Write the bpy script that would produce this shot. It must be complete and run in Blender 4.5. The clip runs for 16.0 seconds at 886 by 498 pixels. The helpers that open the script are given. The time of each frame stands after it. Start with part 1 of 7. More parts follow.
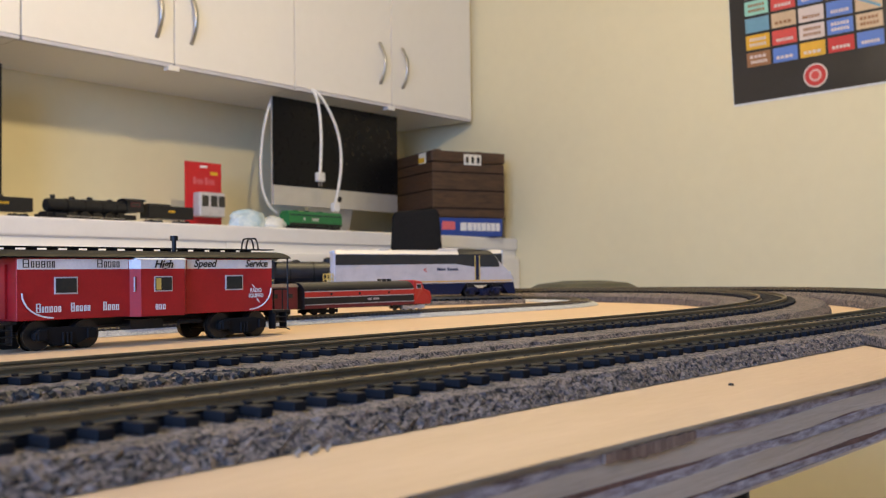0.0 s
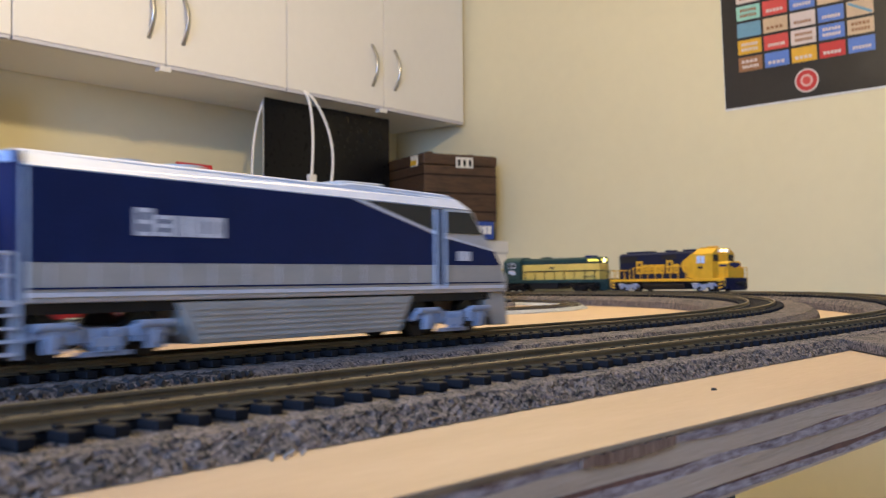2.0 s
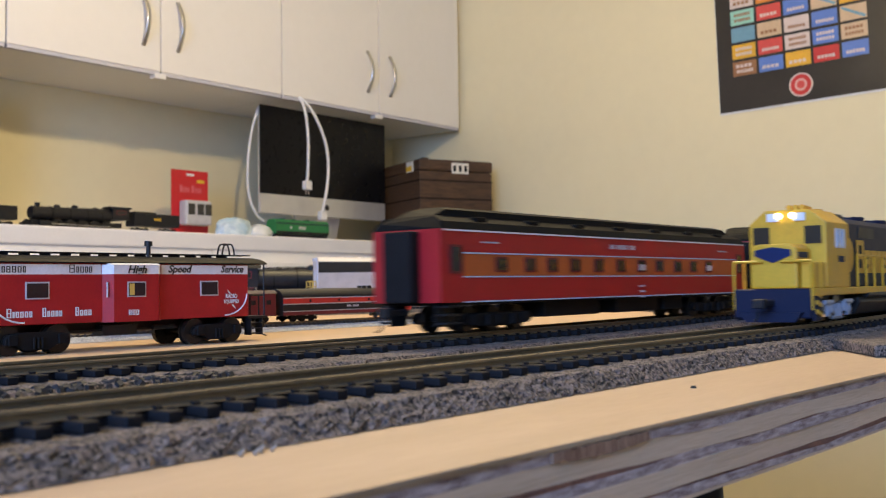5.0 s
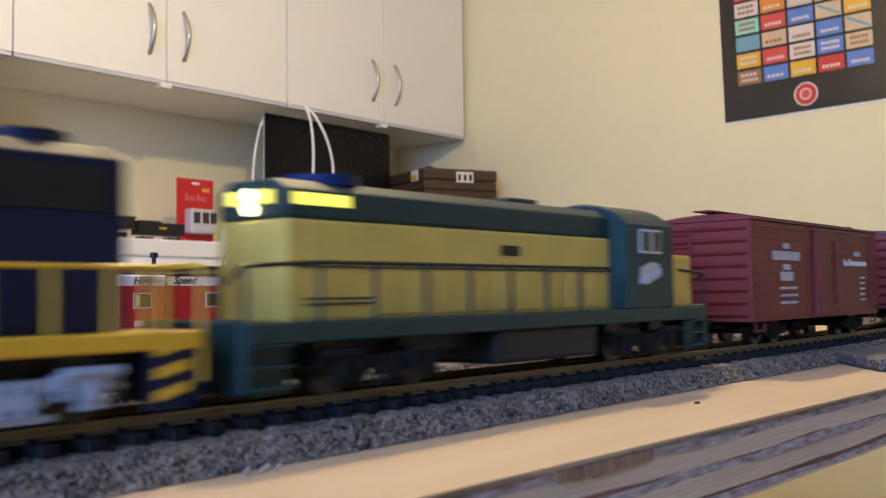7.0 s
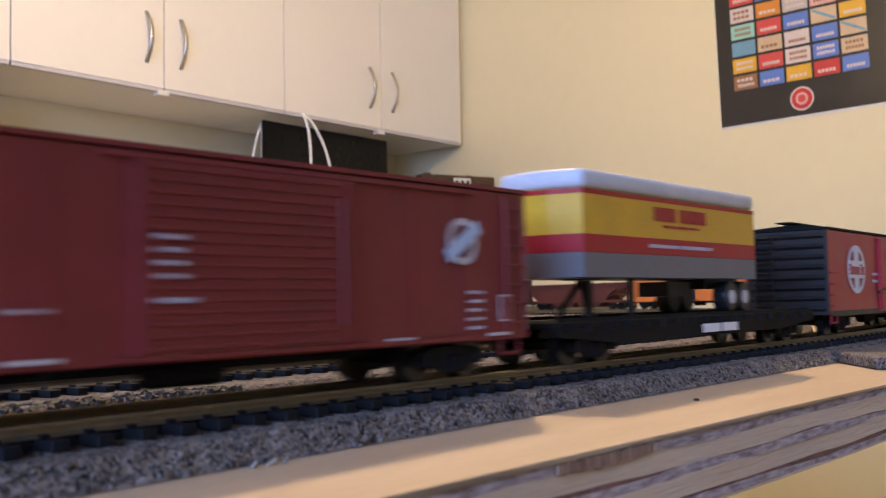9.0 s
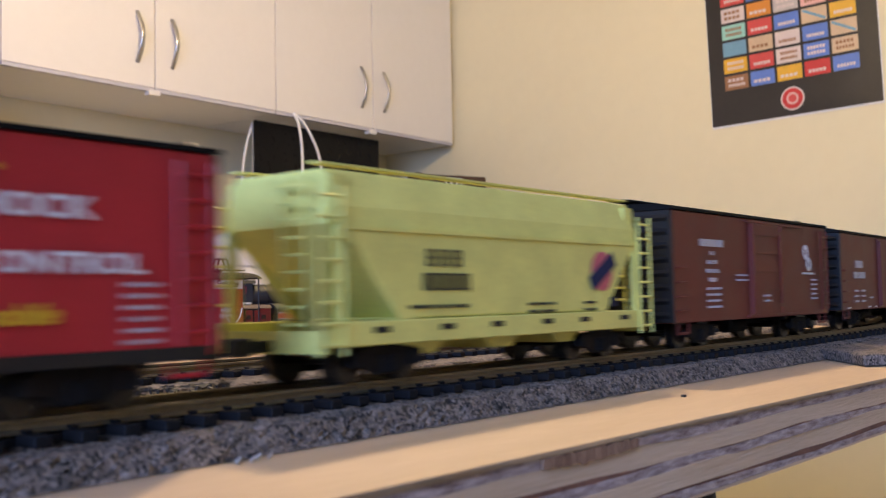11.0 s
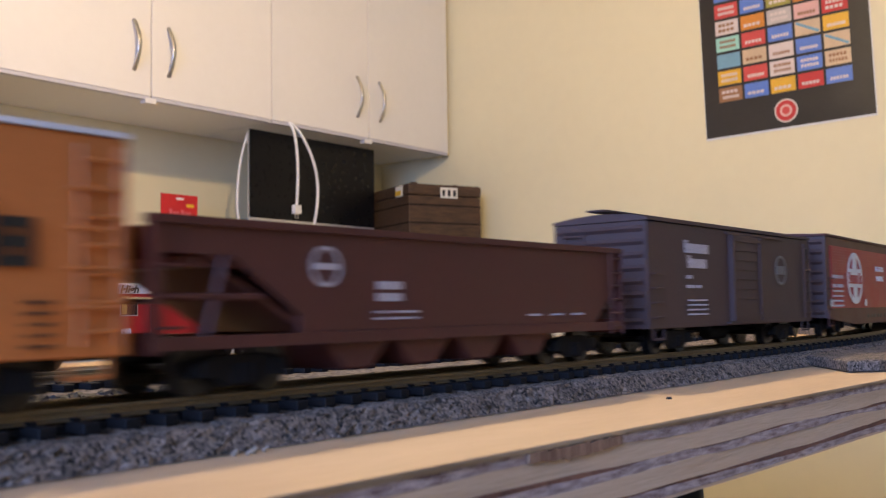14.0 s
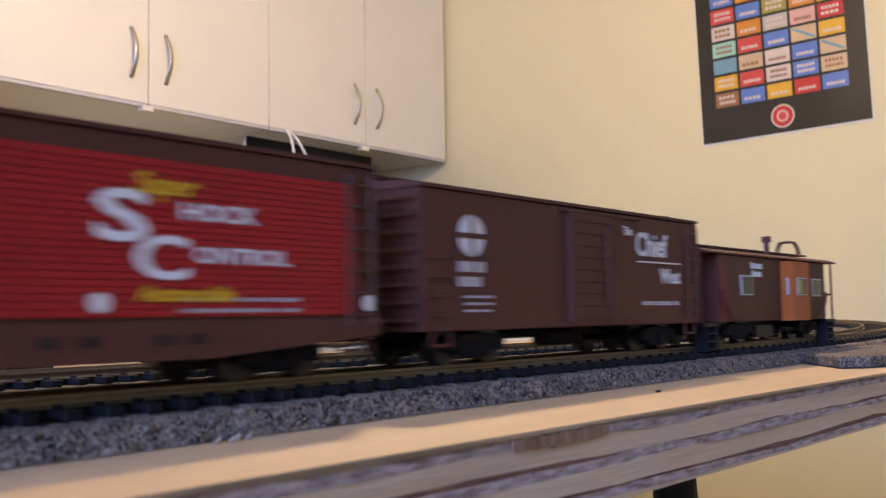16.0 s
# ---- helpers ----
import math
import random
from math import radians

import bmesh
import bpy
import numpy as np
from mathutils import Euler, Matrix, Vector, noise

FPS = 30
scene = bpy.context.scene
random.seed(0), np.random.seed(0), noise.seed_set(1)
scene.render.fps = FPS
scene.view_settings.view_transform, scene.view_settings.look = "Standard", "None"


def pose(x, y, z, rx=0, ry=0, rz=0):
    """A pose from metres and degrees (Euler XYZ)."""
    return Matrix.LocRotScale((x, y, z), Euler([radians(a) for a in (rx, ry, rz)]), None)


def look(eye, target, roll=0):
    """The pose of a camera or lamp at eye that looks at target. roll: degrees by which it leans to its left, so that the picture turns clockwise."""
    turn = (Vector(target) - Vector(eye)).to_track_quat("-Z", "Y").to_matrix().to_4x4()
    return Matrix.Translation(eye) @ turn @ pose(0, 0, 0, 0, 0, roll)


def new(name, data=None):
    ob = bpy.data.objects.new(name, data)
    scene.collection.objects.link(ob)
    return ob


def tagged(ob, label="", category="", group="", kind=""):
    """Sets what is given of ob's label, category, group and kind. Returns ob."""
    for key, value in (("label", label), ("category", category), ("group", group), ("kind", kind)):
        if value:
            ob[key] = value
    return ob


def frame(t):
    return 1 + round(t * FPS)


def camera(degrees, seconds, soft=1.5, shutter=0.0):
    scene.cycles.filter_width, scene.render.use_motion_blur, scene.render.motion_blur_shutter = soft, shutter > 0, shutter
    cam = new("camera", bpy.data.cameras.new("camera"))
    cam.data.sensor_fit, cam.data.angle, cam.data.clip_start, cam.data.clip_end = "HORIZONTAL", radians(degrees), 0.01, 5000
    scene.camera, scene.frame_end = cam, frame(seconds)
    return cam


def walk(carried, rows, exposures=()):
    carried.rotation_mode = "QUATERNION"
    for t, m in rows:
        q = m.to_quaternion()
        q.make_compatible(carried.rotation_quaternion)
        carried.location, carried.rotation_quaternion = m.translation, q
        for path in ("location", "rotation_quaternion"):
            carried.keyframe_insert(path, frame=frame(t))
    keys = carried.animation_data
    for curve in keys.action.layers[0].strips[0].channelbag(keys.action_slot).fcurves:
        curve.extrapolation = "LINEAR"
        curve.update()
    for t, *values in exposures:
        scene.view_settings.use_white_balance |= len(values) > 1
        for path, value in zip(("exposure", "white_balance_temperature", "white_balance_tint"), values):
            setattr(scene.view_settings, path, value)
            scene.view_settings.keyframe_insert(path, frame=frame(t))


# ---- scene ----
cam = camera(46.3, 16.0, soft=1.1, shutter=0.5)
cam.data.dof.use_dof, cam.data.dof.focus_distance, cam.data.dof.aperture_fstop = True, 0.44, 38.0
PATH = [
    (0, (-0.131, 0.031, 0.759), (-1.398, 1.577, 0.829), -0.8),
    (0.5, (-0.13, 0.033, 0.761), (-1.394, 1.582, 0.828), -0.9),
    (1, (-0.131, 0.035, 0.759), (-1.391, 1.586, 0.823), -0.7),
    (1.5, (-0.132, 0.035, 0.759), (-1.39, 1.588, 0.827), -0.8),
    (2, (-0.13, 0.034, 0.759), (-1.385, 1.589, 0.834), -0.5),
    (2.5, (-0.131, 0.035, 0.758), (-1.381, 1.594, 0.837), -0.4),
    (3, (-0.13, 0.037, 0.756), (-1.374, 1.601, 0.835), -0.5),
    (3.5, (-0.129, 0.037, 0.757), (-1.373, 1.601, 0.838), -0.6),
    (6, (-0.125, 0.037, 0.757), (-1.379, 1.592, 0.849), -0.8),
    (6.5, (-0.125, 0.037, 0.758), (-1.379, 1.592, 0.854), -0.7),
    (7, (-0.125, 0.036, 0.759), (-1.383, 1.588, 0.862), -0.7),
    (7.5, (-0.124, 0.035, 0.757), (-1.385, 1.584, 0.865), -0.8),
    (8, (-0.124, 0.035, 0.757), (-1.384, 1.583, 0.868), -0.8),
    (8.5, (-0.124, 0.033, 0.757), (-1.381, 1.584, 0.871), -0.9),
    (11, (-0.123, 0.034, 0.756), (-1.365, 1.598, 0.872), -1.1),
    (11.5, (-0.124, 0.035, 0.755), (-1.362, 1.601, 0.872), -0.8),
    (12, (-0.124, 0.034, 0.755), (-1.356, 1.606, 0.873), -0.7),
    (12.5, (-0.124, 0.034, 0.754), (-1.352, 1.608, 0.874), -0.7),
    (13, (-0.12, 0.032, 0.753), (-1.351, 1.603, 0.879), -0.8),
    (13.5, (-0.118, 0.031, 0.753), (-1.35, 1.601, 0.884), -0.9),
    (14, (-0.118, 0.029, 0.754), (-1.351, 1.598, 0.889), -0.8),
    (14.5, (-0.117, 0.029, 0.752), (-1.35, 1.597, 0.893), -1.0),
    (15, (-0.117, 0.031, 0.751), (-1.349, 1.6, 0.895), -1.0),
    (15.5, (-0.117, 0.031, 0.75), (-1.347, 1.601, 0.896), -1.0),
    (16, (-0.116, 0.031, 0.75), (-1.346, 1.601, 0.9), -1.0),
]
walk(cam, [(t, look(e, g, r)) for t, e, g, r in PATH],
     exposures=[(0, 0.0, 6500, 8), (6.6, 0.0, 6500, 8), (8.2, 0.06, 6900, 17), (16, 0.06, 6900, 17)])

# light: an overcast window behind the camera's left, a warm ceiling lamp over the room
world = bpy.data.worlds.new("world")
scene.world = world
world.use_nodes = True
wn = world.node_tree
sky = wn.nodes.new("ShaderNodeTexSky")
sky.sky_type, sky.sun_disc = "NISHITA", False
sky.sun_elevation, sky.sun_rotation = radians(35), radians(200)
wn.nodes["Background"].inputs[1].default_value = 0.1
wn.links.new(sky.outputs[0], wn.nodes["Background"].inputs[0])


def area_lamp(name, m, sx, sy, watts, colour):
    d = bpy.data.lights.new(name, "AREA")
    d.shape, d.size, d.size_y, d.energy, d.color = "RECTANGLE", sx, sy, watts, colour
    ob = new(name, d)
    ob.matrix_world = m
    return ob



def bulb(name, place, r, watts, colour):
    d = bpy.data.lights.new(name, "POINT")
    d.shadow_soft_size, d.energy, d.color = r, watts, colour
    ob = new(name, d)
    ob.location = place
    return ob


bulb("pendant_bulb", (-0.87, 1.00, 1.90), 0.045, 59, (1.0, 0.775, 0.43))
area_lamp("window_daylight_lamp", look((0.2, -1.97, 1.55), (-0.5, 1.0, 0.9)), 1.5, 1.1, 92, (0.25, 0.46, 1.0))


# ---- materials ----
def mat(name, col, rough=0.5, metal=0.0, var=0.08, scale=60.0, bump=0.0, bscale=300.0, col2=None, spec=0.5, stretch=None):
    """A surface with colour variation at two scales and fine relief."""
    m = bpy.data.materials.new(name)
    m.use_nodes = True
    n, l = m.node_tree.nodes, m.node_tree.links
    b = n["Principled BSDF"]
    b.inputs["Roughness"].default_value, b.inputs["Metallic"].default_value = rough, metal
    b.inputs["Specular IOR Level"].default_value = spec
    tc = n.new("ShaderNodeTexCoord")
    src = tc.outputs["Object"]
    if stretch:
        mp = n.new("ShaderNodeMapping")
        mp.inputs["Scale"].default_value = stretch
        l.new(src, mp.inputs[0])
        src = mp.outputs[0]
    t1, t2 = n.new("ShaderNodeTexNoise"), n.new("ShaderNodeTexNoise")
    for t, s, d in ((t1, scale, 3), (t2, scale * 9, 4)):
        t.inputs["Scale"].default_value, t.inputs["Detail"].default_value = s, d
        l.new(src, t.inputs["Vector"])
    mix = n.new("ShaderNodeMath")
    mix.operation = "MULTIPLY_ADD"
    mix.inputs[1].default_value = 0.6
    half = n.new("ShaderNodeMath")
    half.operation = "MULTIPLY"
    half.inputs[1].default_value = 0.4
    l.new(t2.outputs["Fac"], half.inputs[0])
    l.new(t1.outputs["Fac"], mix.inputs[0])
    l.new(half.outputs[0], mix.inputs[2])
    ramp = n.new("ShaderNodeValToRGB")
    c2 = col2 or [min(1, c * (1 + 1.6 * var)) for c in col]
    c1 = col if col2 else [c * (1 - 1.6 * var) for c in col]
    ramp.color_ramp.elements[0].position, ramp.color_ramp.elements[1].position = 0.33, 0.67
    ramp.color_ramp.elements[0].color, ramp.color_ramp.elements[1].color = (*c1, 1), (*c2, 1)
    l.new(mix.outputs[0], ramp.inputs[0])
    l.new(ramp.outputs[0], b.inputs["Base Color"])
    rr = n.new("ShaderNodeMapRange")
    rr.inputs["To Min"].default_value, rr.inputs["To Max"].default_value = max(0.03, rough - 0.1), min(1, rough + 0.1)
    l.new(t1.outputs["Fac"], rr.inputs[0])
    l.new(rr.outputs[0], b.inputs["Roughness"])
    if bump:
        t3 = n.new("ShaderNodeTexNoise")
        t3.inputs["Scale"].default_value, t3.inputs["Detail"].default_value = bscale, 5
        l.new(src, t3.inputs["Vector"])
        bp = n.new("ShaderNodeBump")
        bp.inputs["Strength"].default_value, bp.inputs["Distance"].default_value = bump, 0.3 / bscale
        l.new(t3.outputs["Fac"], bp.inputs["Height"])
        l.new(bp.outputs[0], b.inputs["Normal"])
    return m


def glow(name, col, strength):
    m = bpy.data.materials.new(name)
    m.use_nodes = True
    b = m.node_tree.nodes["Principled BSDF"]
    b.inputs["Base Color"].default_value = (*col, 1)
    b.inputs["Emission Color"].default_value = (*col, 1)
    b.inputs["Emission Strength"].default_value = strength
    return m


def speckle(name, dark, light, scale, bump=1.0):
    """Granular cork: grains of mixed shades with relief."""
    m = bpy.data.materials.new(name)
    m.use_nodes = True
    n, l = m.node_tree.nodes, m.node_tree.links
    b = n["Principled BSDF"]
    b.inputs["Roughness"].default_value = 0.9
    tc, v, t = n.new("ShaderNodeTexCoord"), n.new("ShaderNodeTexVoronoi"), n.new("ShaderNodeTexNoise")
    v.inputs["Scale"].default_value, t.inputs["Scale"].default_value = scale, scale * 0.12
    l.new(tc.outputs["Object"], v.inputs["Vector"])
    l.new(tc.outputs["Object"], t.inputs["Vector"])
    sep = n.new("ShaderNodeSeparateColor")
    l.new(v.outputs["Color"], sep.inputs[0])
    add = n.new("ShaderNodeMath")
    add.operation = "MULTIPLY_ADD"
    add.inputs[1].default_value = 0.55
    l.new(t.outputs["Fac"], add.inputs[0])
    hm = n.new("ShaderNodeMath")
    hm.operation = "MULTIPLY"
    hm.inputs[1].default_value = 0.5
    l.new(sep.outputs[0], hm.inputs[0])
    l.new(hm.outputs[0], add.inputs[2])
    r = n.new("ShaderNodeValToRGB")
    r.color_ramp.elements[0].position, r.color_ramp.elements[1].position = 0.28, 0.78
    r.color_ramp.elements[0].color, r.color_ramp.elements[1].color = (*dark, 1), (*light, 1)
    l.new(add.outputs[0], r.inputs[0])
    l.new(r.outputs[0], b.inputs["Base Color"])
    bp = n.new("ShaderNodeBump")
    bp.inputs["Strength"].default_value, bp.inputs["Distance"].default_value = bump, 0.0005
    l.new(sep.outputs[1], bp.inputs["Height"])
    l.new(bp.outputs[0], b.inputs["Normal"])
    return m


M_WALL = mat("cream_wall_paint", (0.77, 0.69, 0.46), 0.75, var=0.015, scale=3, bump=0.12, bscale=220)
M_CEIL = mat("ceiling_paint", (0.62, 0.59, 0.54), 0.8, var=0.02, scale=3)
M_FLOOR = mat("carpet", (0.22, 0.17, 0.12), 0.95, var=0.2, scale=30, bump=0.6, bscale=500)
M_WHITE = mat("white_cabinet_laminate", (0.80, 0.78, 0.76), 0.38, var=0.012, scale=4)
M_WHITE_EDGE = mat("cabinet_edge_band", (0.55, 0.55, 0.62), 0.5, var=0.03)
M_NICKEL = mat("brushed_nickel", (0.55, 0.53, 0.50), 0.32, 1.0, var=0.04)
M_COUNTER = mat("white_counter_laminate", (0.74, 0.73, 0.75), 0.35, var=0.02, scale=20)
M_PLY_TOP = mat("birch_plywood_face", (0.49, 0.33, 0.19), 0.55, var=0.03, scale=14, bump=0.08, bscale=120, col2=(0.57, 0.405, 0.25), stretch=(6, 0.7, 1))
M_PLY_A = mat("ply_layer_pale", (0.58, 0.41, 0.27), 0.8, scale=60, bump=0.3, bscale=300, col2=(0.72, 0.54, 0.38), stretch=(1, 0.25, 6))
M_PLY_B = mat("ply_layer_end_grain", (0.15, 0.075, 0.06), 0.9, scale=420, bump=1.0, bscale=1400, col2=(0.68, 0.56, 0.53), stretch=(1, 0.35, 2.2))
M_GLUE = mat("ply_glue_line", (0.19, 0.085, 0.055), 0.8, var=0.3, scale=80)
M_CORK = speckle("cork_roadbed", (0.009, 0.008, 0.007), (0.235, 0.185, 0.155), 1350, 1.0)
M_FOAM = speckle("grey_foam_roadbed", (0.28, 0.29, 0.30), (0.48, 0.49, 0.50), 1500, 0.5)
M_TIE = mat("black_plastic_tie", (0.010, 0.009, 0.010), 0.7, var=0.2, scale=200, spec=0.2)
M_TIE_BROWN = mat("brown_plastic_tie", (0.05, 0.035, 0.025), 0.5, var=0.15, scale=200)
M_RAIL = mat("nickel_silver_rail", (0.20, 0.16, 0.10), 0.55, 0.7, var=0.12, scale=40)
M_BLACK = mat("black_plastic", (0.012, 0.012, 0.013), 0.45, var=0.15, scale=150, spec=0.3)
M_BLACK_SOFT = mat("matt_black_plastic", (0.011, 0.010, 0.010), 0.7, var=0.15, scale=150, spec=0.12)
M_WHEEL = mat("blackened_wheel", (0.022, 0.019, 0.017), 0.3, 0.4, var=0.2, scale=200)
M_WHEEL_TREAD = mat("bare_wheel_tread", (0.5, 0.48, 0.45), 0.3, 1.0, var=0.1)
M_LETTER_W = mat("white_lettering", (0.75, 0.74, 0.76), 0.55, var=0.04)
M_LETTER_K = mat("black_lettering", (0.012, 0.012, 0.012), 0.5)
M_GLASS = mat("dark_glazing", (0.03, 0.028, 0.025), 0.12, var=0.1)
M_STEEL = mat("folding_table_grey_plastic", (0.16, 0.15, 0.13), 0.55, var=0.1, scale=30)


# ---- small building tools ----
def box(bm, x, y, z, sx, sy, sz, rot=None):
    """A box by its centre and sizes."""
    m = Matrix.Translation((x, y, z)) @ (rot or Matrix()) @ Matrix.Diagonal((sx, sy, sz, 1))
    return bmesh.ops.create_cube(bm, size=1, matrix=m)["verts"]


def rod(bm, a, b, r, seg=8, r2=None):
    a, b = Vector(a), Vector(b)
    d = b - a
    m = Matrix.Translation((a + b) / 2) @ d.to_track_quat("Z", "Y").to_matrix().to_4x4()
    bmesh.ops.create_cone(bm, cap_ends=True, segments=seg, radius1=r, radius2=r if r2 is None else r2, depth=d.length, matrix=m)


def prism(bm, pts, lo, hi, axis="y"):
    """A closed outline (two coordinates) drawn out from lo to hi along an axis; y: pts are (x, z); x: (y, z); z: (x, y)."""
    def at(p, q):
        return {"y": (p[0], q, p[1]), "x": (q, p[0], p[1]), "z": (p[0], p[1], q)}[axis]
    a, b = [bm.verts.new(at(p, lo)) for p in pts], [bm.verts.new(at(p, hi)) for p in pts]
    n = len(pts)
    fs = [bm.faces.new(a), bm.faces.new(b[::-1])]
    for i in range(n):
        fs.append(bm.faces.new((a[i], b[i], b[(i + 1) % n], a[(i + 1) % n])))
    bmesh.ops.recalc_face_normals(bm, faces=fs)
    return a + b


def bevel(bm, w, seg=2, angle=35):
    es = [e for e in bm.edges if len(e.link_faces) == 2 and e.calc_face_angle(0) > radians(angle)]
    bmesh.ops.bevel(bm, geom=es, offset=w, segments=seg, affect="EDGES", profile=0.6)


def part(name, bm, material, parent=None, label="", smooth=False):
    me = bpy.data.meshes.new(name)
    bm.to_mesh(me)
    bm.free()
    me.materials.append(material)
    if smooth:
        for p in me.polygons:
            p.use_smooth = True
    ob = new(name, me)
    if parent:
        ob.parent = parent
    if label:
        ob["label"] = label
    return ob


def share(ob, name, parent, m):
    """Another object on the same mesh."""
    o = new(name, ob.data)
    o.parent = parent
    o.matrix_basis = m
    return o


def thing(name, m, label, category, group="", kind=""):
    e = new(name)
    e.empty_display_size = 0.01
    e.matrix_basis = m
    return tagged(e, label, category, group, kind)


def lettering(name, text, size, material, parent, m, depth=0.00008, shear=0.0, xs=1.0, bold=0.022):
    c = bpy.data.curves.new(name, "FONT")
    c.body, c.size, c.align_x, c.align_y, c.extrude, c.shear, c.resolution_u = text, size, "CENTER", "CENTER", depth, shear, 3
    c.offset = size * bold
    tmp = bpy.data.objects.new(name, c)
    me = bpy.data.meshes.new_from_object(tmp)
    bpy.data.objects.remove(tmp)
    me.materials.append(material)
    me.transform(Matrix.Diagonal((xs, 1, 1, 1)))
    ob = new(name, me)
    ob.parent, ob.matrix_basis = parent, m
    return ob


def on_side(side, x, y, z):
    """A frame on the side of a car: text runs level, facing outward."""
    if side > 0:
        return Matrix.Translation((x, y, z)) @ Matrix(((0, 0, 1, 0), (1, 0, 0, 0), (0, 1, 0, 0), (0, 0, 0, 1)))
    return Matrix.Translation((-x, y, z)) @ Matrix(((0, 0, -1, 0), (-1, 0, 0, 0), (0, 1, 0, 0), (0, 0, 0, 1)))


def blocks(name, widths, h, material, parent, m, gap=0.12, tall=1.0, hollow=0.0):
    """A line of writing as plain bars of the letters' widths, or as plain frames; the first of a word stands taller."""
    bm = bmesh.new()
    total = sum(abs(w) for w in widths) * h
    x = -total / 2
    first = True
    for w in widths:
        if w > 0:
            hh = h * (tall if first else 1.0)
            cx, ww, low = x + w * h / 2, w * h * (1 - gap), -h / 2
            if hollow:
                q, r = hollow * h, hollow * h * 0.72
                for e in (-1, 1):
                    box(bm, cx + e * (ww - q) / 2, low + hh / 2, 0, q, hh, 0.00016)
                for zz in ((r / 2, hh / 2, hh - r / 2) if first or w > 0.9 else (r / 2, hh - r / 2)):
                    box(bm, cx, low + zz, 0, ww - 2 * q - 0.00001, r, 0.00016)
            else:
                box(bm, cx, low + hh / 2, 0, ww, hh, 0.00016)
            first = False
        else:
            first = True
        x += abs(w) * h
    ob = part(name, bm, material, parent)
    ob.matrix_basis = m
    return ob

# ---- the room ----
def slab(name, lo, hi, material, label, category="", kind="structure", bev=0.0):
    bm = bmesh.new()
    box(bm, *[(a + b) / 2 for a, b in zip(lo, hi)], *[b - a for a, b in zip(lo, hi)])
    if bev:
        bevel(bm, bev, 2)
    return tagged(part(name, bm, material), label, category or name.split("_")[0], kind=kind)


slab("floor", (-2.75, -2.15, -0.1), (3.05, 3.0, 0), M_FLOOR, "brown carpet floor of the hobby room")
slab("ceiling", (-2.75, -2.15, 2.5), (3.05, 3.0, 2.6), M_CEIL, "plain white painted ceiling")
slab("wall_west", (-2.74, -2.14, 0), (-2.62, 2.98, 2.5), M_WALL, "cream painted wall behind the cabinets", "wall")
slab("wall_north", (-2.62, 2.856, 0), (3.04, 2.98, 2.5), M_WALL, "cream painted wall with a hanging poster", "wall")
slab("wall_east", (2.9, -2.0, 0), (3.04, 2.856, 2.5), M_WALL, "plain cream painted wall", "wall")
# south wall with its window opening
for nm, lo, hi in (("wall_south", (-2.62, -2.14, 0), (3.04, -2.0, 0.95)), ("wall_south", (-2.62, -2.14, 2.15), (3.04, -2.0, 2.5)),
                   ("wall_south", (-2.62, -2.14, 0.95), (-0.60, -2.0, 2.15)), ("wall_south", (1.0, -2.14, 0.95), (3.04, -2.0, 2.15))):
    slab(nm, lo, hi, M_WALL, "plain cream painted wall round a window", "wall")


# layout frame: the board leans by a trace, so that it rises away from the camera
TILT = Matrix.Translation((0, 0.3, 0.7305)) @ Matrix.Rotation(math.atan(0.007), 4, "X")
RAIL_Z = 0.0095


def upper_cabinet(y0, y1):
    """Two flat doors with bowed handles on a white carcass."""
    th = thing("wall_cabinet", pose(-2.46, (y0 + y1) / 2, 1.318), "white laminate wall cabinet with two flat doors and bowed nickel handles", "cabinet", "wall cabinets")
    w = (y1 - y0) / 2
    bm = bmesh.new()
    box(bm, -0.003, 0, 0.40, 0.306, 2 * w - 0.002, 0.80)
    bevel(bm, 0.001, 1)
    part("body", bm, M_WHITE, th)
    for s in (-1, 1):
        bm = bmesh.new()
        box(bm, 0.159, s * w / 2, 0.408, 0.018, w - 0.004, 0.80)
        bevel(bm, 0.0012, 2)
        d = part("door", bm, M_WHITE, th)
        bm = bmesh.new()
        box(bm, 0.1585, s * w / 2, 0.003, 0.016, w - 0.006, 0.0085)
        part("edge_strip", bm, M_WHITE_EDGE, th, "grey edge band under the door")
        bm = bmesh.new()
        n = 16
        rings = []
        for i in range(n + 1):
            u = i / n
            c0 = Vector((0.168 + 0.024 * math.sin(math.pi * u), s * 0.052, 0.066 + 0.128 * u))
            tx = Vector((0.024 * math.pi * math.cos(math.pi * u), 0, 0.128)).normalized()
            nx = Vector((tx.z, 0, -tx.x))
            rings.append([bm.verts.new(c0 + nx * 0.0036 * math.cos(k * math.pi / 5) + Vector((0, 0.0062 * math.sin(k * math.pi / 5), 0))) for k in range(10)])
        for a, b in zip(rings, rings[1:]):
            for k in range(10):
                bm.faces.new((a[k], a[(k + 1) % 10], b[(k + 1) % 10], b[k]))
        bm.faces.new(rings[0])
        bm.faces.new(rings[-1])
        bmesh.ops.recalc_face_normals(bm, faces=bm.faces)
        part("handle", bm, M_NICKEL, d, "bowed nickel handle", True)
    bm = bmesh.new()
    box(bm, 0.156, 0, -0.003, 0.022, 0.034, 0.014)
    bevel(bm, 0.002, 2)
    part("bracket", bm, M_WHITE, th)
    return th


for i in range(-4, 4):
    if i % 2 == 0:
        upper_cabinet(1.2035 + 0.4075 * i, 1.2035 + 0.4075 * (i + 2))


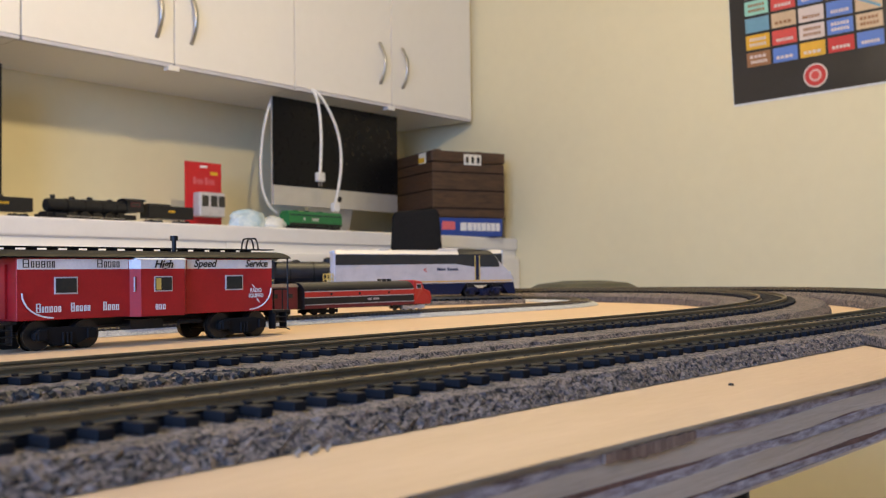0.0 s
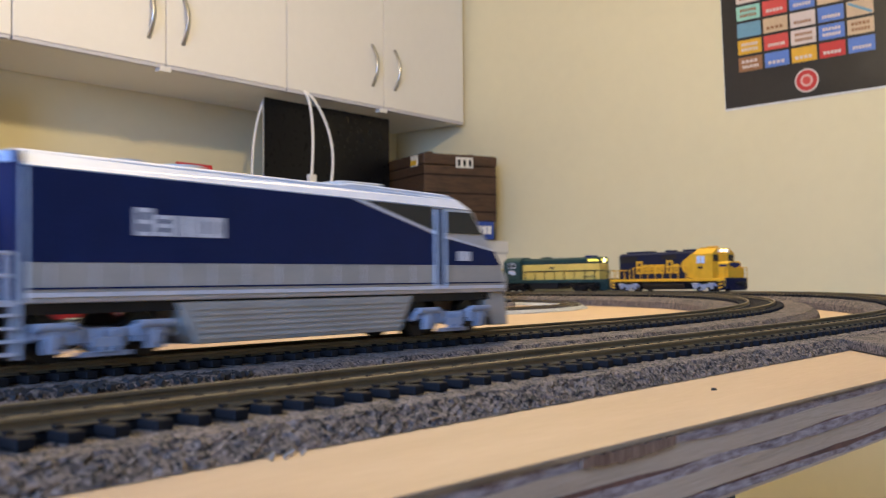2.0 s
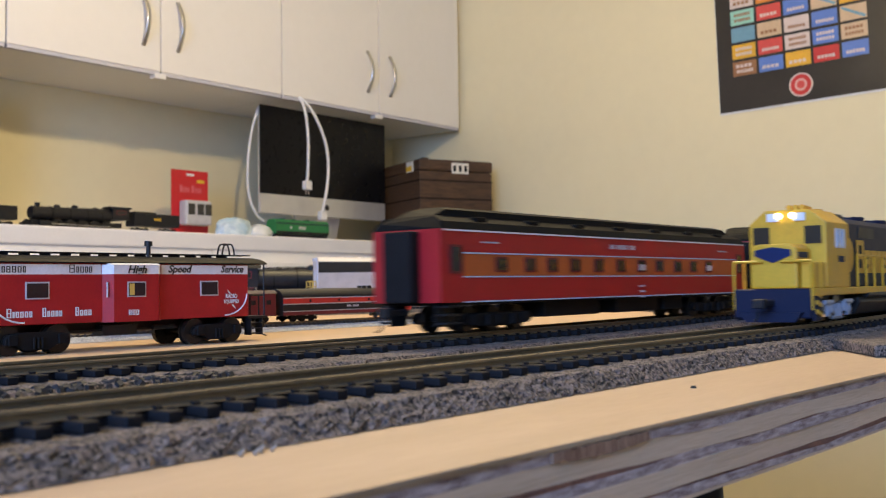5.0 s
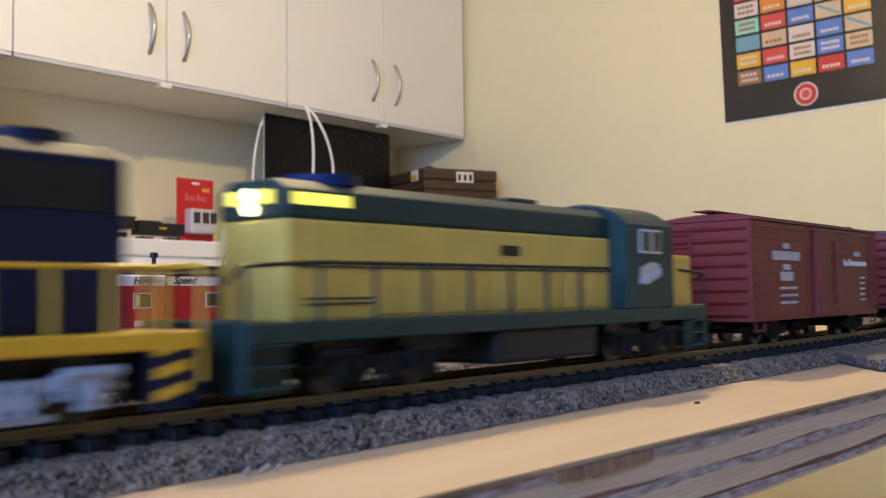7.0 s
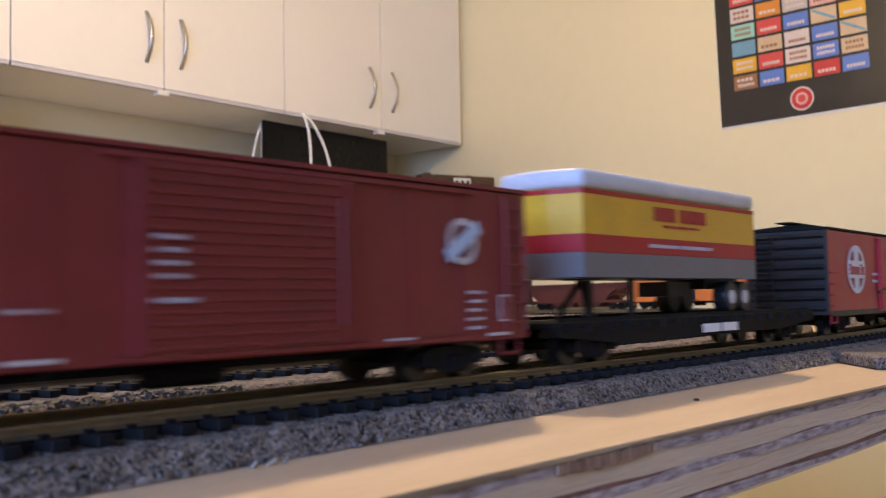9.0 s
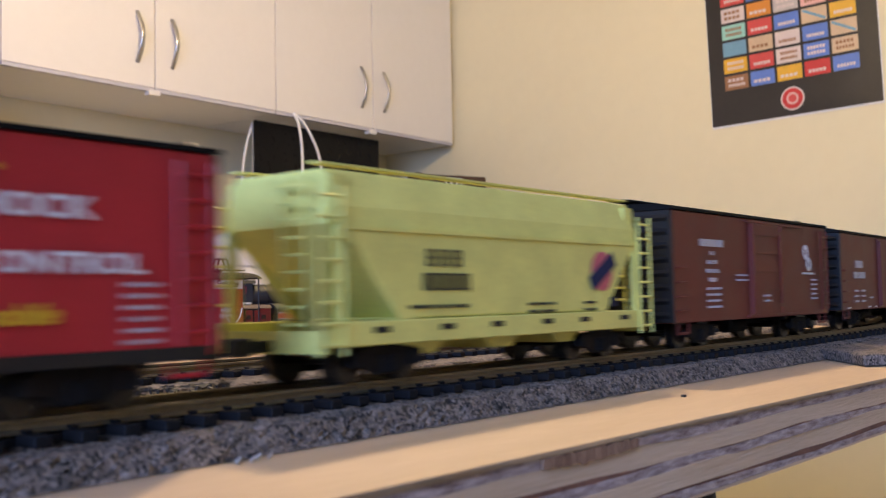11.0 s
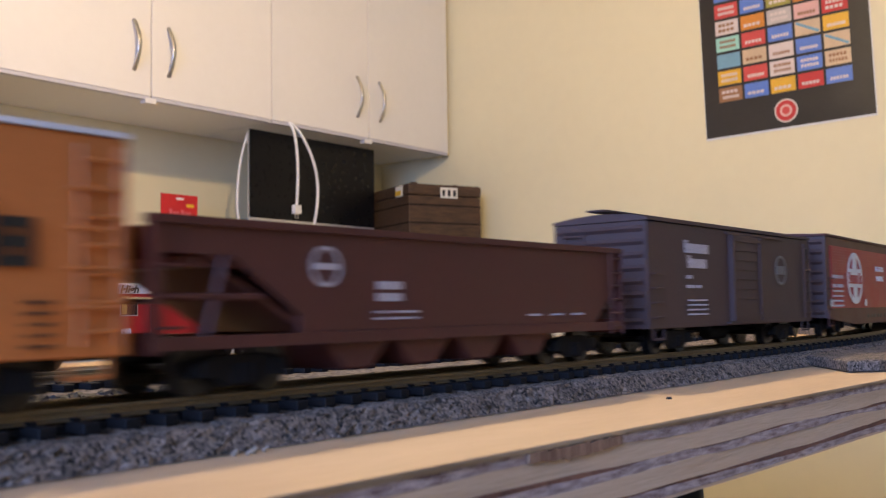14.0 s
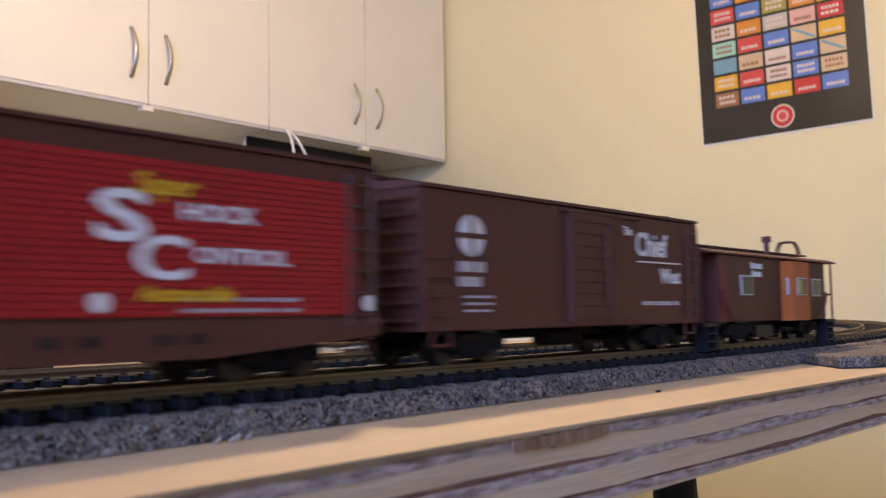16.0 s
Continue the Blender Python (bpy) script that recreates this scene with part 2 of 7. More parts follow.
def base_cabinet(y0, y1):
    th = thing("base_cabinet", pose(-2.37, (y0 + y1) / 2, 0), "white laminate base cabinet with flat drawer fronts", "cabinet", "base cabinets")
    w = y1 - y0
    bm = bmesh.new()
    box(bm, 0, 0, 0.476, 0.48, w - 0.002, 0.792)
    part("body", bm, M_WHITE, th)
    bm = bmesh.new()
    box(bm, -0.02, 0, 0.04, 0.42, w - 0.002, 0.08)
    part("plinth", bm, M_BLACK_SOFT, th)
    for z0, z1 in ((0.09, 0.35), (0.355, 0.62), (0.625, 0.845)):
        bm = bmesh.new()
        box(bm, 0.249, 0, (z0 + z1) / 2, 0.018, w - 0.012, z1 - z0)
        bevel(bm, 0.0012, 2)
        part("drawer_front", bm, M_WHITE, th)
    return th


for i in range(8):
    base_cabinet(-1.996 + 0.606 * i, -1.996 + 0.606 * (i + 1))
bm = bmesh.new()
box(bm, -2.3705, 0.429, 0.892, 0.495, 4.85, 0.040)
bevel(bm, 0.006, 3)
tagged(part("countertop", bm, M_COUNTER), "long white laminate countertop on base cabinets", "countertop")


# ---- the layout board and its track ----
def edge_x(v):
    """The cut edge runs a little askew of the track."""
    return -0.2285 + 0.031 * (v + 0.155)


def ply_board():
    th = thing("layout_board", TILT, "birch plywood model railway board with rough cut edge", "layout board")
    x0, v0, v1 = -1.80, -1.95, 1.24
    z = 0.0
    layers = (("face_ply", 0.0007, M_PLY_TOP), ("core_ply", 0.0025, M_PLY_B), ("core_ply", 0.0042, M_PLY_A), ("glue_line", 0.0006, M_GLUE), ("core_ply", 0.0021, M_PLY_B),
              ("core_ply", 0.0042, M_PLY_A), ("glue_line", 0.0005, M_GLUE), ("core_ply", 0.0021, M_PLY_B), ("face_ply", 0.0009, M_PLY_A))
    for k, (nm, h, m) in enumerate(layers):
        bm = bmesh.new()
        n = 420
        top, low = [], []
        for i in range(n + 1):
            v = v0 + (v1 - v0) * i / n
            e = edge_x(v) - (0.0 if k == 0 else 0.0005 * noise.noise((v * 30, k * 7.3, 0)) + 0.0007)
            wz = 0 if k == 0 else 0.0011 * noise.noise((v * 16, k * 0.5, 3.1)) + 0.0005 * noise.noise((v * 60, k * 0.9, 1.7))
            wl = 0.0011 * noise.noise((v * 16, (k + 1) * 0.5, 3.1)) + 0.0005 * noise.noise((v * 60, (k + 1) * 0.9, 1.7)) if k < len(layers) - 1 else 0
            top.append(bm.verts.new((e, v, z + wz)))
            low.append(bm.verts.new((e, v, z - h + wl)))
        for i in range(n):
            bm.faces.new((top[i], low[i], low[i + 1], top[i + 1]))
        a, b = bm.verts.new((x0, v0, z)), bm.verts.new((x0, v1, z))
        c, d = bm.verts.new((x0, v0, z - h)), bm.verts.new((x0, v1, z - h))
        bm.faces.new(top + [b, a])
        bm.faces.new(low[::-1] + [c, d])
        bm.faces.new((a, b, d, c))
        bm.faces.new((top[0], a, c, low[0]))
        bm.faces.new((top[-1], low[-1], d, b))
        bmesh.ops.recalc_face_normals(bm, faces=bm.faces)
        part(nm, bm, m, th)
        z -= h
    return th


ply_board()


def oval(x_near, cx, cv, cs, s):
    """A place and a heading on an oval of track: s metres from v = 0 on the near straight."""
    r = x_near - cx
    st, arc = cv - cs, math.pi * r
    s = (s - cs) % (2 * st + 2 * arc)
    if s < st:
        return x_near, cs + s, 0.0
    s -= st
    if s < arc:
        a = s / r
        return cx + r * math.cos(a), cv + r * math.sin(a), a
    s -= arc
    if s < st:
        return cx - r, cv - s, math.pi
    a = math.pi + (s - st) / r
    return cx + r * math.cos(a), cs + r * math.sin(a), a


OUTER = (-0.299, -0.993, 0.30, -0.95)
MIDDLE = (-0.403, -0.993, 0.30, -0.95)
SMALL = (-0.69, -1.0, 0.55, -0.8)


def rise(o, v):
    """The two large ovals climb by a trace round their far curve."""
    u = min(1.0, max(0.0, (v - 0.15) / 0.70))
    return 0.0 if o is SMALL else 0.0060 * u * u * (3 - 2 * u)


def length_of(o):
    return 2 * (o[2] - o[3]) + 2 * math.pi * (o[0] - o[1])


def sweep(bm, o, pts, step=0.02):
    """Draw an outline (across, up) along the whole oval."""
    L = length_of(o)
    n = int(L / step)
    rings = []
    for i in range(n):
        x, v, a = oval(*o, i * L / n)
        rings.append([bm.verts.new((x + p[0] * math.cos(a), v + p[0] * math.sin(a), p[1] + (rise(o, v) if p[1] > 0.001 else 0.0))) for p in pts])
    k = len(pts)
    for i in range(n):
        A, B = rings[i], rings[(i + 1) % n]
        for j in range(k):
            bm.faces.new((A[j], A[(j + 1) % k], B[(j + 1) % k], B[j]))
    bmesh.ops.recalc_face_normals(bm, faces=bm.faces)


def tie_mesh(w, l, h, g):
    bm = bmesh.new()
    box(bm, 0, 0, h / 2, l, w, h)
    for s in (-1, 1):
        for q in (-1, 1):
            box(bm, s * g + q * 0.0021, 0, h + 0.0003, 0.0016, w * 0.55, 0.0007)
    bevel(bm, 0.00025, 1)
    return bm


def track(name, o, gauge, cork_h, tie, rail_h, top_half, base_half, pitch, m_bed, m_tie, label, lo, hi, step=0.02, grains=1):
    """Roadbed, ties and two rails round an oval; ties between lo and hi on the near straight are single pieces."""
    th = thing(name, TILT, label, "track")
    bm = bmesh.new()
    b1, b2, lift = base_half - 0.0008, base_half - 0.0048, cork_h
    slope = [(b1 + (b2 - b1) * i / grains, 0.0011 + (lift - 0.0011) * i / grains) for i in range(grains + 1)]
    ledge = [(b2 + (0.0160 - b2) * i / grains, lift) for i in range(1, grains)] if grains > 1 else []
    sweep(bm, o, [(-base_half, 0.0002), (base_half, 0.0002)] + slope + ledge + [(-b2, lift), (-b1, 0.0011)], step)
    rng = random.Random(3)
    k = 0.00042 if grains > 1 else 0.0003
    for v in bm.verts:
        v.co += Vector((rng.uniform(-1, 1), rng.uniform(-1, 1), rng.uniform(-1, 0.5) if 0.001 < v.co.z else 0)) * k
    part("roadbed", bm, m_bed, th, "granular roadbed strip")
    tw, tl, thk = tie
    one = tie_mesh(tw, tl, thk, gauge / 2)
    me = bpy.data.meshes.new("tie")
    one.to_mesh(me)
    one.free()
    me.materials.append(m_tie)
    L = length_of(o)
    n = int(L / pitch)
    co, fa = [], []
    vs, ps = [v.co.copy() for v in me.vertices], [tuple(p.vertices) for p in me.polygons]
    for i in range(n):
        s = i * L / n
        x, v, a = oval(*o, s)
        m = Matrix.Translation((x, v, cork_h + rise(o, v))) @ Matrix.Rotation(a, 4, "Z")
        if abs(a) < 1e-6 and lo < v < hi:
            t = new("tie", me)
            t.parent, t.matrix_basis = th, m
        else:
            k = len(co)
            co += [m @ p for p in vs]
            fa += [tuple(j + k for j in p) for p in ps]
    rest = bpy.data.meshes.new("tie_strip")
    rest.from_pydata(co, [], fa)
    rest.materials.append(m_tie)
    ob = new("tie_strip", rest)
    ob.parent = th
    tagged(ob, kind="stuff")
    zb, zt = cork_h + thk, cork_h + thk + rail_h
    w = rail_h * 0.32
    for s in (-1, 1):
        c = s * (gauge / 2 + w)
        bm = bmesh.new()
        sweep(bm, o, [(c - w * 1.9, zb), (c + w * 1.9, zb), (c + w * 1.5, zb + rail_h * 0.16), (c + w * 0.45, zb + rail_h * 0.28), (c + w * 0.45, zb + rail_h * 0.62),
                      (c + w, zb + rail_h * 0.72), (c + w * 0.85, zt), (c - w * 0.85, zt), (c - w, zb + rail_h * 0.72), (c - w * 0.45, zb + rail_h * 0.62),
                      (c - w * 0.45, zb + rail_h * 0.28), (c - w * 1.5, zb + rail_h * 0.16)])
        part("rail", bm, M_RAIL, th, "brownish nickel silver rail")
        bm = bmesh.new()
        sweep(bm, o, [(c - 0.0011, cork_h + 0.0001), (c + 0.0011, cork_h + 0.0001), (c + 0.0011, cork_h + thk * 0.7), (c - 0.0011, cork_h + thk * 0.7)])
        part("tie_web", bm, m_tie, th)
    return th


track("outer_track", OUTER, 0.0180, 0.0050, (0.0034, 0.0335, 0.0021), 0.0024, 0.0235, 0.0305, 0.0086, M_CORK, M_TIE, "model railway track with black ties on a cork roadbed", -0.36, 0.30, 0.0016, 7)
track("middle_track", MIDDLE, 0.0180, 0.0050, (0.0034, 0.0335, 0.0021), 0.0024, 0.0235, 0.0420, 0.0086, M_CORK, M_TIE, "model railway track with black ties on a cork roadbed", -0.30, 0.30, 0.0030, 4)
track("small_scale_track", SMALL, 0.0098, 0.0035, (0.0016, 0.0185, 0.0012), 0.0016, 0.012, 0.0160, 0.0046, M_FOAM, M_TIE_BROWN, "small gauge model track on grey foam roadbed", 0.05, 0.53)

# side pad of cork next to the outer track
bm = bmesh.new()
prism(bm, [(-0.2740, 0.180), (-0.2420, 0.1345), (-0.2330, 0.1440), (-0.2250, 0.170), (-0.2200, 0.36), (-0.2740, 0.37)], 0.0002, 0.0046, "z")
bevel(bm, 0.0006, 1)
o = tagged(part("cork_pad", bm, M_CORK), "short side strip of dark cork beside the track", "cork pad")
o.matrix_basis = TILT


def folding_table():
    th = thing("folding_table", pose(-1.02, -0.1, 0), "grey plastic folding table with black steel legs under the board", "table")
    bm = bmesh.new()
    box(bm, 0.041, 0.035, 0.6965, 1.38, 1.30, 0.013)
    bevel(bm, 0.004, 3)
    part("tabletop", bm, M_STEEL, th)
    for sy in (-0.50, 0.60):
        for sx in (-0.55, 0.675):
            bm = bmesh.new()
            pts = [Vector((sx, sy, 0.692)), Vector((sx - 0.010, sy + 0.03, 0.62)), Vector((sx - 0.020, sy + 0.05, 0.40)), Vector((sx - 0.020, sy + 0.06, 0.0))]
            for a, b in zip(pts, pts[1:]):
                rod(bm, a, b, 0.0110, 12)
            part("leg", bm, M_BLACK, th, smooth=True)
        bm = bmesh.new()
        rod(bm, (-0.555, sy + 0.025, 0.64), (0.668, sy + 0.025, 0.64), 0.009, 10)
        part("crossbar", bm, M_BLACK, th)


folding_table()

# ---- vehicle paints ----
def paint(name, col, rough=0.48, var=0.07, spec=0.35):
    return mat(name, col, rough, var=var, scale=90, bump=0.05, bscale=900, spec=spec)


P_OXIDE = paint("oxide_red_paint", (0.190, 0.025, 0.024), 0.5)
P_BROWN = paint("mineral_brown_paint", (0.150, 0.027, 0.018), 0.5)
P_DKBROWN = paint("dark_brown_paint", (0.092, 0.027, 0.021), 0.55)
P_UMBER = paint("umber_grey_paint", (0.076, 0.044, 0.042), 0.6)
P_RED = paint("bright_red_paint", (0.42, 0.020, 0.028), 0.42)
P_CRIMSON = paint("crimson_paint", (0.38, 0.013, 0.017), 0.45)
P_ORANGE = paint("orange_paint", (0.56, 0.175, 0.045), 0.5)
P_LIME = paint("pale_yellow_green_paint", (0.74, 0.71, 0.20), 0.5)
P_YELLOW = paint("warm_yellow_paint", (0.64, 0.36, 0.025), 0.42)
P_NAVY = paint("navy_blue_paint", (0.008, 0.012, 0.036), 0.5, spec=0.2)
P_BLUE = paint("deep_blue_paint", (0.010, 0.020, 0.080), 0.5, spec=0.15)
P_GREEN = paint("dark_green_paint", (0.010, 0.036, 0.036), 0.45)
P_CREAM = paint("straw_yellow_paint", (0.62, 0.44, 0.10), 0.5)
P_SILVER = paint("silver_grey_paint", (0.52, 0.51, 0.52), 0.4)
P_GREY = paint("pale_grey_paint", (0.55, 0.56, 0.60), 0.45)
P_WHITE = paint("white_vehicle_paint", (0.74, 0.74, 0.76), 0.42)
P_MAROON = paint("maroon_paint", (0.14, 0.014, 0.018), 0.45)
P_COACH = paint("coach_orange_paint", (0.46, 0.105, 0.025), 0.48)
P_KGREEN = paint("bright_green_paint", (0.02, 0.16, 0.05), 0.45)
P_DOOR = paint("enamel_blue_paint", (0.012, 0.020, 0.058), 0.5, spec=0.2)
P_DUSKY = paint("dull_grey_skirt_paint", (0.16, 0.155, 0.16), 0.5)
P_ROOF = paint("black_roof_paint", (0.007, 0.007, 0.007), 0.55, 0.2, 0.07)
L_GOLD = paint("gold_lettering", (0.70, 0.42, 0.03))
L_PALE = paint("pale_lettering", (0.50, 0.45, 0.46))
L_BLUEW = paint("pale_blue_lettering", (0.42, 0.52, 0.66))
L_PINK = paint("rose_herald", (0.66, 0.14, 0.16))
LAMP_WARM = glow("lit_headlight", (1.0, 0.86, 0.45), 6.0)
LAMP_BOARD = glow("lit_number_board", (1.0, 0.85, 0.12), 1.1)
LAMP_BLUE = mat("blue_white_lamp_lens", (0.5, 0.65, 0.9), 0.15)
STOCK = {}


def stock(key, make):
    """Meshes that many cars share."""
    if key not in STOCK:
        bm = make()
        me = bpy.data.meshes.new(key.split("/")[0])
        bm.to_mesh(me)
        bm.free()
        STOCK[key] = me
    return STOCK[key]


def put(key, name, make, material, parent, m, label=""):
    me = stock(key + "/" + material.name, make)
    if not me.materials:
        me.materials.append(material)
    ob = new(name, me)
    ob.parent, ob.matrix_basis = parent, m
    if label:
        ob["label"] = label
    return ob


def wheelset(r, gauge):
    def make():
        bm = bmesh.new()
        for s in (-1, 1):
            rod(bm, (s * gauge / 2 - s * 0.0004, 0, 0), (s * gauge / 2 + s * 0.0024, 0, 0), r, 20)
            rod(bm, (s * gauge / 2 - s * 0.0010, 0, 0), (s * gauge / 2 - s * 0.0003, 0, 0), r * 1.12, 20)
            rod(bm, (s * gauge / 2 + s * 0.0024, 0, 0), (s * gauge / 2 + s * 0.0030, 0, 0), r * 0.42, 12)
        rod(bm, (-gauge / 2, 0, 0), (gauge / 2, 0, 0), 0.0011, 8)
        return bm
    return make


def freight_frame():
    bm = bmesh.new()
    for s in (-1, 1):
        prism(bm, [(-0.0125, 0.0062), (-0.0105, 0.0078), (-0.005, 0.0084), (0.005, 0.0084), (0.0105, 0.0078), (0.0125, 0.0062), (0.0125, 0.0040), (0.0085, 0.0040),
                   (0.0045, 0.0018), (-0.0045, 0.0018), (-0.0085, 0.0040), (-0.0125, 0.0040)], s * 0.0130, s * 0.0150, "x")
        for q in (-1, 1):
            box(bm, s * 0.0153, q * 0.0098, 0.0056, 0.0010, 0.0036, 0.0036)
        for q in (-0.0016, 0, 0.0016):
            rod(bm, (s * 0.0153, q, 0.0024), (s * 0.0153, q, 0.0064), 0.0006, 6)
    box(bm, 0, 0, 0.0058, 0.026, 0.0054, 0.0030)
    bevel(bm, 0.0002, 1)
    return bm


def diesel_frame():
    bm = bmesh.new()
    for s in (-1, 1):
        prism(bm, [(-0.0215, 0.0062), (-0.0190, 0.0086), (-0.0130, 0.0096), (-0.0070, 0.0084), (0.0070, 0.0084), (0.0130, 0.0096), (0.0190, 0.0086), (0.0215, 0.0062), (0.0205, 0.0054),
                   (0.0180, 0.0064), (0.0060, 0.0060), (-0.0060, 0.0060), (-0.0180, 0.0064), (-0.0205, 0.0054)], s * 0.0135, s * 0.0158, "x")
        for q in (-0.0142, 0.0142):
            box(bm, s * 0.0166, q, 0.0056, 0.0018, 0.0052, 0.0058)
            rod(bm, (s * 0.0174, q, 0.0056), (s * 0.0180, q, 0.0056), 0.0017, 10)
            rod(bm, (s * 0.0166, q * 0.62, 0.0092), (s * 0.0166, q * 0.62, 0.0046), 0.0011, 8)
        box(bm, s * 0.0164, 0, 0.0050, 0.0014, 0.0100, 0.0024)
        box(bm, s * 0.0156, 0, 0.0020, 0.0020, 0.0150, 0.0013)
        for q in (-0.0030, 0.0, 0.0030):
            rod(bm, (s * 0.0166, q, 0.0024), (s * 0.0166, q, 0.0080), 0.0009, 8)
        rod(bm, (s * 0.0168, -0.0200, 0.0090), (s * 0.0168, -0.0090, 0.0090), 0.0012, 8)
        rod(bm, (s * 0.0168, 0.0200, 0.0090), (s * 0.0168, 0.0090, 0.0090), 0.0012, 8)
    box(bm, 0, 0, 0.0065, 0.016, 0.030, 0.0040)
    box(bm, 0, 0, 0.0075, 0.029, 0.006, 0.0014)
    bevel(bm, 0.0002, 1)
    return bm


def coach_frame():
    bm = bmesh.new()
    for s in (-1, 1):
        prism(bm, [(-0.0250, 0.0050), (-0.0230, 0.0082), (0.0230, 0.0082), (0.0250, 0.0050), (0.0230, 0.0036), (0.0110, 0.0024), (-0.0110, 0.0024), (-0.0230, 0.0036)], s * 0.0130, s * 0.0150, "x")
        for q in (-0.0180, 0, 0.0180):
            box(bm, s * 0.0154, q, 0.0054, 0.0012, 0.0044, 0.0044)
        for q in (-0.009, 0.009):
            rod(bm, (s * 0.0156, q, 0.0030), (s * 0.0156, q, 0.0074), 0.0012, 8)
    box(bm, 0, 0, 0.0060, 0.026, 0.036, 0.0030)
    bevel(bm, 0.0002, 1)
    return bm


def truck(parent, y, kind="freight", material=None, wheel=None, s=1.0):
    make, axles, r = {"freight": (freight_frame, (-0.0098, 0.0098), 0.0054), "diesel": (diesel_frame, (-0.0142, 0.0142), 0.0062), "coach": (coach_frame, (-0.0180, 0, 0.0180), 0.0056)}[kind]
    m = material or M_BLACK_SOFT
    fr = put(kind + "_truck", "truck", make, m, parent, Matrix.Translation((0, y, 0)) @ Matrix.Diagonal((s, s, s, 1)))
    for a in axles:
        put("wheelset%g" % r, "wheelset", wheelset(r, 0.0180), wheel or M_WHEEL, fr, Matrix.Translation((0, a, r)))
    return fr


def coupler(parent, y):
    def make():
        bm = bmesh.new()
        box(bm, 0, 0, 0, 0.0026, 0.012, 0.0026)
        box(bm, 0.0008, 0.0072, 0, 0.0054, 0.0044, 0.0040)
        rod(bm, (0.0016, 0.008, -0.001), (0.0016, 0.009, -0.0065), 0.0004, 6)
        rod(bm, (0.0016, 0.009, -0.0065), (0.0016, 0.0125, -0.0075), 0.0004, 6)
        bevel(bm, 0.0004, 1)
        return bm
    put("coupler", "coupler", make, M_BLACK, parent, Matrix.Translation((0, y, 0.0092)) @ Matrix.Rotation(0 if y > 0 else math.pi, 4, "Z"))


def ladder(parent, x, y, z0, z1, w, n, material, along="y"):
    bm = bmesh.new()
    for i in range(n):
        z = z0 + (z1 - z0) * (i + 0.5) / n
        if along == "y":
            rod(bm, (x, y - w / 2, z), (x, y + w / 2, z), 0.00042, 5)
        else:
            rod(bm, (x - w / 2, y, z), (x + w / 2, y, z), 0.00042, 5)
    for q in (-1, 1):
        a = (x, y + q * w / 2, z0) if along == "y" else (x + q * w / 2, y, z0)
        b = (x, y + q * w / 2, z1) if along == "y" else (x + q * w / 2, y, z1)
        rod(bm, a, b, 0.00042, 5)
    return part("ladder", bm, material, parent)


def grabs(parent, x, y, zs, w, material):
    for z in zs:
        bm = bmesh.new()
        rod(bm, (x + 0.0009, y - w / 2, z), (x + 0.0009, y + w / 2, z), 0.00036, 5)
        for q in (-1, 1):
            rod(bm, (x, y + q * w / 2, z), (x + 0.0009, y + q * w / 2, z), 0.00036, 5)
        part("grab_iron", bm, material, parent)


def plate(name, parent, pts, x, material, sides=(1, -1), t=0.0002, label=""):
    """A thin painted or fitted panel on the car's sides; pts are (y, z)."""
    for s in sides:
        bm = bmesh.new()
        prism(bm, pts, s * x, s * (x + t), "x")
        part(name, bm, material, parent, label)


def rect(y0, y1, z0, z1):
    return [(y0, z0), (y1, z0), (y1, z1), (y0, z1)]


def ring(name, parent, x, y, z, r, w, material, side=1, squash=1.0):
    bm = bmesh.new()
    n = 32
    a, b = [], []
    for i in range(n):
        t = 2 * math.pi * i / n
        a.append(bm.verts.new((side * x, y + r * squash * math.cos(t), z + r * math.sin(t))))
        b.append(bm.verts.new((side * x, y + (r - w) * squash * math.cos(t), z + (r - w) * math.sin(t))))
    for i in range(n):
        bm.faces.new((a[i], a[(i + 1) % n], b[(i + 1) % n], b[i]))
    e = bmesh.ops.extrude_face_region(bm, geom=bm.faces[:])["geom"]
    bmesh.ops.translate(bm, verts=[v for v in e if isinstance(v, bmesh.types.BMVert)], vec=(side * 0.00018, 0, 0))
    bmesh.ops.recalc_face_normals(bm, faces=bm.faces)
    return part(name, bm, material, parent)


def disc(name, parent, x, y, z, r, material, side=1, n=28):
    bm = bmesh.new()
    rod(bm, (side * x, y, z), (side * (x + 0.00018), y, z), r, n)
    return part(name, bm, material, parent)


def roundel(parent, x, y, z, r, material, gap):
    """A plain ring with a bold cross in it."""
    q0 = 1.2
    ring("herald", parent, x, y, z, r, r * 0.16, material, 1, q0)
    plate("herald", parent, rect(y - r * 0.30, y + r * 0.30, z - r * 0.9, z + r * 0.9), x, material, (1,))
    for q in (-1, 1):
        a, b = sorted((y + q * r * 0.31, y + q * r * 1.06))
        plate("herald", parent, rect(a, b, z - r * 0.36, z + r * 0.36), x, material, (1,))
    blocks("herald_bar", [1.1, 0.85, 0.95, 0.6, 0.85, -0.2, 1.1, 0.85], r * 0.33, gap, parent, on_side(1, x + 0.0003, y, z - r * 0.05), 0.15, 1.3, 0.24)


def small_print(parent, y, z, rows, w, h, material, x=0.0187):
    """Rows of fine unreadable print."""
    rng = random.Random(int(abs(y * 1e4)) + int(z * 1e4))
    for i in range(rows):
        widths, total = [], 0
        while total < w / h:
            k = rng.choice((0.6, 0.7, 0.8))
            widths.append(k)
            total += k
            if rng.random() < 0.16:
                widths.append(-0.6)
                total += 0.6
        blocks("print", [w * 1.25 for w in widths], h * 0.64, material, parent, on_side(1, x, y, z - i * h * 1.7), 0.45)


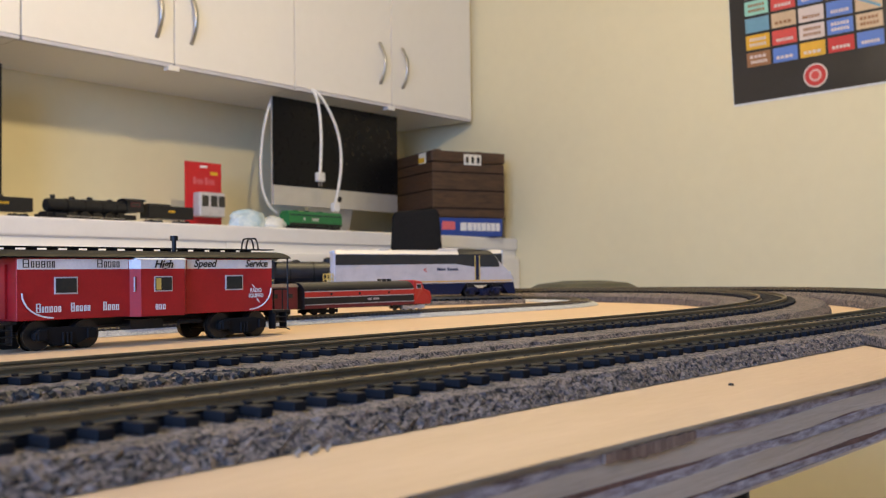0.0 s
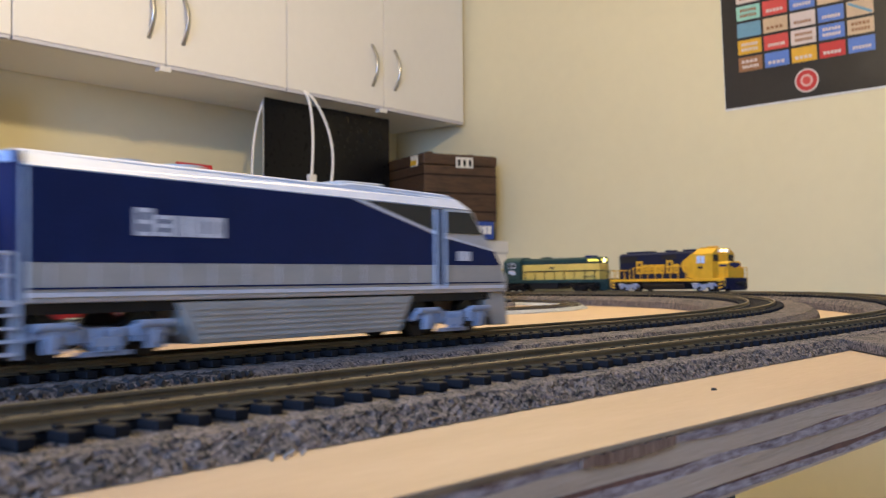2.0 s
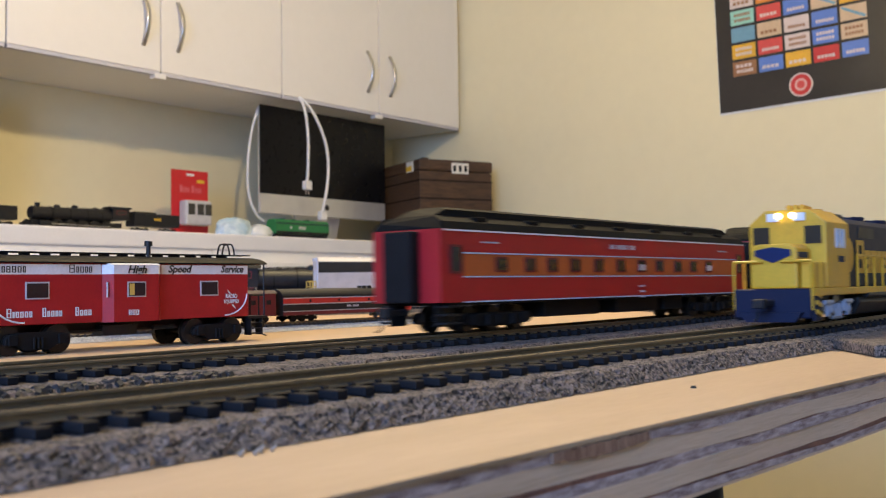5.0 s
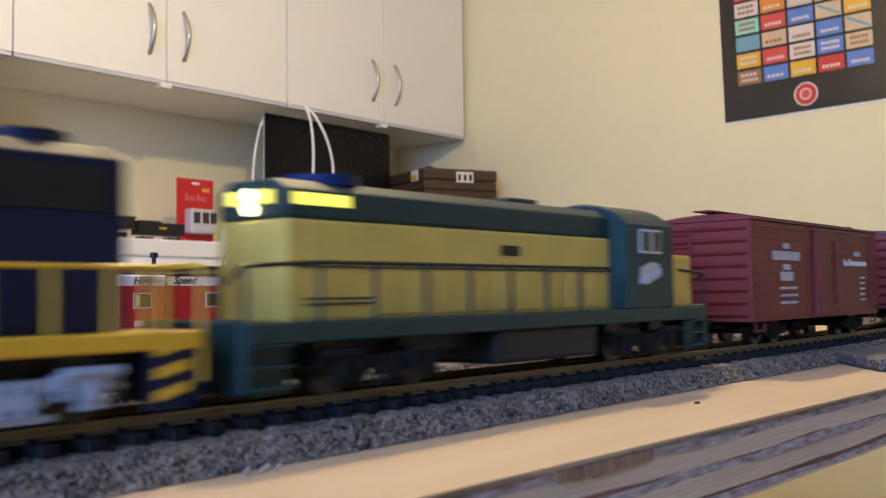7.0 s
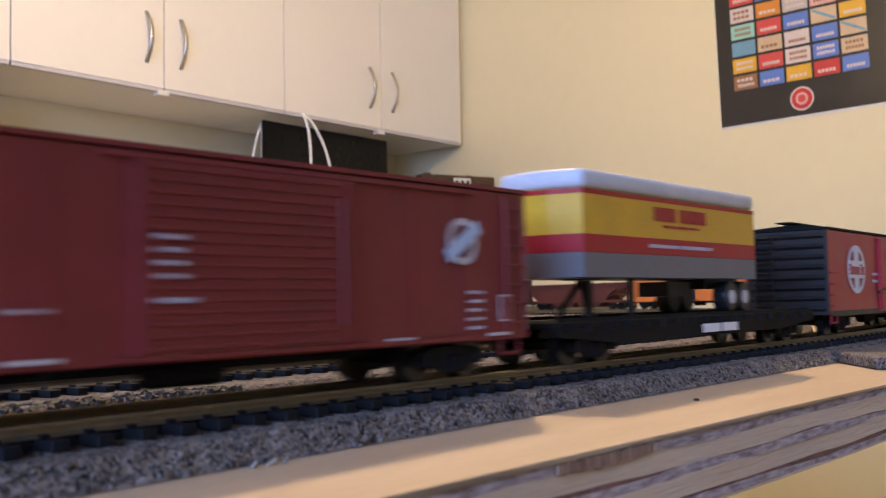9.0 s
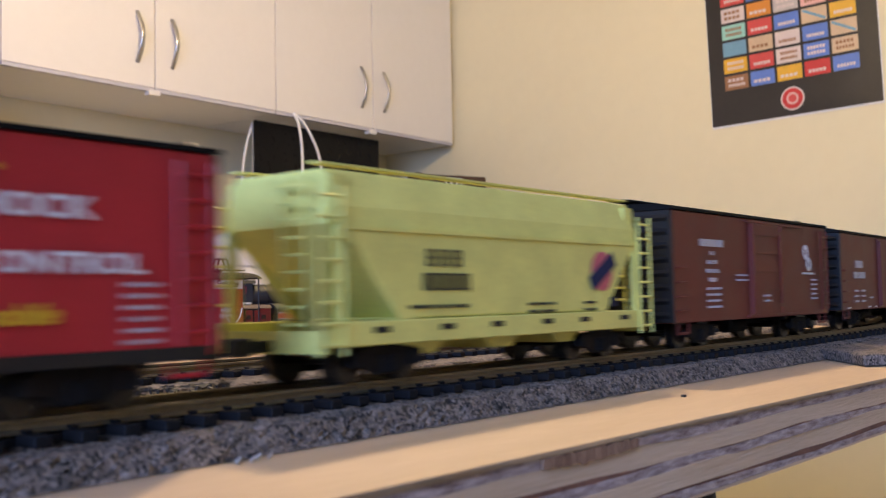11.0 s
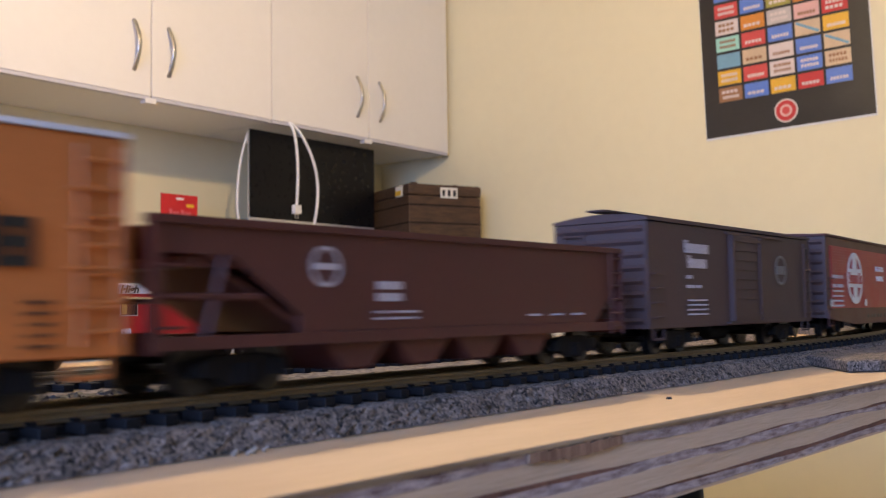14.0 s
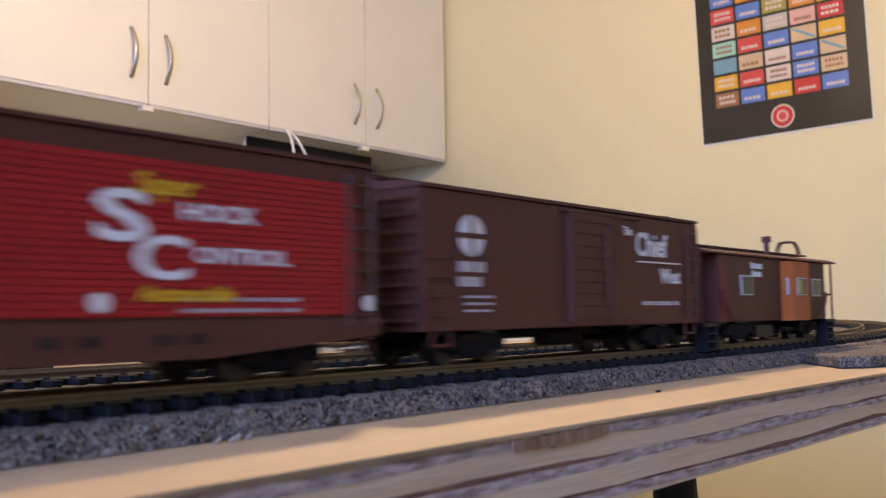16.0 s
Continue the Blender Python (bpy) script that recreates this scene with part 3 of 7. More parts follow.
def car_shell(parent, L, z0, zt, zr, m_side, m_roof, m_end, ribs_end=8, hw=0.0183):
    """Body, roof and ribbed ends of a house car."""
    bm = bmesh.new()
    prism(bm, [(-hw, z0), (hw, z0), (hw, zt), (-hw, zt)], -L / 2 + 0.0012, L / 2 - 0.0012)
    bevel(bm, 0.0003, 1)
    part("body", bm, m_side, parent)
    bm = bmesh.new()
    prism(bm, [(-hw - 0.0006, zt + 0.0001), (hw + 0.0006, zt + 0.0001), (hw + 0.0006, zt + 0.0011), (hw * 0.55, zr - 0.0006), (0, zr), (-hw * 0.55, zr - 0.0006), (-hw - 0.0006, zt + 0.0011)], -L / 2, L / 2)
    n = 14
    for i in range(n):
        y = -L / 2 + L * (i + 0.5) / n
        prism(bm, [(-hw - 0.0002, zt + 0.0011), (hw + 0.0002, zt + 0.0011), (hw * 0.55, zr - 0.0001), (0, zr + 0.0005), (-hw * 0.55, zr - 0.0001)], y - 0.0005, y + 0.0005)
    part("roof", bm, m_roof, parent)
    for s in (-1, 1):
        bm = bmesh.new()
        box(bm, 0, s * (L / 2 - 0.0008), (z0 + zt) / 2, 2 * hw, 0.0012, zt - z0 - 0.0004)
        pan = part("end_panel", bm, m_end, parent)
        for i in range(ribs_end):
            z = z0 + (zt - z0) * (i + 0.6) / (ribs_end + 0.2)
            h = (zt - z0) / ribs_end * 0.30
            bm = bmesh.new()
            prism(bm, [(s * (L / 2 - 0.0004), z - h), (s * (L / 2 + 0.0009), z), (s * (L / 2 - 0.0004), z + h)], -hw * 0.92, hw * 0.92, "x")
            part("rib", bm, m_end, pan)


def underframe(parent, L, z0, wide=0.008):
    bm = bmesh.new()
    box(bm, 0, 0, z0 - 0.0012, wide, L - 0.012, 0.0030)
    for y in (-L * 0.18, L * 0.18):
        box(bm, 0, y, z0 - 0.0006, 0.034, 0.0016, 0.0016)
    part("underframe", bm, M_BLACK_SOFT, parent)
    bm = bmesh.new()
    rod(bm, (0.006, -0.010, z0 - 0.003), (0.006, 0.008, z0 - 0.003), 0.0026, 12)
    part("brake_reservoir", bm, M_BLACK_SOFT, parent)


def roofwalk(parent, L, z, material):
    bm = bmesh.new()
    for q in (-0.0026, 0, 0.0026):
        box(bm, q, 0, z + 0.0012, 0.0020, L + 0.004, 0.0006)
    for i in range(10):
        box(bm, 0, -L / 2 + L * (i + 0.5) / 10, z + 0.0004, 0.0064, 0.0010, 0.0012)
    part("running_board", bm, material, parent)


def brake_wheel(parent, y, z, material):
    bm = bmesh.new()
    s = 1 if y > 0 else -1
    bmesh.ops.create_cone(bm, cap_ends=True, segments=16, radius1=0.0036, radius2=0.0036, depth=0.0006, matrix=Matrix.Translation((0.004, y + s * 0.003, z)) @ Matrix.Rotation(math.pi / 2, 4, "X"))
    rod(bm, (0.004, y, z), (0.004, y + s * 0.003, z), 0.0006, 6)
    part("brake_wheel", bm, material, parent)


def door(parent, y0, y1, z0, z1, material, ribs, hw=0.0183):
    for s in (1, -1):
        bm = bmesh.new()
        box(bm, s * (hw + 0.0007), (y0 + y1) / 2, (z0 + z1) / 2, 0.0012, y1 - y0, z1 - z0)
        d = part("door", bm, material, parent)
        for y in (y0 + 0.0012, y1 - 0.0012):
            bm = bmesh.new()
            box(bm, s * (hw + 0.0014), y, (z0 + z1) / 2, 0.0008, 0.0016, z1 - z0)
            part("stile", bm, material, d)
        for i in range(ribs):
            z = z0 + (z1 - z0) * (i + 0.5) / ribs
            bm = bmesh.new()
            box(bm, s * (hw + 0.0014), (y0 + y1) / 2, z, 0.0007, (y1 - y0) * 0.90, (z1 - z0) / ribs * 0.32)
            part("rib", bm, material, d)
        bm = bmesh.new()
        rod(bm, (s * (hw + 0.0020), y1 - 0.0040, z0 + 0.004), (s * (hw + 0.0020), y1 - 0.0040, z1 - 0.004), 0.0004, 5)
        part("lock_bar", bm, material, d)
        for z in (z0 - 0.0006, z1 + 0.0006):
            bm = bmesh.new()
            box(bm, s * (hw + 0.0006), (y0 + y1) / 2 + (y1 - y0) * 0.35, z, 0.0012, (y1 - y0) * 1.9, 0.0009)
            part("door_track", bm, material, parent)


def house_car(name, L, label, m_side, m_roof, m_end, zt=0.0462, zr=0.0490, z0=0.0092, dr=None, side="plain", walkway=True, hw=0.0183, sill=None, wheel=None):
    th = thing(name, Matrix(), label, name.replace("_", " "), "freight train")
    car_shell(th, L, z0, zt, zr, m_side, m_roof, m_end, hw=hw)
    underframe(th, L, z0)
    for s in (-1, 1):
        truck(th, s * (L / 2 - 0.028), wheel=wheel)
        coupler(th, s * (L / 2 + 0.003))
        for q in (1, -1):
            bm = bmesh.new()
            for yy in (s * (L / 2 - 0.004), s * (L / 2 - 0.012)):
                rod(bm, (q * (hw - 0.0004), yy, z0), (q * (hw - 0.0004), yy, z0 - 0.0036), 0.0004, 5)
            rod(bm, (q * (hw - 0.0004), s * (L / 2 - 0.004), z0 - 0.0036), (q * (hw - 0.0004), s * (L / 2 - 0.012), z0 - 0.0036), 0.0005, 5)
            part("step", bm, m_side, th)
    ladder(th, hw + 0.0010, L / 2 - 0.0065, z0 + 0.002, zt - 0.002, 0.0080, 7, m_side)
    ladder(th, -hw - 0.0010, -L / 2 + 0.0065, z0 + 0.002, zt - 0.002, 0.0080, 7, m_side)
    grabs(th, hw, -L / 2 + 0.0065, [z0 + 0.004 + i * 0.005 for i in range(4)], 0.007, m_side)
    ladder(th, -0.010, -L / 2 - 0.0014, z0 + 0.002, zt - 0.002, 0.0080, 7, m_end, "x")
    if dr:
        door(th, dr[0], dr[1], z0 + 0.0016, zt - 0.0018, dr[2], dr[3], hw)
    if side == "riveted":
        for s in (1, -1):
            for i in range(11):
                y = -L / 2 + L * (i + 0.5) / 11
                if dr and dr[0] - 0.004 < y < dr[1] + 0.004:
                    continue
                bm = bmesh.new()
                box(bm, s * (hw + 0.0001), y, (z0 + zt) / 2, 0.0005, 0.0016, zt - z0 - 0.001)
                part("seam", bm, m_side, th)
    if side == "ribbed":
        for s in (1, -1):
            for i in range(15):
                y = -L / 2 + L * (i + 0.5) / 15
                if dr and dr[0] - 0.003 < y < dr[1] + 0.003:
                    continue
                bm = bmesh.new()
                box(bm, s * (hw + 0.0004), y, (z0 + zt) / 2, 0.0012, 0.0022, zt - z0 - 0.002)
                part("rib", bm, m_side, th)
    if side == "boards":
        for s in (1, -1):
            for i in range(16):
                z = z0 + (zt - z0) * (i + 0.5) / 16
                bm = bmesh.new()
                box(bm, s * (hw + 0.0002), 0, z, 0.0006, L - 0.006, (zt - z0) / 16 * 0.80)
                part("board", bm, m_side, th)
    if side == "rows":
        for s in (1, -1):
            for i in range(9):
                z = z0 + (zt - z0) * (i + 0.5) / 9
                for a, b in ((-L / 2 + 0.004, (dr[0] if dr else 0) - 0.002), ((dr[1] if dr else 0) + 0.002, L / 2 - 0.004)):
                    bm = bmesh.new()
                    box(bm, s * (hw + 0.0001), (a + b) / 2, z, 0.0004, b - a, 0.0007)
                    part("seam", bm, m_side, th)
    if walkway:
        roofwalk(th, L, zr, m_roof)
        brake_wheel(th, L / 2, zt + 0.001, m_end)
    return th


X1 = 0.0187
FREIGHT, EXPRESS = [], []


def run(th, a, b):
    FREIGHT.append((th, b - a, (a + b) / 2))


def freight_cars():
    # oxide red boxcar with horizontal seams
    L = 0.1545
    c = house_car("boxcar", L, "oxide red boxcar with white lettering and a ribbed door", P_OXIDE, P_OXIDE, P_OXIDE, zt=0.0482, zr=0.0510, dr=(-0.010, 0.016, P_OXIDE, 6), side="rows")
    blocks("lettering", [0.8, 0.7, 0.8, 0.7], 0.0022, L_PALE, c, on_side(1, X1, -0.042, 0.0390), 0.2)
    blocks("lettering", [1.0, 0.8, 0.9, 0.8, 0.5, 0.8, 0.9, 0.8, 0.9, 0.8], 0.0036, L_PALE, c, on_side(1, X1, -0.042, 0.0350), 0.18)
    blocks("lettering", [0.7, 0.7, 0.7, 0.7, 0.7], 0.0022, L_PALE, c, on_side(1, X1, -0.042, 0.0305), 0.2)
    blocks("lettering", [0.8, 0.7, 0.8, 0.7, 0.8], 0.0036, L_PALE, c, on_side(1, X1, -0.042, 0.0268), 0.2)
    small_print(c, -0.040, 0.0220, 3, 0.022, 0.0017, L_PALE)
    blocks("lettering", [0.8, 0.7, 0.7, 0.7, 0.8, 0.7], 0.0020, L_PALE, c, on_side(1, X1, 0.047, 0.0375), 0.2)
    blocks("lettering", [0.8, 0.8, 0.8, -0.6, 1.7, 1.2, 1.3, 1.2, 1.2, 1.2, 0.9, 1.2, 1.3, 1.2], 0.0021, M_LETTER_W, c, on_side(1, X1, 0.044, 0.0330), 0.14, 1.5, 0.3)
    small_print(c, 0.054, 0.0265, 5, 0.009, 0.0015, L_PALE)
    run(c, -0.3420, -0.186)
    # long oxide red boxcar with wide ribs
    L = 0.2031
    c = house_car("boxcar", L, "long oxide red boxcar with upright ribs and plug door", P_OXIDE, P_OXIDE, P_OXIDE, zt=0.0475, zr=0.0498, dr=(-0.021, 0.034, P_OXIDE, 16), side="riveted", walkway=False)
    blocks("lettering", [1.2, 1.1, 1.2, 1.2, -1.4, 1.1, 1.1, 1.1, 1.1, -1.4, 1.1, 1.1, 1.1, 1.1], 0.0024, L_PALE, c, on_side(1, X1 + 0.0003, -0.075, 0.0262), 0.2, 1.0, 0.2)
    small_print(c, -0.0735, 0.0215, 3, 0.009, 0.0012, L_PALE, X1 + 0.0004)
    small_print(c, -0.058, 0.0215, 3, 0.010, 0.0012, L_PALE, X1 + 0.0004)
    small_print(c, -0.041, 0.0190, 1, 0.011, 0.0012, L_PALE, X1 + 0.0004)
    small_print(c, -0.014, 0.0320, 4, 0.008, 0.0014, L_PALE, 0.0203)
    small_print(c, -0.013, 0.0205, 1, 0.012, 0.0015, L_PALE, 0.0203)
    ring("herald", c, X1 + 0.0004, 0.073, 0.0340, 0.0058, 0.0016, L_PALE)
    bm = bmesh.new()
    box(bm, 0, 0, 0, 0.015, 0.0036, 0.0002, Matrix.Rotation(radians(32), 4, "Z"))
    o = part("herald_bar", bm, L_BLUEW, c)
    o.matrix_basis = on_side(1, X1 + 0.0007, 0.073, 0.0340)
    small_print(c, 0.078, 0.0215, 5, 0.008, 0.0013, L_PALE, X1 + 0.0004)
    for y in (-0.090, -0.066, -0.040, -0.015, 0.050, 0.088):
        plate("stencil", c, rect(y - 0.005, y + 0.005, 0.0104, 0.0112), X1, L_PALE, (1,))
    plate("data_frame", c, rect(0.088, 0.093, 0.0140, 0.0208), X1 + 0.0003, L_PALE, (1,))
    plate("data_panel", c, rect(0.0885, 0.0925, 0.0145, 0.0203), X1 + 0.0005, P_OXIDE, (1,))
    run(c, -0.1605, 0.0435)
    # bright red insulated boxcar, black ends
    L = 0.200
    c = house_car("boxcar", L, "bright red boxcar with black roof and ends, white slogan", P_RED, P_ROOF, M_BLACK, zt=0.0475, zr=0.0500, dr=(-0.020, 0.020, P_RED, 3), hw=0.0184)
    plate("side_sill", c, rect(-L / 2 + 0.003, L / 2 - 0.003, 0.0085, 0.0110), 0.0186, M_BLACK)
    slogan(c, 0.058, 0.0290, 1.0, M_LETTER_W, L_GOLD)
    roundel(c, 0.0188, -0.058, 0.0300, 0.0115, M_LETTER_W, P_RED)
    small_print(c, 0.082, 0.0225, 7, 0.010, 0.0012, L_PALE)
    small_print(c, -0.026, 0.0280, 2, 0.012, 0.0020, L_PALE)
    disc("stencil", c, 0.0188, 0.033, 0.0142, 0.0020, L_PALE)
    for s in (1,):
        bm = bmesh.new()
        rod(bm, (0.0210, -0.030, 0.0190), (0.0210, 0.010, 0.0235), 0.0007, 6)
        part("door_lever", bm, M_BLACK, c)
    run(c, 0.278, 0.478)
    # brown boxcar with a kitten-like herald drawn as plain shapes, black roof
    L = 0.158
    c = house_car("boxcar", L, "brown boxcar with black roof and ends, white lettering", P_BROWN, P_ROOF, M_BLACK, zt=0.0482, zr=0.0510, dr=(-0.012, 0.020, P_BROWN, 5))
    blocks("lettering", [0.9, 0.8, 0.8, 0.8, 0.8, 0.8, 0.8, 0.8, 0.5, 0.8], 0.0026, L_PALE, c, on_side(1, X1, -0.047, 0.0375), 0.2)
    for i, w in enumerate((0.004, 0.010, 0.013, 0.009)):
        small_print(c, -0.047, 0.0338 - i * 0.0032, 1, w, 0.0022, L_PALE)
    small_print(c, -0.046, 0.0210, 4, 0.015, 0.0013, L_PALE)
    small_print(c, -0.020, 0.0260, 2, 0.014, 0.0011, L_PALE)
    for (dy, dz, r) in ((-0.0015, 0.0030, 0.0032), (0.0018, -0.0022, 0.0030)):
        ring("herald", c, X1, 0.052 + dy, 0.0335 + dz, r, 0.0017, M_LETTER_W)
    plate("herald", c, rect(0.046, 0.060, 0.0268, 0.0277), X1, M_LETTER_W, (1,))
    small_print(c, 0.060, 0.0245, 5, 0.009, 0.0012, L_PALE)
    small_print(c, 0.000, 0.0180, 2, 0.010, 0.0012, L_PALE, 0.0206)
    run(c, 0.672, 0.829)
    # brown boxcar with a framed sign
    L = 0.161
    c = house_car("boxcar", L, "red-brown boxcar with black ends and a white framed sign", P_BROWN, P_ROOF, M_BLACK, dr=(-0.014, 0.016, P_BROWN, 14))
    blocks("lettering", [0.9, 0.9, 0.9, 0.9], 0.0036, L_PALE, c, on_side(1, X1, -0.050, 0.0315), 0.22)
    blocks("lettering", [0.7, 0.7, 0.7, -0.4, 0.8, 0.7, 0.7, 0.8, 0.7], 0.0032, L_PALE, c, on_side(1, X1, -0.050, 0.0262), 0.2)
    for dy in (-0.056, -0.044):
        small_print(c, dy, 0.0185, 3, 0.008, 0.0015, L_PALE)
    small_print(c, -0.030, 0.0150, 1, 0.010, 0.0013, L_PALE)
    plate("sign_frame", c, rect(0.040, 0.0560, 0.0250, 0.0335), X1 + 0.0001, M_LETTER_W, (1,))
    plate("sign", c, rect(0.0406, 0.0554, 0.0256, 0.0329), X1 + 0.0003, L_PALE, (1,))
    for z in (0.0312, 0.0292, 0.0272):
        blocks("sign_print", [0.8, 0.7, 0.8, 0.7, 0.8, 0.7, 0.8], 0.0013, P_BROWN, c, on_side(1, X1 + 0.0006, 0.0480, z), 0.2)
    for y in (-0.070, -0.034, -0.022, -0.008, 0.002, 0.012, 0.026, 0.040, 0.058, 0.070):
        plate("stencil", c, rect(y - 0.002, y + 0.002, 0.0100, 0.0107), X1, M_LETTER_W, (1,))
    small_print(c, 0.058, 0.0180, 4, 0.010, 0.0010, L_PALE)
    run(c, 0.846, 1.007)
    # orange boxcar with navy door
    L = 0.224
    c = house_car("boxcar", L, "orange boxcar with a navy plug door and black herald", P_ORANGE, P_WHITE, P_ORANGE, zt=0.0490, zr=0.0497, walkway=False, hw=0.0180)
    door(c, -0.022, 0.024, 0.0110, 0.0455, P_DOOR, 4, 0.0180)
    roundel(c, 0.0188, -0.049, 0.0285, 0.0148, M_LETTER_K, P_ORANGE)
    blocks("lettering", [1.2, 0.95, 1.1, 0.7, 0.95, -0.2, 1.2, 0.95], 0.0084, M_LETTER_K, c, on_side(1, 0.0188, 0.0630, 0.0292), 0.10, 1.42, 0.30)
    small_print(c, -0.088, 0.0327, 1, 0.040, 0.0022, M_LETTER_K)
    for i in range(4):
        small_print(c, -0.080, 0.0280 - i * 0.0042, 1, 0.018, 0.0022, M_LETTER_K)
    bm = bmesh.new()
    for i in range(5):
        rod(bm, (0.0189, -0.090 + i * 0.003, 0.0400 + 0.001 * math.sin(i * 2)), (0.0189, -0.087 + i * 0.003, 0.0400 - 0.001 * math.sin(i * 3)), 0.0007, 5)
    part("emblem", bm, M_LETTER_K, c)
    plate("door_sign", c, rect(-0.006, 0.010, 0.0395, 0.0440), 0.0206, L_BLUEW, (1,))
    for y, z in ((-0.010, 0.0300), (0.010, 0.0300)):
        plate("door_print", c, rect(y - 0.005, y + 0.005, z, z + 0.0012), 0.0210, L_PALE, (1,))
    plate("data_panel", c, rect(0.078, 0.083, 0.0150, 0.0185), 0.0187, P_BLUE, (1,))
    small_print(c, 0.094, 0.0190, 5, 0.007, 0.0011, M_LETTER_K)
    grabs(c, 0.0184, 0.104, (0.018, 0.025, 0.032, 0.039), 0.008, P_ORANGE)
    run(c, 1.034, 1.258)
    # umber boxcar
    L = 0.162
    c = house_car("boxcar", L, "dark umber boxcar with faded lettering and dented ends", P_UMBER, P_UMBER, P_UMBER, zt=0.0465, zr=0.0495, dr=(-0.012, 0.019, P_UMBER, 9))
    blocks("lettering", [0.9, 0.75, 0.75, 0.75, 0.75, 0.75, 0.75, 0.75], 0.0034, L_PALE, c, on_side(1, X1, -0.042, 0.0380), 0.2, 1.35, 0.24)
    blocks("lettering", [0.9, 0.75, 0.75, 0.5, 0.7, 0.5, 0.75], 0.0034, L_PALE, c, on_side(1, X1, -0.042, 0.0325), 0.2, 1.35, 0.24)
    small_print(c, -0.049, 0.0275, 1, 0.006, 0.0020, L_PALE)
    small_print(c, -0.045, 0.0240, 1, 0.015, 0.0018, L_PALE)
    small_print(c, -0.042, 0.0190, 4, 0.020, 0.0010, L_PALE)
    ring("herald", c, X1, 0.043, 0.0318, 0.0064, 0.0010, P_DUSKY)
    plate("herald", c, rect(0.039, 0.047, 0.0300, 0.0336), X1, P_DUSKY, (1,))
    run(c, 1.464, 1.625)
    # red board-sided boxcar with brown frame
    L = 0.224
    c = house_car("boxcar", L, "red boxcar with brown frame, white round herald and slogan", P_DKBROWN, P_DKBROWN, P_UMBER, zt=0.0484, zr=0.0502, walkway=False, hw=0.0180)
    for s in (1, -1):
        n = 22
        for i in range(n):
            z = 0.0140 + 0.0300 * (i + 0.5) / n
            bm = bmesh.new()
            box(bm, s * 0.0182, 0, z, 0.0008, L - 0.016, 0.0300 / n * 0.82)
            part("panel_rib", bm, P_CRIMSON, c)
    plate("side_panel", c, rect(-L / 2 + 0.008, L / 2 - 0.008, 0.0138, 0.0442), 0.01805, P_CRIMSON)
    prof = [(-L / 2, 0.0130), (-L / 2, 0.0090), (-L / 2 + 0.050, 0.0055), (L / 2 - 0.050, 0.0055), (L / 2, 0.0090), (L / 2, 0.0130)]
    plate("side_sill", c, prof, 0.0182, P_DKBROWN, t=0.0008)
    for y in (-0.034, -0.025, -0.018, -0.010, -0.003, 0.006, 0.026, 0.034, 0.050, 0.058):
        plate("sill_slot", c, rect(y - 0.0017, y + 0.0017, 0.0085, 0.0105), 0.0190, M_BLACK)
    roundel(c, 0.0188, -0.059, 0.0290, 0.0132, M_LETTER_W, P_CRIMSON)
    small_print(c, -0.093, 0.0292, 2, 0.024, 0.0026, L_PALE, 0.0188)
    small_print(c, -0.093, 0.0222, 4, 0.024, 0.0014, L_PALE, 0.0188)
    lettering("lettering", "ALL-DOOR", 0.0040, M_LETTER_W, c, on_side(1, 0.0188, -0.002, 0.0348))
    lettering("lettering", "LOADING", 0.0040, M_LETTER_W, c, on_side(1, 0.0188, -0.002, 0.0295))
    slogan(c, 0.061, 0.0285, 0.9, M_LETTER_W, L_GOLD)
    small_print(c, 0.070, 0.0172, 2, 0.040, 0.0013, L_PALE, 0.0188)
    for y in (-0.107, -0.038, 0.036, 0.108):
        disc("stencil", c, 0.0190, y, 0.0165, 0.0019, M_LETTER_W)
    run(c, 1.641, 1.865)
    # brown boxcar with a script slogan
    L = 0.164
    c = house_car("boxcar", L, "dark brown boxcar with white slogan and round herald", P_DKBROWN, P_DKBROWN, P_DKBROWN, dr=(-0.012, 0.014, P_DKBROWN, 9))
    disc("herald", c, X1, -0.061, 0.0345, 0.0056, M_LETTER_W)
    plate("herald", c, rect(-0.0670, -0.0550, 0.0338, 0.0352), X1 + 0.0002, P_DKBROWN, (1,))
    plate("herald", c, rect(-0.0617, -0.0603, 0.0292, 0.0398), X1 + 0.0002, P_DKBROWN, (1,))
    blocks("lettering", [0.8, 0.8, 0.8, -0.3, 0.8, 0.8], 0.0028, L_PALE, c, on_side(1, X1, -0.061, 0.0262), 0.2)
    blocks("lettering", [0.8, 0.8, 0.8, 0.8, 0.8], 0.0026, L_PALE, c, on_side(1, X1, -0.062, 0.0222), 0.2)
    small_print(c, -0.058, 0.0182, 3, 0.016, 0.0011, L_PALE)
    lettering("lettering", "The", 0.0040, M_LETTER_W, c, on_side(1, X1, 0.0270, 0.0405), xs=0.9)
    lettering("lettering", "Chief", 0.0112, M_LETTER_W, c, on_side(1, X1, 0.0440, 0.0362), xs=0.95)
    plate("underline", c, rect(0.033, 0.066, 0.0304, 0.0309), X1, M_LETTER_W, (1,))
    lettering("lettering", "West", 0.0072, M_LETTER_W, c, on_side(1, X1, 0.058, 0.0258), xs=0.95)
    small_print(c, 0.050, 0.0165, 1, 0.034, 0.0022, L_PALE)
    run(c, 1.8815, 2.0455)


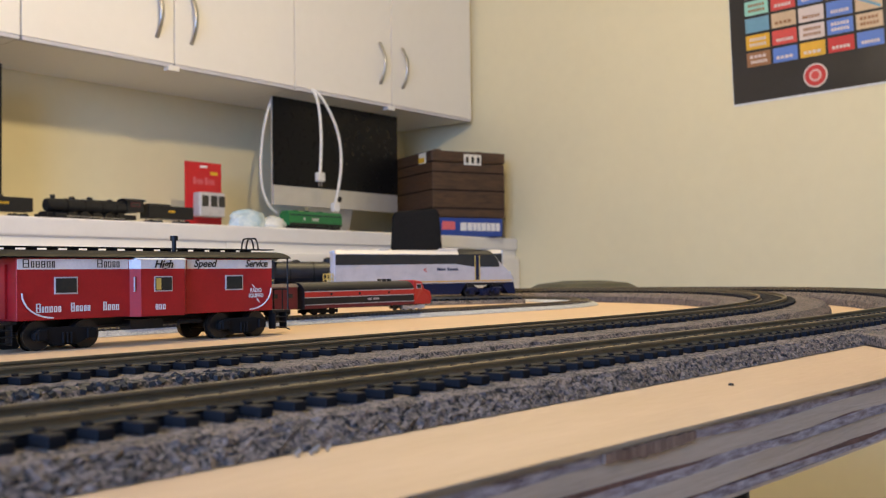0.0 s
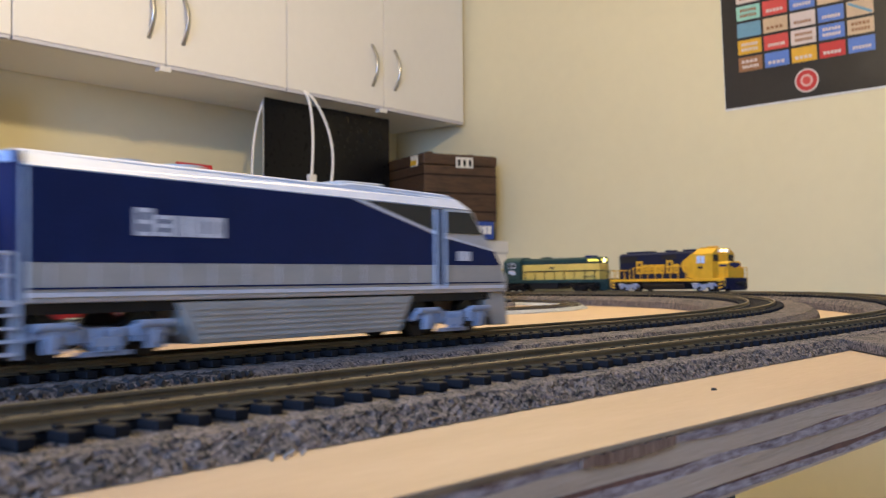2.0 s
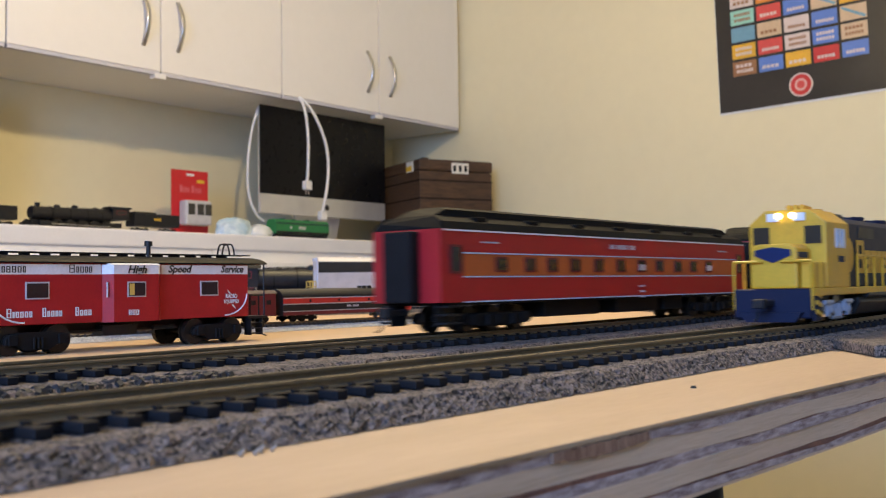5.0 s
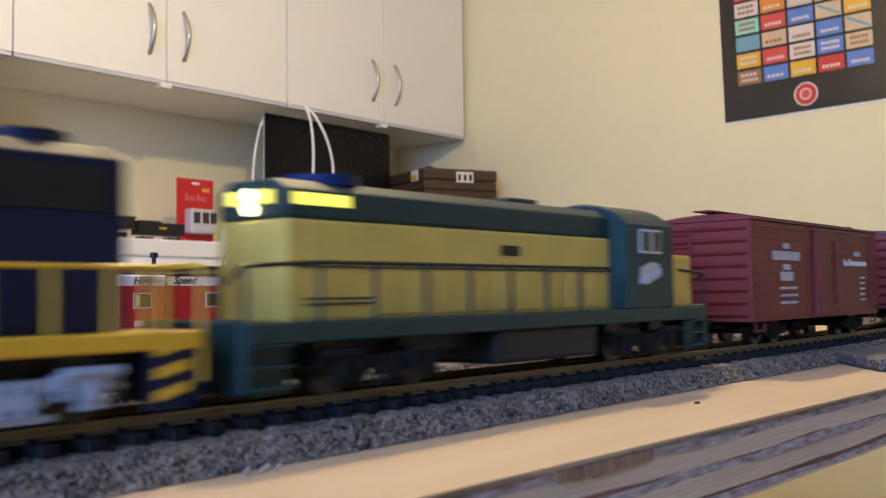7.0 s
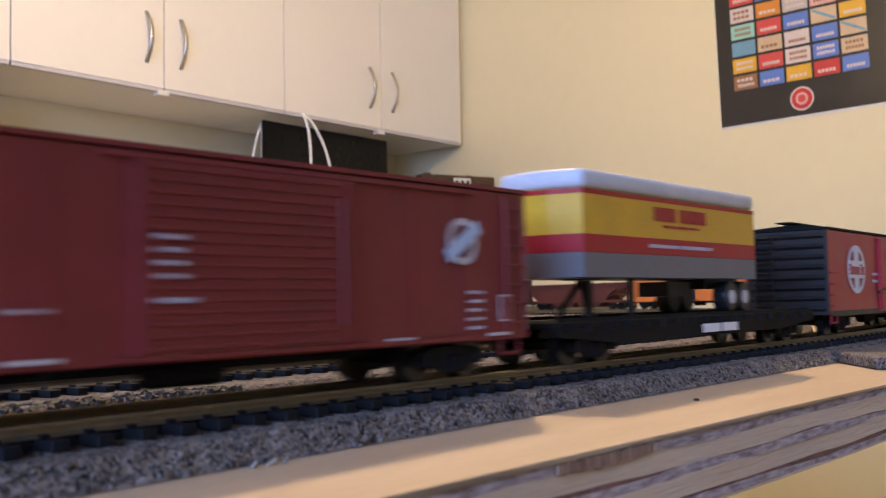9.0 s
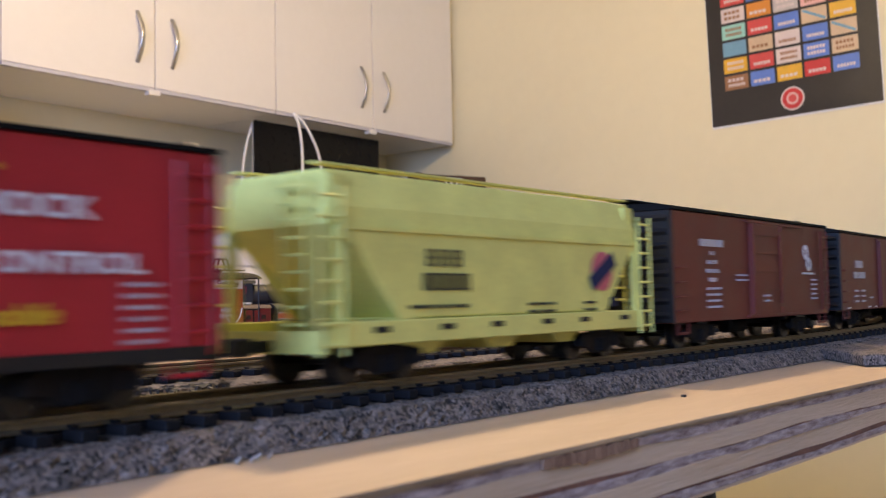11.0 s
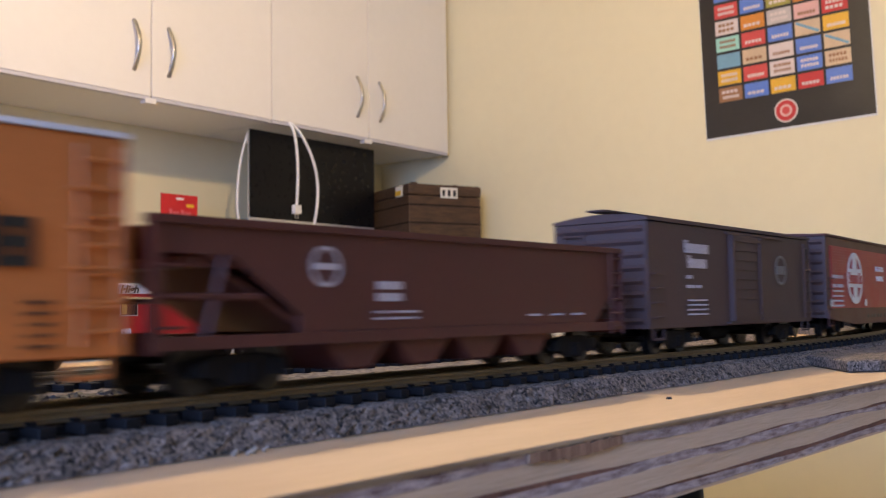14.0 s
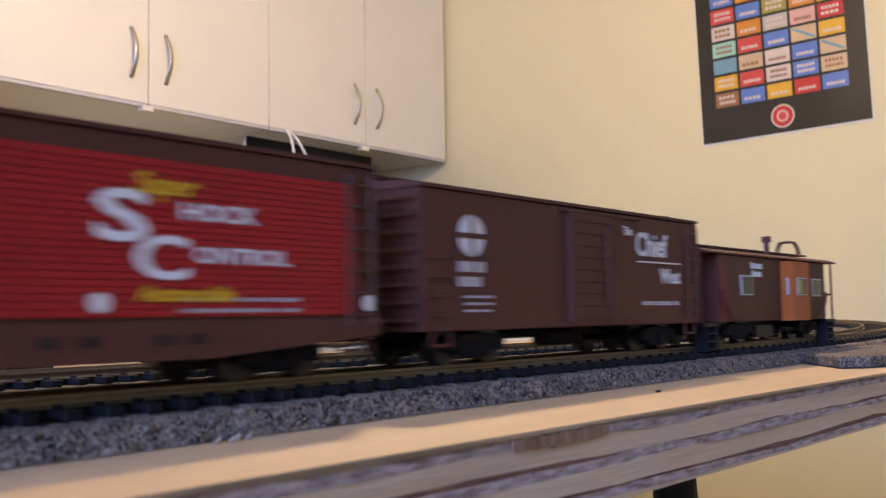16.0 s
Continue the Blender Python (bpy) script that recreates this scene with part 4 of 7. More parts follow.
def slogan(c, y, z, k, white, gold):
    """Two big white capitals with the rest of the words beside them, gold words above and below."""
    lettering("lettering", "Super", 0.0066 * k, gold, c, on_side(1, 0.0190, y - 0.012 * k, z + 0.0118 * k), shear=0.3)
    lettering("lettering", "S", 0.0150 * k, white, c, on_side(1, 0.0190, y - 0.0225 * k, z + 0.0042 * k), xs=2.0)
    lettering("lettering", "HOCK", 0.0054 * k, white, c, on_side(1, 0.0190, y + 0.0030 * k, z + 0.0064 * k), xs=1.35)
    lettering("lettering", "C", 0.0130 * k, white, c, on_side(1, 0.0190, y - 0.0125 * k, z - 0.0042 * k), xs=1.6)
    lettering("lettering", "ONTROL", 0.0050 * k, white, c, on_side(1, 0.0190, y + 0.0100 * k, z - 0.0030 * k), xs=1.35)
    lettering("lettering", "Automobile", 0.0048 * k, gold, c, on_side(1, 0.0190, y - 0.006 * k, z - 0.0115 * k), shear=0.3, xs=1.1)


freight_cars()


# ---- hoppers, flat car, cabooses ----
def covered_hopper():
    th = thing("covered_hopper", Matrix(), "pale yellow-green covered hopper with slanted ends and ladders", "covered hopper", "freight train")
    P = P_LIME
    bm = bmesh.new()
    hw = 0.0180
    # ribless tank: sides lean in above the shoulder, ends slope in below
    prism(bm, [(-hw, 0.0145), (hw, 0.0145), (hw, 0.0352), (hw - 0.0006, 0.0400), (hw - 0.0034, 0.0484), (-hw + 0.0034, 0.0484), (-hw + 0.0006, 0.0400), (-hw, 0.0352)], -0.0690, 0.0690)
    for v in bm.verts:
        if v.co.z < 0.02:
            v.co.y *= 0.60
    bevel(bm, 0.0006, 2, 20)
    part("body", bm, P, th)
    for y in (-0.033, 0.0, 0.033):
        bm = bmesh.new()
        prism(bm, [(y - 0.015, 0.0148), (y + 0.015, 0.0148), (y + 0.005, 0.0058), (y - 0.005, 0.0058)], -0.0130, 0.0130, "x")
        bevel(bm, 0.0004, 1)
        part("hopper_bay", bm, P, th)
    for s in (1, -1):
        bm = bmesh.new()
        box(bm, s * 0.0180, 0, 0.0116, 0.0016, 0.142, 0.0056)
        bevel(bm, 0.0003, 1)
        part("side_sill", bm, P, th)
        for y in (-0.055, -0.031, -0.010, 0.014, 0.034, 0.058):
            plate("sill_slot", th, rect(y - 0.0025, y + 0.0025, 0.0116, 0.0130), 0.0188, M_BLACK, (s,))
        bm = bmesh.new()
        box(bm, s * 0.0178, 0, 0.0352, 0.0016, 0.137, 0.0010)
        part("shoulder_rib", bm, P, th)
        for e in (-1, 1):
            plate("end_post", th, [(e * 0.0690, 0.0120), (e * 0.0660, 0.0120), (e * 0.0660, 0.0352), (e * 0.0690, 0.0352)], 0.0170, P, (s,), 0.0012)
            bm = bmesh.new()
            prism(bm, [(e * 0.0655, 0.0345), (e * 0.0500, 0.0345), (e * 0.0420, 0.0145), (e * 0.0480, 0.0145)], s * 0.0172, s * 0.0182, "x")
            part("slope_sheet", bm, P, th)
            ladder(th, s * 0.0192, e * 0.0715, 0.0070, 0.0440, 0.0076, 8, P)
        bm = bmesh.new()
        for k in range(9):
            rod(bm, (s * 0.0125, -0.062 + k * 0.0155, 0.0482), (s * 0.0125, -0.062 + k * 0.0155, 0.0496), 0.0005, 5)
        box(bm, s * 0.0125, 0, 0.0497, 0.0034, 0.140, 0.0005)
        part("running_board", bm, P, th)
    bm = bmesh.new()
    for k in range(4):
        rod(bm, (0, -0.048 + k * 0.032, 0.0482), (0, -0.048 + k * 0.032, 0.0500), 0.0050, 16)
    part("roof_hatch", bm, P, th)
    for e in (-1, 1):
        bm = bmesh.new()
        prism(bm, [(e * 0.0690, 0.0470), (e * 0.0690, 0.0360), (e * 0.0420, 0.0148), (e * 0.0420, 0.0200), (e * 0.0640, 0.0400), (e * 0.0640, 0.0470)], -0.0165, 0.0165, "x")
        part("slope_sheet", bm, P, th)
        bm = bmesh.new()
        box(bm, 0, e * 0.064, 0.0112, 0.034, 0.016, 0.0012)
        box(bm, 0, e * 0.072, 0.0100, 0.036, 0.0012, 0.0050)
        part("end_platform", bm, P, th)
        truck(th, e * 0.049)
        coupler(th, e * 0.0730)
        ladder(th, 0.008, e * 0.0718, 0.012, 0.0465, 0.0076, 9, P, "x")
    bm = bmesh.new()
    box(bm, 0, 0, 0.0105, 0.006, 0.138, 0.0024)
    part("underframe", bm, P, th)
    blocks("lettering", [0.95, -0.25, 0.95, -0.25, 0.95], 0.0042, M_LETTER_K, th, on_side(1, X1 - 0.0004, -0.0310, 0.0290), 0.2, 1.0, 0.2)
    blocks("lettering", [0.45, 0.8, 0.8, 0.8, 0.8, 0.8], 0.0042, M_LETTER_K, th, on_side(1, X1 - 0.0004, -0.0300, 0.0232), 0.2, 1.0, 0.18)
    small_print(th, -0.033, 0.0172, 1, 0.028, 0.0014, M_LETTER_K, 0.0184)
    small_print(th, 0.012, 0.0172, 2, 0.016, 0.0012, M_LETTER_K, 0.0184)
    small_print(th, 0.038, 0.0172, 2, 0.008, 0.0012, M_LETTER_K, 0.0184)
    disc("herald", th, 0.0184, 0.0455, 0.0265, 0.0060, L_PINK)
    bm = bmesh.new()
    box(bm, 0, 0, 0, 0.0160, 0.0046, 0.0002, Matrix.Rotation(radians(30), 4, "Z"))
    o = part("herald_bar", bm, P_BLUE, th)
    o.matrix_basis = on_side(1, 0.0187, 0.0455, 0.0265)
    plate("data_panel", th, rect(0.050, 0.054, 0.0158, 0.0186), 0.0183, P_NAVY, (1,))
    run(th, 0.506, 0.651)


def open_hopper():
    th = thing("open_hopper", Matrix(), "dark brown open hopper car with four sloped bays", "hopper car", "freight train")
    P = P_DKBROWN
    for s in (1, -1):
        bm = bmesh.new()
        prism(bm, [(-0.0880, 0.0345), (0.0930, 0.0345), (0.0930, 0.0260), (0.0760, 0.0115), (-0.0500, 0.0115), (-0.0500, 0.0160), (-0.0690, 0.0285), (-0.0880, 0.0285)], s * 0.0168, s * 0.0178, "x")
        part("side_sheet", bm, P, th)
        bm = bmesh.new()
        box(bm, s * 0.0176, 0.0025, 0.0350, 0.0026, 0.183, 0.0016)
        part("top_chord", bm, P, th)
        bm = bmesh.new()
        box(bm, s * 0.0176, 0.0025, 0.0110, 0.0020, 0.183, 0.0026)
        part("side_sill", bm, P, th)
        for e in (-0.0875, 0.0925):
            bm = bmesh.new()
            box(bm, s * 0.0175, e, 0.0220, 0.0018, 0.0022, 0.0260)
            part("end_post", bm, P, th)
        ladder(th, s * 0.0188, 0.0890, 0.0085, 0.0345, 0.0070, 6, P)
        grabs(th, s * 0.0178, -0.0845, (0.014, 0.020, 0.026), 0.006, P)
        bm = bmesh.new()
        rod(bm, (s * 0.0172, -0.0875, 0.0200), (s * 0.0172, -0.0600, 0.0200), 0.0008, 6)
        rod(bm, (s * 0.0172, -0.0750, 0.0120), (s * 0.0172, -0.0700, 0.0290), 0.0008, 6)
        part("brace", bm, P, th)
    bm = bmesh.new()
    box(bm, 0, 0.0025, 0.0270, 0.0320, 0.165, 0.0020)
    for e in (-1, 1):
        prism(bm, [(0.0025 + e * 0.0890, 0.0340), (0.0025 + e * 0.0875, 0.0330), (0.0025 + e * 0.0480, 0.0130), (0.0025 + e * 0.0500, 0.0125)], -0.0165, 0.0165, "x")
    part("floor_sheet", bm, P, th)
    for y in (-0.030, -0.006, 0.018, 0.042):
        bm = bmesh.new()
        prism(bm, [(y - 0.013, 0.0118), (y + 0.013, 0.0118), (y + 0.0045, 0.0035), (y - 0.0045, 0.0035)], -0.0165, 0.0165, "x")
        bevel(bm, 0.0005, 1)
        part("hopper_bay", bm, P, th)
    for e in (-1, 1):
        truck(th, 0.0025 + e * 0.066)
        coupler(th, e * 0.097)
        bm = bmesh.new()
        box(bm, 0, 0.0025 + e * 0.0895, 0.0110, 0.036, 0.0016, 0.0044)
        box(bm, 0, 0.0025 + e * 0.075, 0.0105, 0.006, 0.032, 0.0030)
        part("end_sill", bm, P, th)
    ring("herald", th, 0.0180, -0.0420, 0.0268, 0.0046, 0.0008, L_PALE)
    plate("herald", th, rect(-0.0455, -0.0385, 0.0261, 0.0275), 0.0180, L_PALE, (1,))
    for z in (0.0228, 0.0200):
        blocks("lettering", [0.8, 0.8, 0.8, 0.8, 0.8, 0.8], 0.0019, L_PALE, th, on_side(1, 0.0180, -0.0205, z), 0.2)
    small_print(th, -0.018, 0.0165, 2, 0.020, 0.0009, L_PALE, 0.0181)
    for y in (0.042, 0.054, 0.066):
        small_print(th, y, 0.0150, 1, 0.008, 0.0010, L_PALE, 0.0181)
    run(th, 1.2545, 1.4485)


def flat_car():
    th = thing("flat_car", Matrix(), "black piggyback flat car carrying a yellow trailer", "flat car", "freight train")
    L = 0.205
    bm = bmesh.new()
    box(bm, 0, 0.005, 0.0118, 0.0350, L, 0.0018)
    bevel(bm, 0.0003, 1)
    part("deck", bm, M_BLACK_SOFT, th)
    for s in (1, -1):
        bm = bmesh.new()
        prism(bm, [(-L / 2 + 0.005, 0.0110), (-L / 2 + 0.005, 0.0088), (-0.062, 0.0058), (0.072, 0.0058), (L / 2 + 0.005, 0.0088), (L / 2 + 0.005, 0.0110)], s * 0.0164, s * 0.0176, "x")
        part("side_sill", bm, M_BLACK_SOFT, th)
        for i in range(17):
            bm = bmesh.new()
            box(bm, s * 0.0180, -L / 2 + 0.012 + i * 0.0115, 0.0110, 0.0010, 0.0022, 0.0028)
            part("stake_pocket", bm, M_BLACK_SOFT, th)
        bm = bmesh.new()
        box(bm, s * 0.0165, 0.005, 0.0132, 0.0012, L - 0.01, 0.0012)
        part("curb_rail", bm, M_BLACK_SOFT, th)
        if s > 0:
            blocks("lettering", [0.8, 0.7, 0.7, 0.6, 0.7, 0.7, 0.7, -0.5, 0.8, 0.8, 0.7, 0.7, 0.7, 0.8], 0.0030, M_LETTER_W, th, on_side(1, 0.0186, 0.010, 0.0083), 0.14)
    for e in (-1, 1):
        truck(th, 0.005 + e * (L / 2 - 0.026))
        coupler(th, 0.005 + e * (L / 2 + 0.001))
    bm = bmesh.new()
    for e in (-1, 1):
        rod(bm, (e * 0.006, -0.060, 0.0125), (0, -0.054, 0.0258), 0.0010, 6)
    box(bm, 0, -0.054, 0.0258, 0.010, 0.008, 0.0010)
    part("hitch", bm, M_BLACK, th)
    run(th, 0.055, 0.255)
    # the trailer rides on the deck
    tr = thing("semi_trailer", Matrix(), "yellow semi-trailer with silver roof and red stripe on a flat car", "trailer", "freight train")
    bm = bmesh.new()
    hw = 0.0150
    y0, y1 = -0.0800, 0.0520
    out = [(-hw, y1), (hw, y1)] + [(hw * math.cos(a) if abs(math.cos(a)) < 0.75 else math.copysign(hw, math.cos(a)), y0 + 0.008 - 0.008 * math.sin(a)) for a in [math.pi * i / 10 for i in range(11)]]
    bm2 = bmesh.new()
    prism(bm2, out, 0.0335, 0.0525, "z")
    part("body", bm2, P_YELLOW, tr, "yellow trailer body")
    bm.free()
    bm = bmesh.new()
    prism(bm, [(x * 1.02, y) for x, y in out], 0.0526, 0.0586, "z")
    bevel(bm, 0.0022, 3, 50)
    part("roof", bm, P_GREY, tr, "pale silver roof", True)
    bm = bmesh.new()
    prism(bm, [(x * 1.012, y - 0.0002) for x, y in out], 0.0333, 0.0388, "z")
    part("red_stripe", bm, P_CRIMSON, tr)
    bm = bmesh.new()
    prism(bm, [(x * 1.012, y - 0.0002) for x, y in out], 0.0510, 0.0524, "z")
    part("red_stripe", bm, P_CRIMSON, tr)
    bm = bmesh.new()
    prism(bm, [(x * 1.014, y - 0.0003) for x, y in out], 0.0258, 0.0332, "z")
    part("skirt", bm, P_DUSKY, tr)
    blocks("lettering", [0.8, 0.7, 0.5, 0.8, 0.7, -0.6, 0.8, 0.7, 0.7, 0.5, 0.7, 0.5, 0.7], 0.0046, P_CRIMSON, tr, on_side(1, hw + 0.0003, -0.012, 0.0470), 0.2)
    small_print(tr, -0.012, 0.0430, 1, 0.034, 0.0014, P_CRIMSON, hw + 0.0003)
    small_print(tr, -0.012, 0.0362, 1, 0.060, 0.0018, L_PALE, hw + 0.0004)
    for y in (0.030, 0.042):
        for s in (1, -1):
            bm = bmesh.new()
            rod(bm, (s * 0.0090, y, 0.0190), (s * 0.0145, y, 0.0190), 0.0058, 20)
            bevel(bm, 0.0008, 2, 50)
            w = part("wheel", bm, M_BLACK, tr)
            bm = bmesh.new()
            rod(bm, (s * 0.0142, y, 0.0190), (s * 0.0148, y, 0.0190), 0.0026, 14)
            part("hub", bm, P_SILVER, w)
    bm = bmesh.new()
    box(bm, 0, 0.036, 0.0240, 0.016, 0.030, 0.0036)
    for s in (1, -1):
        box(bm, s * 0.008, -0.036, 0.0195, 0.0018, 0.0018, 0.0130)
        box(bm, s * 0.008, -0.036, 0.0133, 0.0040, 0.0040, 0.0010)
    box(bm, 0.0, 0.004, 0.0222, 0.012, 0.018, 0.0052)
    part("undercarriage", bm, M_BLACK, tr)
    run(tr, 0.055, 0.255)


def caboose(label, half, z0, zt, zr, m_side, m_band, m_roof, m_bay, bay, group=""):
    """A bay-window caboose: body, roof with running board, end platforms, rails, steps, stack."""
    th = thing("caboose", Matrix(), label, "caboose", group)
    hw = 0.0168
    bm = bmesh.new()
    prism(bm, [(-hw, z0), (hw, z0), (hw, zt), (-hw, zt)], -half, half)
    bevel(bm, 0.0003, 1)
    part("body", bm, m_side, th)
    bm = bmesh.new()
    arc = [(math.sin(a) * (hw + 0.0015) / math.sin(1.2), zt + (zr - zt) * (math.cos(a) - math.cos(1.2)) / (1 - math.cos(1.2)) + 0.0006) for a in [-1.2 + 2.4 * i / 14 for i in range(15)]]
    prism(bm, [(-hw - 0.0015, zt + 0.0001)] + [(hw + 0.0015, zt + 0.0001)] + arc[::-1], -half - 0.0135, half + 0.0135)
    part("roof", bm, m_roof, th)
    bm = bmesh.new()
    for q in (-0.003, 0, 0.003):
        box(bm, q, 0, zr + 0.0020, 0.0022, 2 * half + 0.026, 0.0006)
    for i in range(14):
        box(bm, 0, -half + 2 * half * (i + 0.5) / 14, zr + 0.0010, 0.0090, 0.0010, 0.0016)
    part("running_board", bm, m_roof, th)
    y0, y1 = bay
    for s in (1, -1):
        bm = bmesh.new()
        prism(bm, [(s * (hw - 0.0005), y0), (s * (hw + 0.0042), y0 + 0.0045), (s * (hw + 0.0042), y1 - 0.0045), (s * (hw - 0.0005), y1)], z0 - 0.0002, zt - 0.0008, "z")
        b = part("bay", bm, m_bay, th)
        if m_band:
            bm = bmesh.new()
            prism(bm, [(s * (hw - 0.0003), y0 - 0.0002), (s * (hw + 0.0044), y0 + 0.0044), (s * (hw + 0.0044), y1 - 0.0044), (s * (hw - 0.0003), y1 + 0.0002)], zt - 0.0056, zt - 0.0007, "z")
            part("bay_band", bm, m_band, b)
            bm = bmesh.new()
            prism(bm, [(s * hw, zt + 0.0006), (s * (hw + 0.0046), zt - 0.0008), (s * hw, zt - 0.0008)], y0 + 0.003, y1 - 0.003)
            part("bay_roof", bm, m_band, b)
        zc = (z0 + zt) / 2 + 0.0015
        plate("window_frame", b, rect((y0 + y1) / 2 - 0.0056, (y0 + y1) / 2 + 0.0056, zc - 0.0040, zc + 0.0040), hw + 0.0042, P_SILVER, (s,), 0.0003)
        plate("window_pane", b, rect((y0 + y1) / 2 - 0.0050, (y0 + y1) / 2 + 0.0050, zc - 0.0034, zc + 0.0034), hw + 0.0044, M_GLASS, (s,), 0.0003)
        plate("window_pane", b, rect((y0 + y1) / 2 - 0.0046, (y0 + y1) / 2 - 0.0016, zc - 0.0030, zc + 0.0030), hw + 0.0046, P_CREAM, (s,), 0.0002)
        bm = bmesh.new()
        box(bm, s * (hw + 0.0021), y0 + 0.0022, zc, 0.0030, 0.0006, 0.0076, Matrix.Rotation(-s * radians(44), 4, "Z"))
        part("bay_side_window", bm, P_SILVER, b)
        if m_band:
            for a, c in ((-half + 0.0003, y0 - 0.0004), (y1 + 0.0004, half - 0.0003)):
                plate("letter_board", th, rect(a, c, zt - 0.0056, zt - 0.0006), hw, m_band, (s,))
        for y in ((-half + y0) / 2 - 0.005, (half + y1) / 2 + 0.002):
            plate("window_frame", th, rect(y - 0.0062, y + 0.0062, zc - 0.0042, zc + 0.0042), hw, P_SILVER, (s,), 0.0005)
            plate("window_pane", th, rect(y - 0.0055, y + 0.0055, zc - 0.0035, zc + 0.0035), hw + 0.0003, M_GLASS, (s,), 0.0004)
    for e in (-1, 1):
        bm = bmesh.new()
        box(bm, 0, e * (half + 0.0070), z0 - 0.0008, 2 * hw, 0.0140, 0.0014)
        part("platform", bm, M_BLACK, th)
        for s in (1, -1):
            bm = bmesh.new()
            for k in range(4):
                box(bm, s * (hw - 0.0030), e * (half + 0.0065), z0 - 0.0012 - k * 0.0030, 0.0056, 0.0080, 0.0006)
            for d in (-0.0042, 0.0042):
                box(bm, s * (hw - 0.0030), e * (half + 0.0065) + d, z0 - 0.0056, 0.0060, 0.0005, 0.0110)
            part("step", bm, M_BLACK, th)
            bm = bmesh.new()
            rod(bm, (s * (hw - 0.0012), e * (half + 0.0132), z0), (s * (hw - 0.0012), e * (half + 0.0132), zt), 0.0005, 6)
            rod(bm, (s * (hw - 0.0060), e * (half + 0.0132), z0), (s * (hw - 0.0060), e * (half + 0.0132), z0 + 0.012), 0.0005, 6)
            rod(bm, (s * (hw - 0.0012), e * (half + 0.0132), z0 + 0.012), (s * 0.003, e * (half + 0.0132), z0 + 0.012), 0.0005, 6)
            rod(bm, (s * 0.003, e * (half + 0.0132), z0), (s * 0.003, e * (half + 0.0132), z0 + 0.012), 0.0005, 6)
            part("end_rail", bm, M_BLACK if m_band else m_side, th)
            # curved grab iron beside the platform
            bm = bmesh.new()
            pts = [Vector((s * (hw + 0.0012), e * (half - 0.002 - 0.016 * (1 - math.cos(a))), z0 + 0.0130 - 0.0120 * math.sin(a))) for a in [i * math.pi / 16 for i in range(9)]]
            for a, b in zip(pts, pts[1:]):
                rod(bm, a, b, 0.00045, 5)
            part("grab_iron", bm, P_WHITE if m_band else m_side, th)
        bm = bmesh.new()
        box(bm, 0.004, e * (half + 0.0008), (z0 + zt) / 2 - 0.001, 0.0090, 0.0012, (zt - z0) * 0.86)
        part("end_door", bm, m_side, th)
        bm = bmesh.new()
        rod(bm, (-0.006, e * (half + 0.0140), z0 + 0.006), (-0.006, e * (half + 0.0146), z0 + 0.006), 0.0036, 14)
        part("brake_wheel", bm, M_BLACK, th)
        coupler(th, e * (half + 0.0150))
        ladder(th, -0.010, e * (half + 0.0142), z0 + 0.001, zr, 0.0070, 8, M_BLACK if m_band else m_side, "x")
    # roof ladder hoops at one end
    for q in (0, 0.0035):
        bm = bmesh.new()
        pts = [Vector((0.0055 * math.cos(a), half - 0.004 + q, zr + 0.0016 + 0.0070 * min(1.0, 1.2 * math.sin(a)))) for a in [i * math.pi / 10 for i in range(11)]]
        for a, b in zip(pts, pts[1:]):
            rod(bm, a, b, 0.0005, 6)
        part("ladder_hoop", bm, M_BLACK if m_band else m_side, th)
    bm = bmesh.new()
    rod(bm, (0.006, 0.018, zr - 0.001), (0.006, 0.018, zr + 0.0062), 0.0012, 12)
    rod(bm, (0.006, 0.018, zr + 0.0062), (0.006, 0.018, zr + 0.0088), 0.0022, 14)
    part("stack", bm, M_BLACK if m_band else m_side, th)
    bm = bmesh.new()
    box(bm, 0, 0, z0 - 0.0022, 0.009, 2 * half, 0.0040)
    box(bm, 0.007, -0.004, z0 - 0.0044, 0.010, 0.020, 0.0050)
    rod(bm, (0.010, -half + 0.03, z0 - 0.0045), (0.010, half - 0.03, z0 - 0.0045), 0.0006, 6)
    rod(bm, (0.012, 0.016, z0 - 0.0040), (0.012, 0.030, z0 - 0.0040), 0.0014, 8)
    part("underframe", bm, M_BLACK, th)
    k = z0 / 0.0090 if m_band else 1.0
    for e in (-1, 1):
        truck(th, e * (half - 0.0240), s=min(1.32, k))
    return th, hw


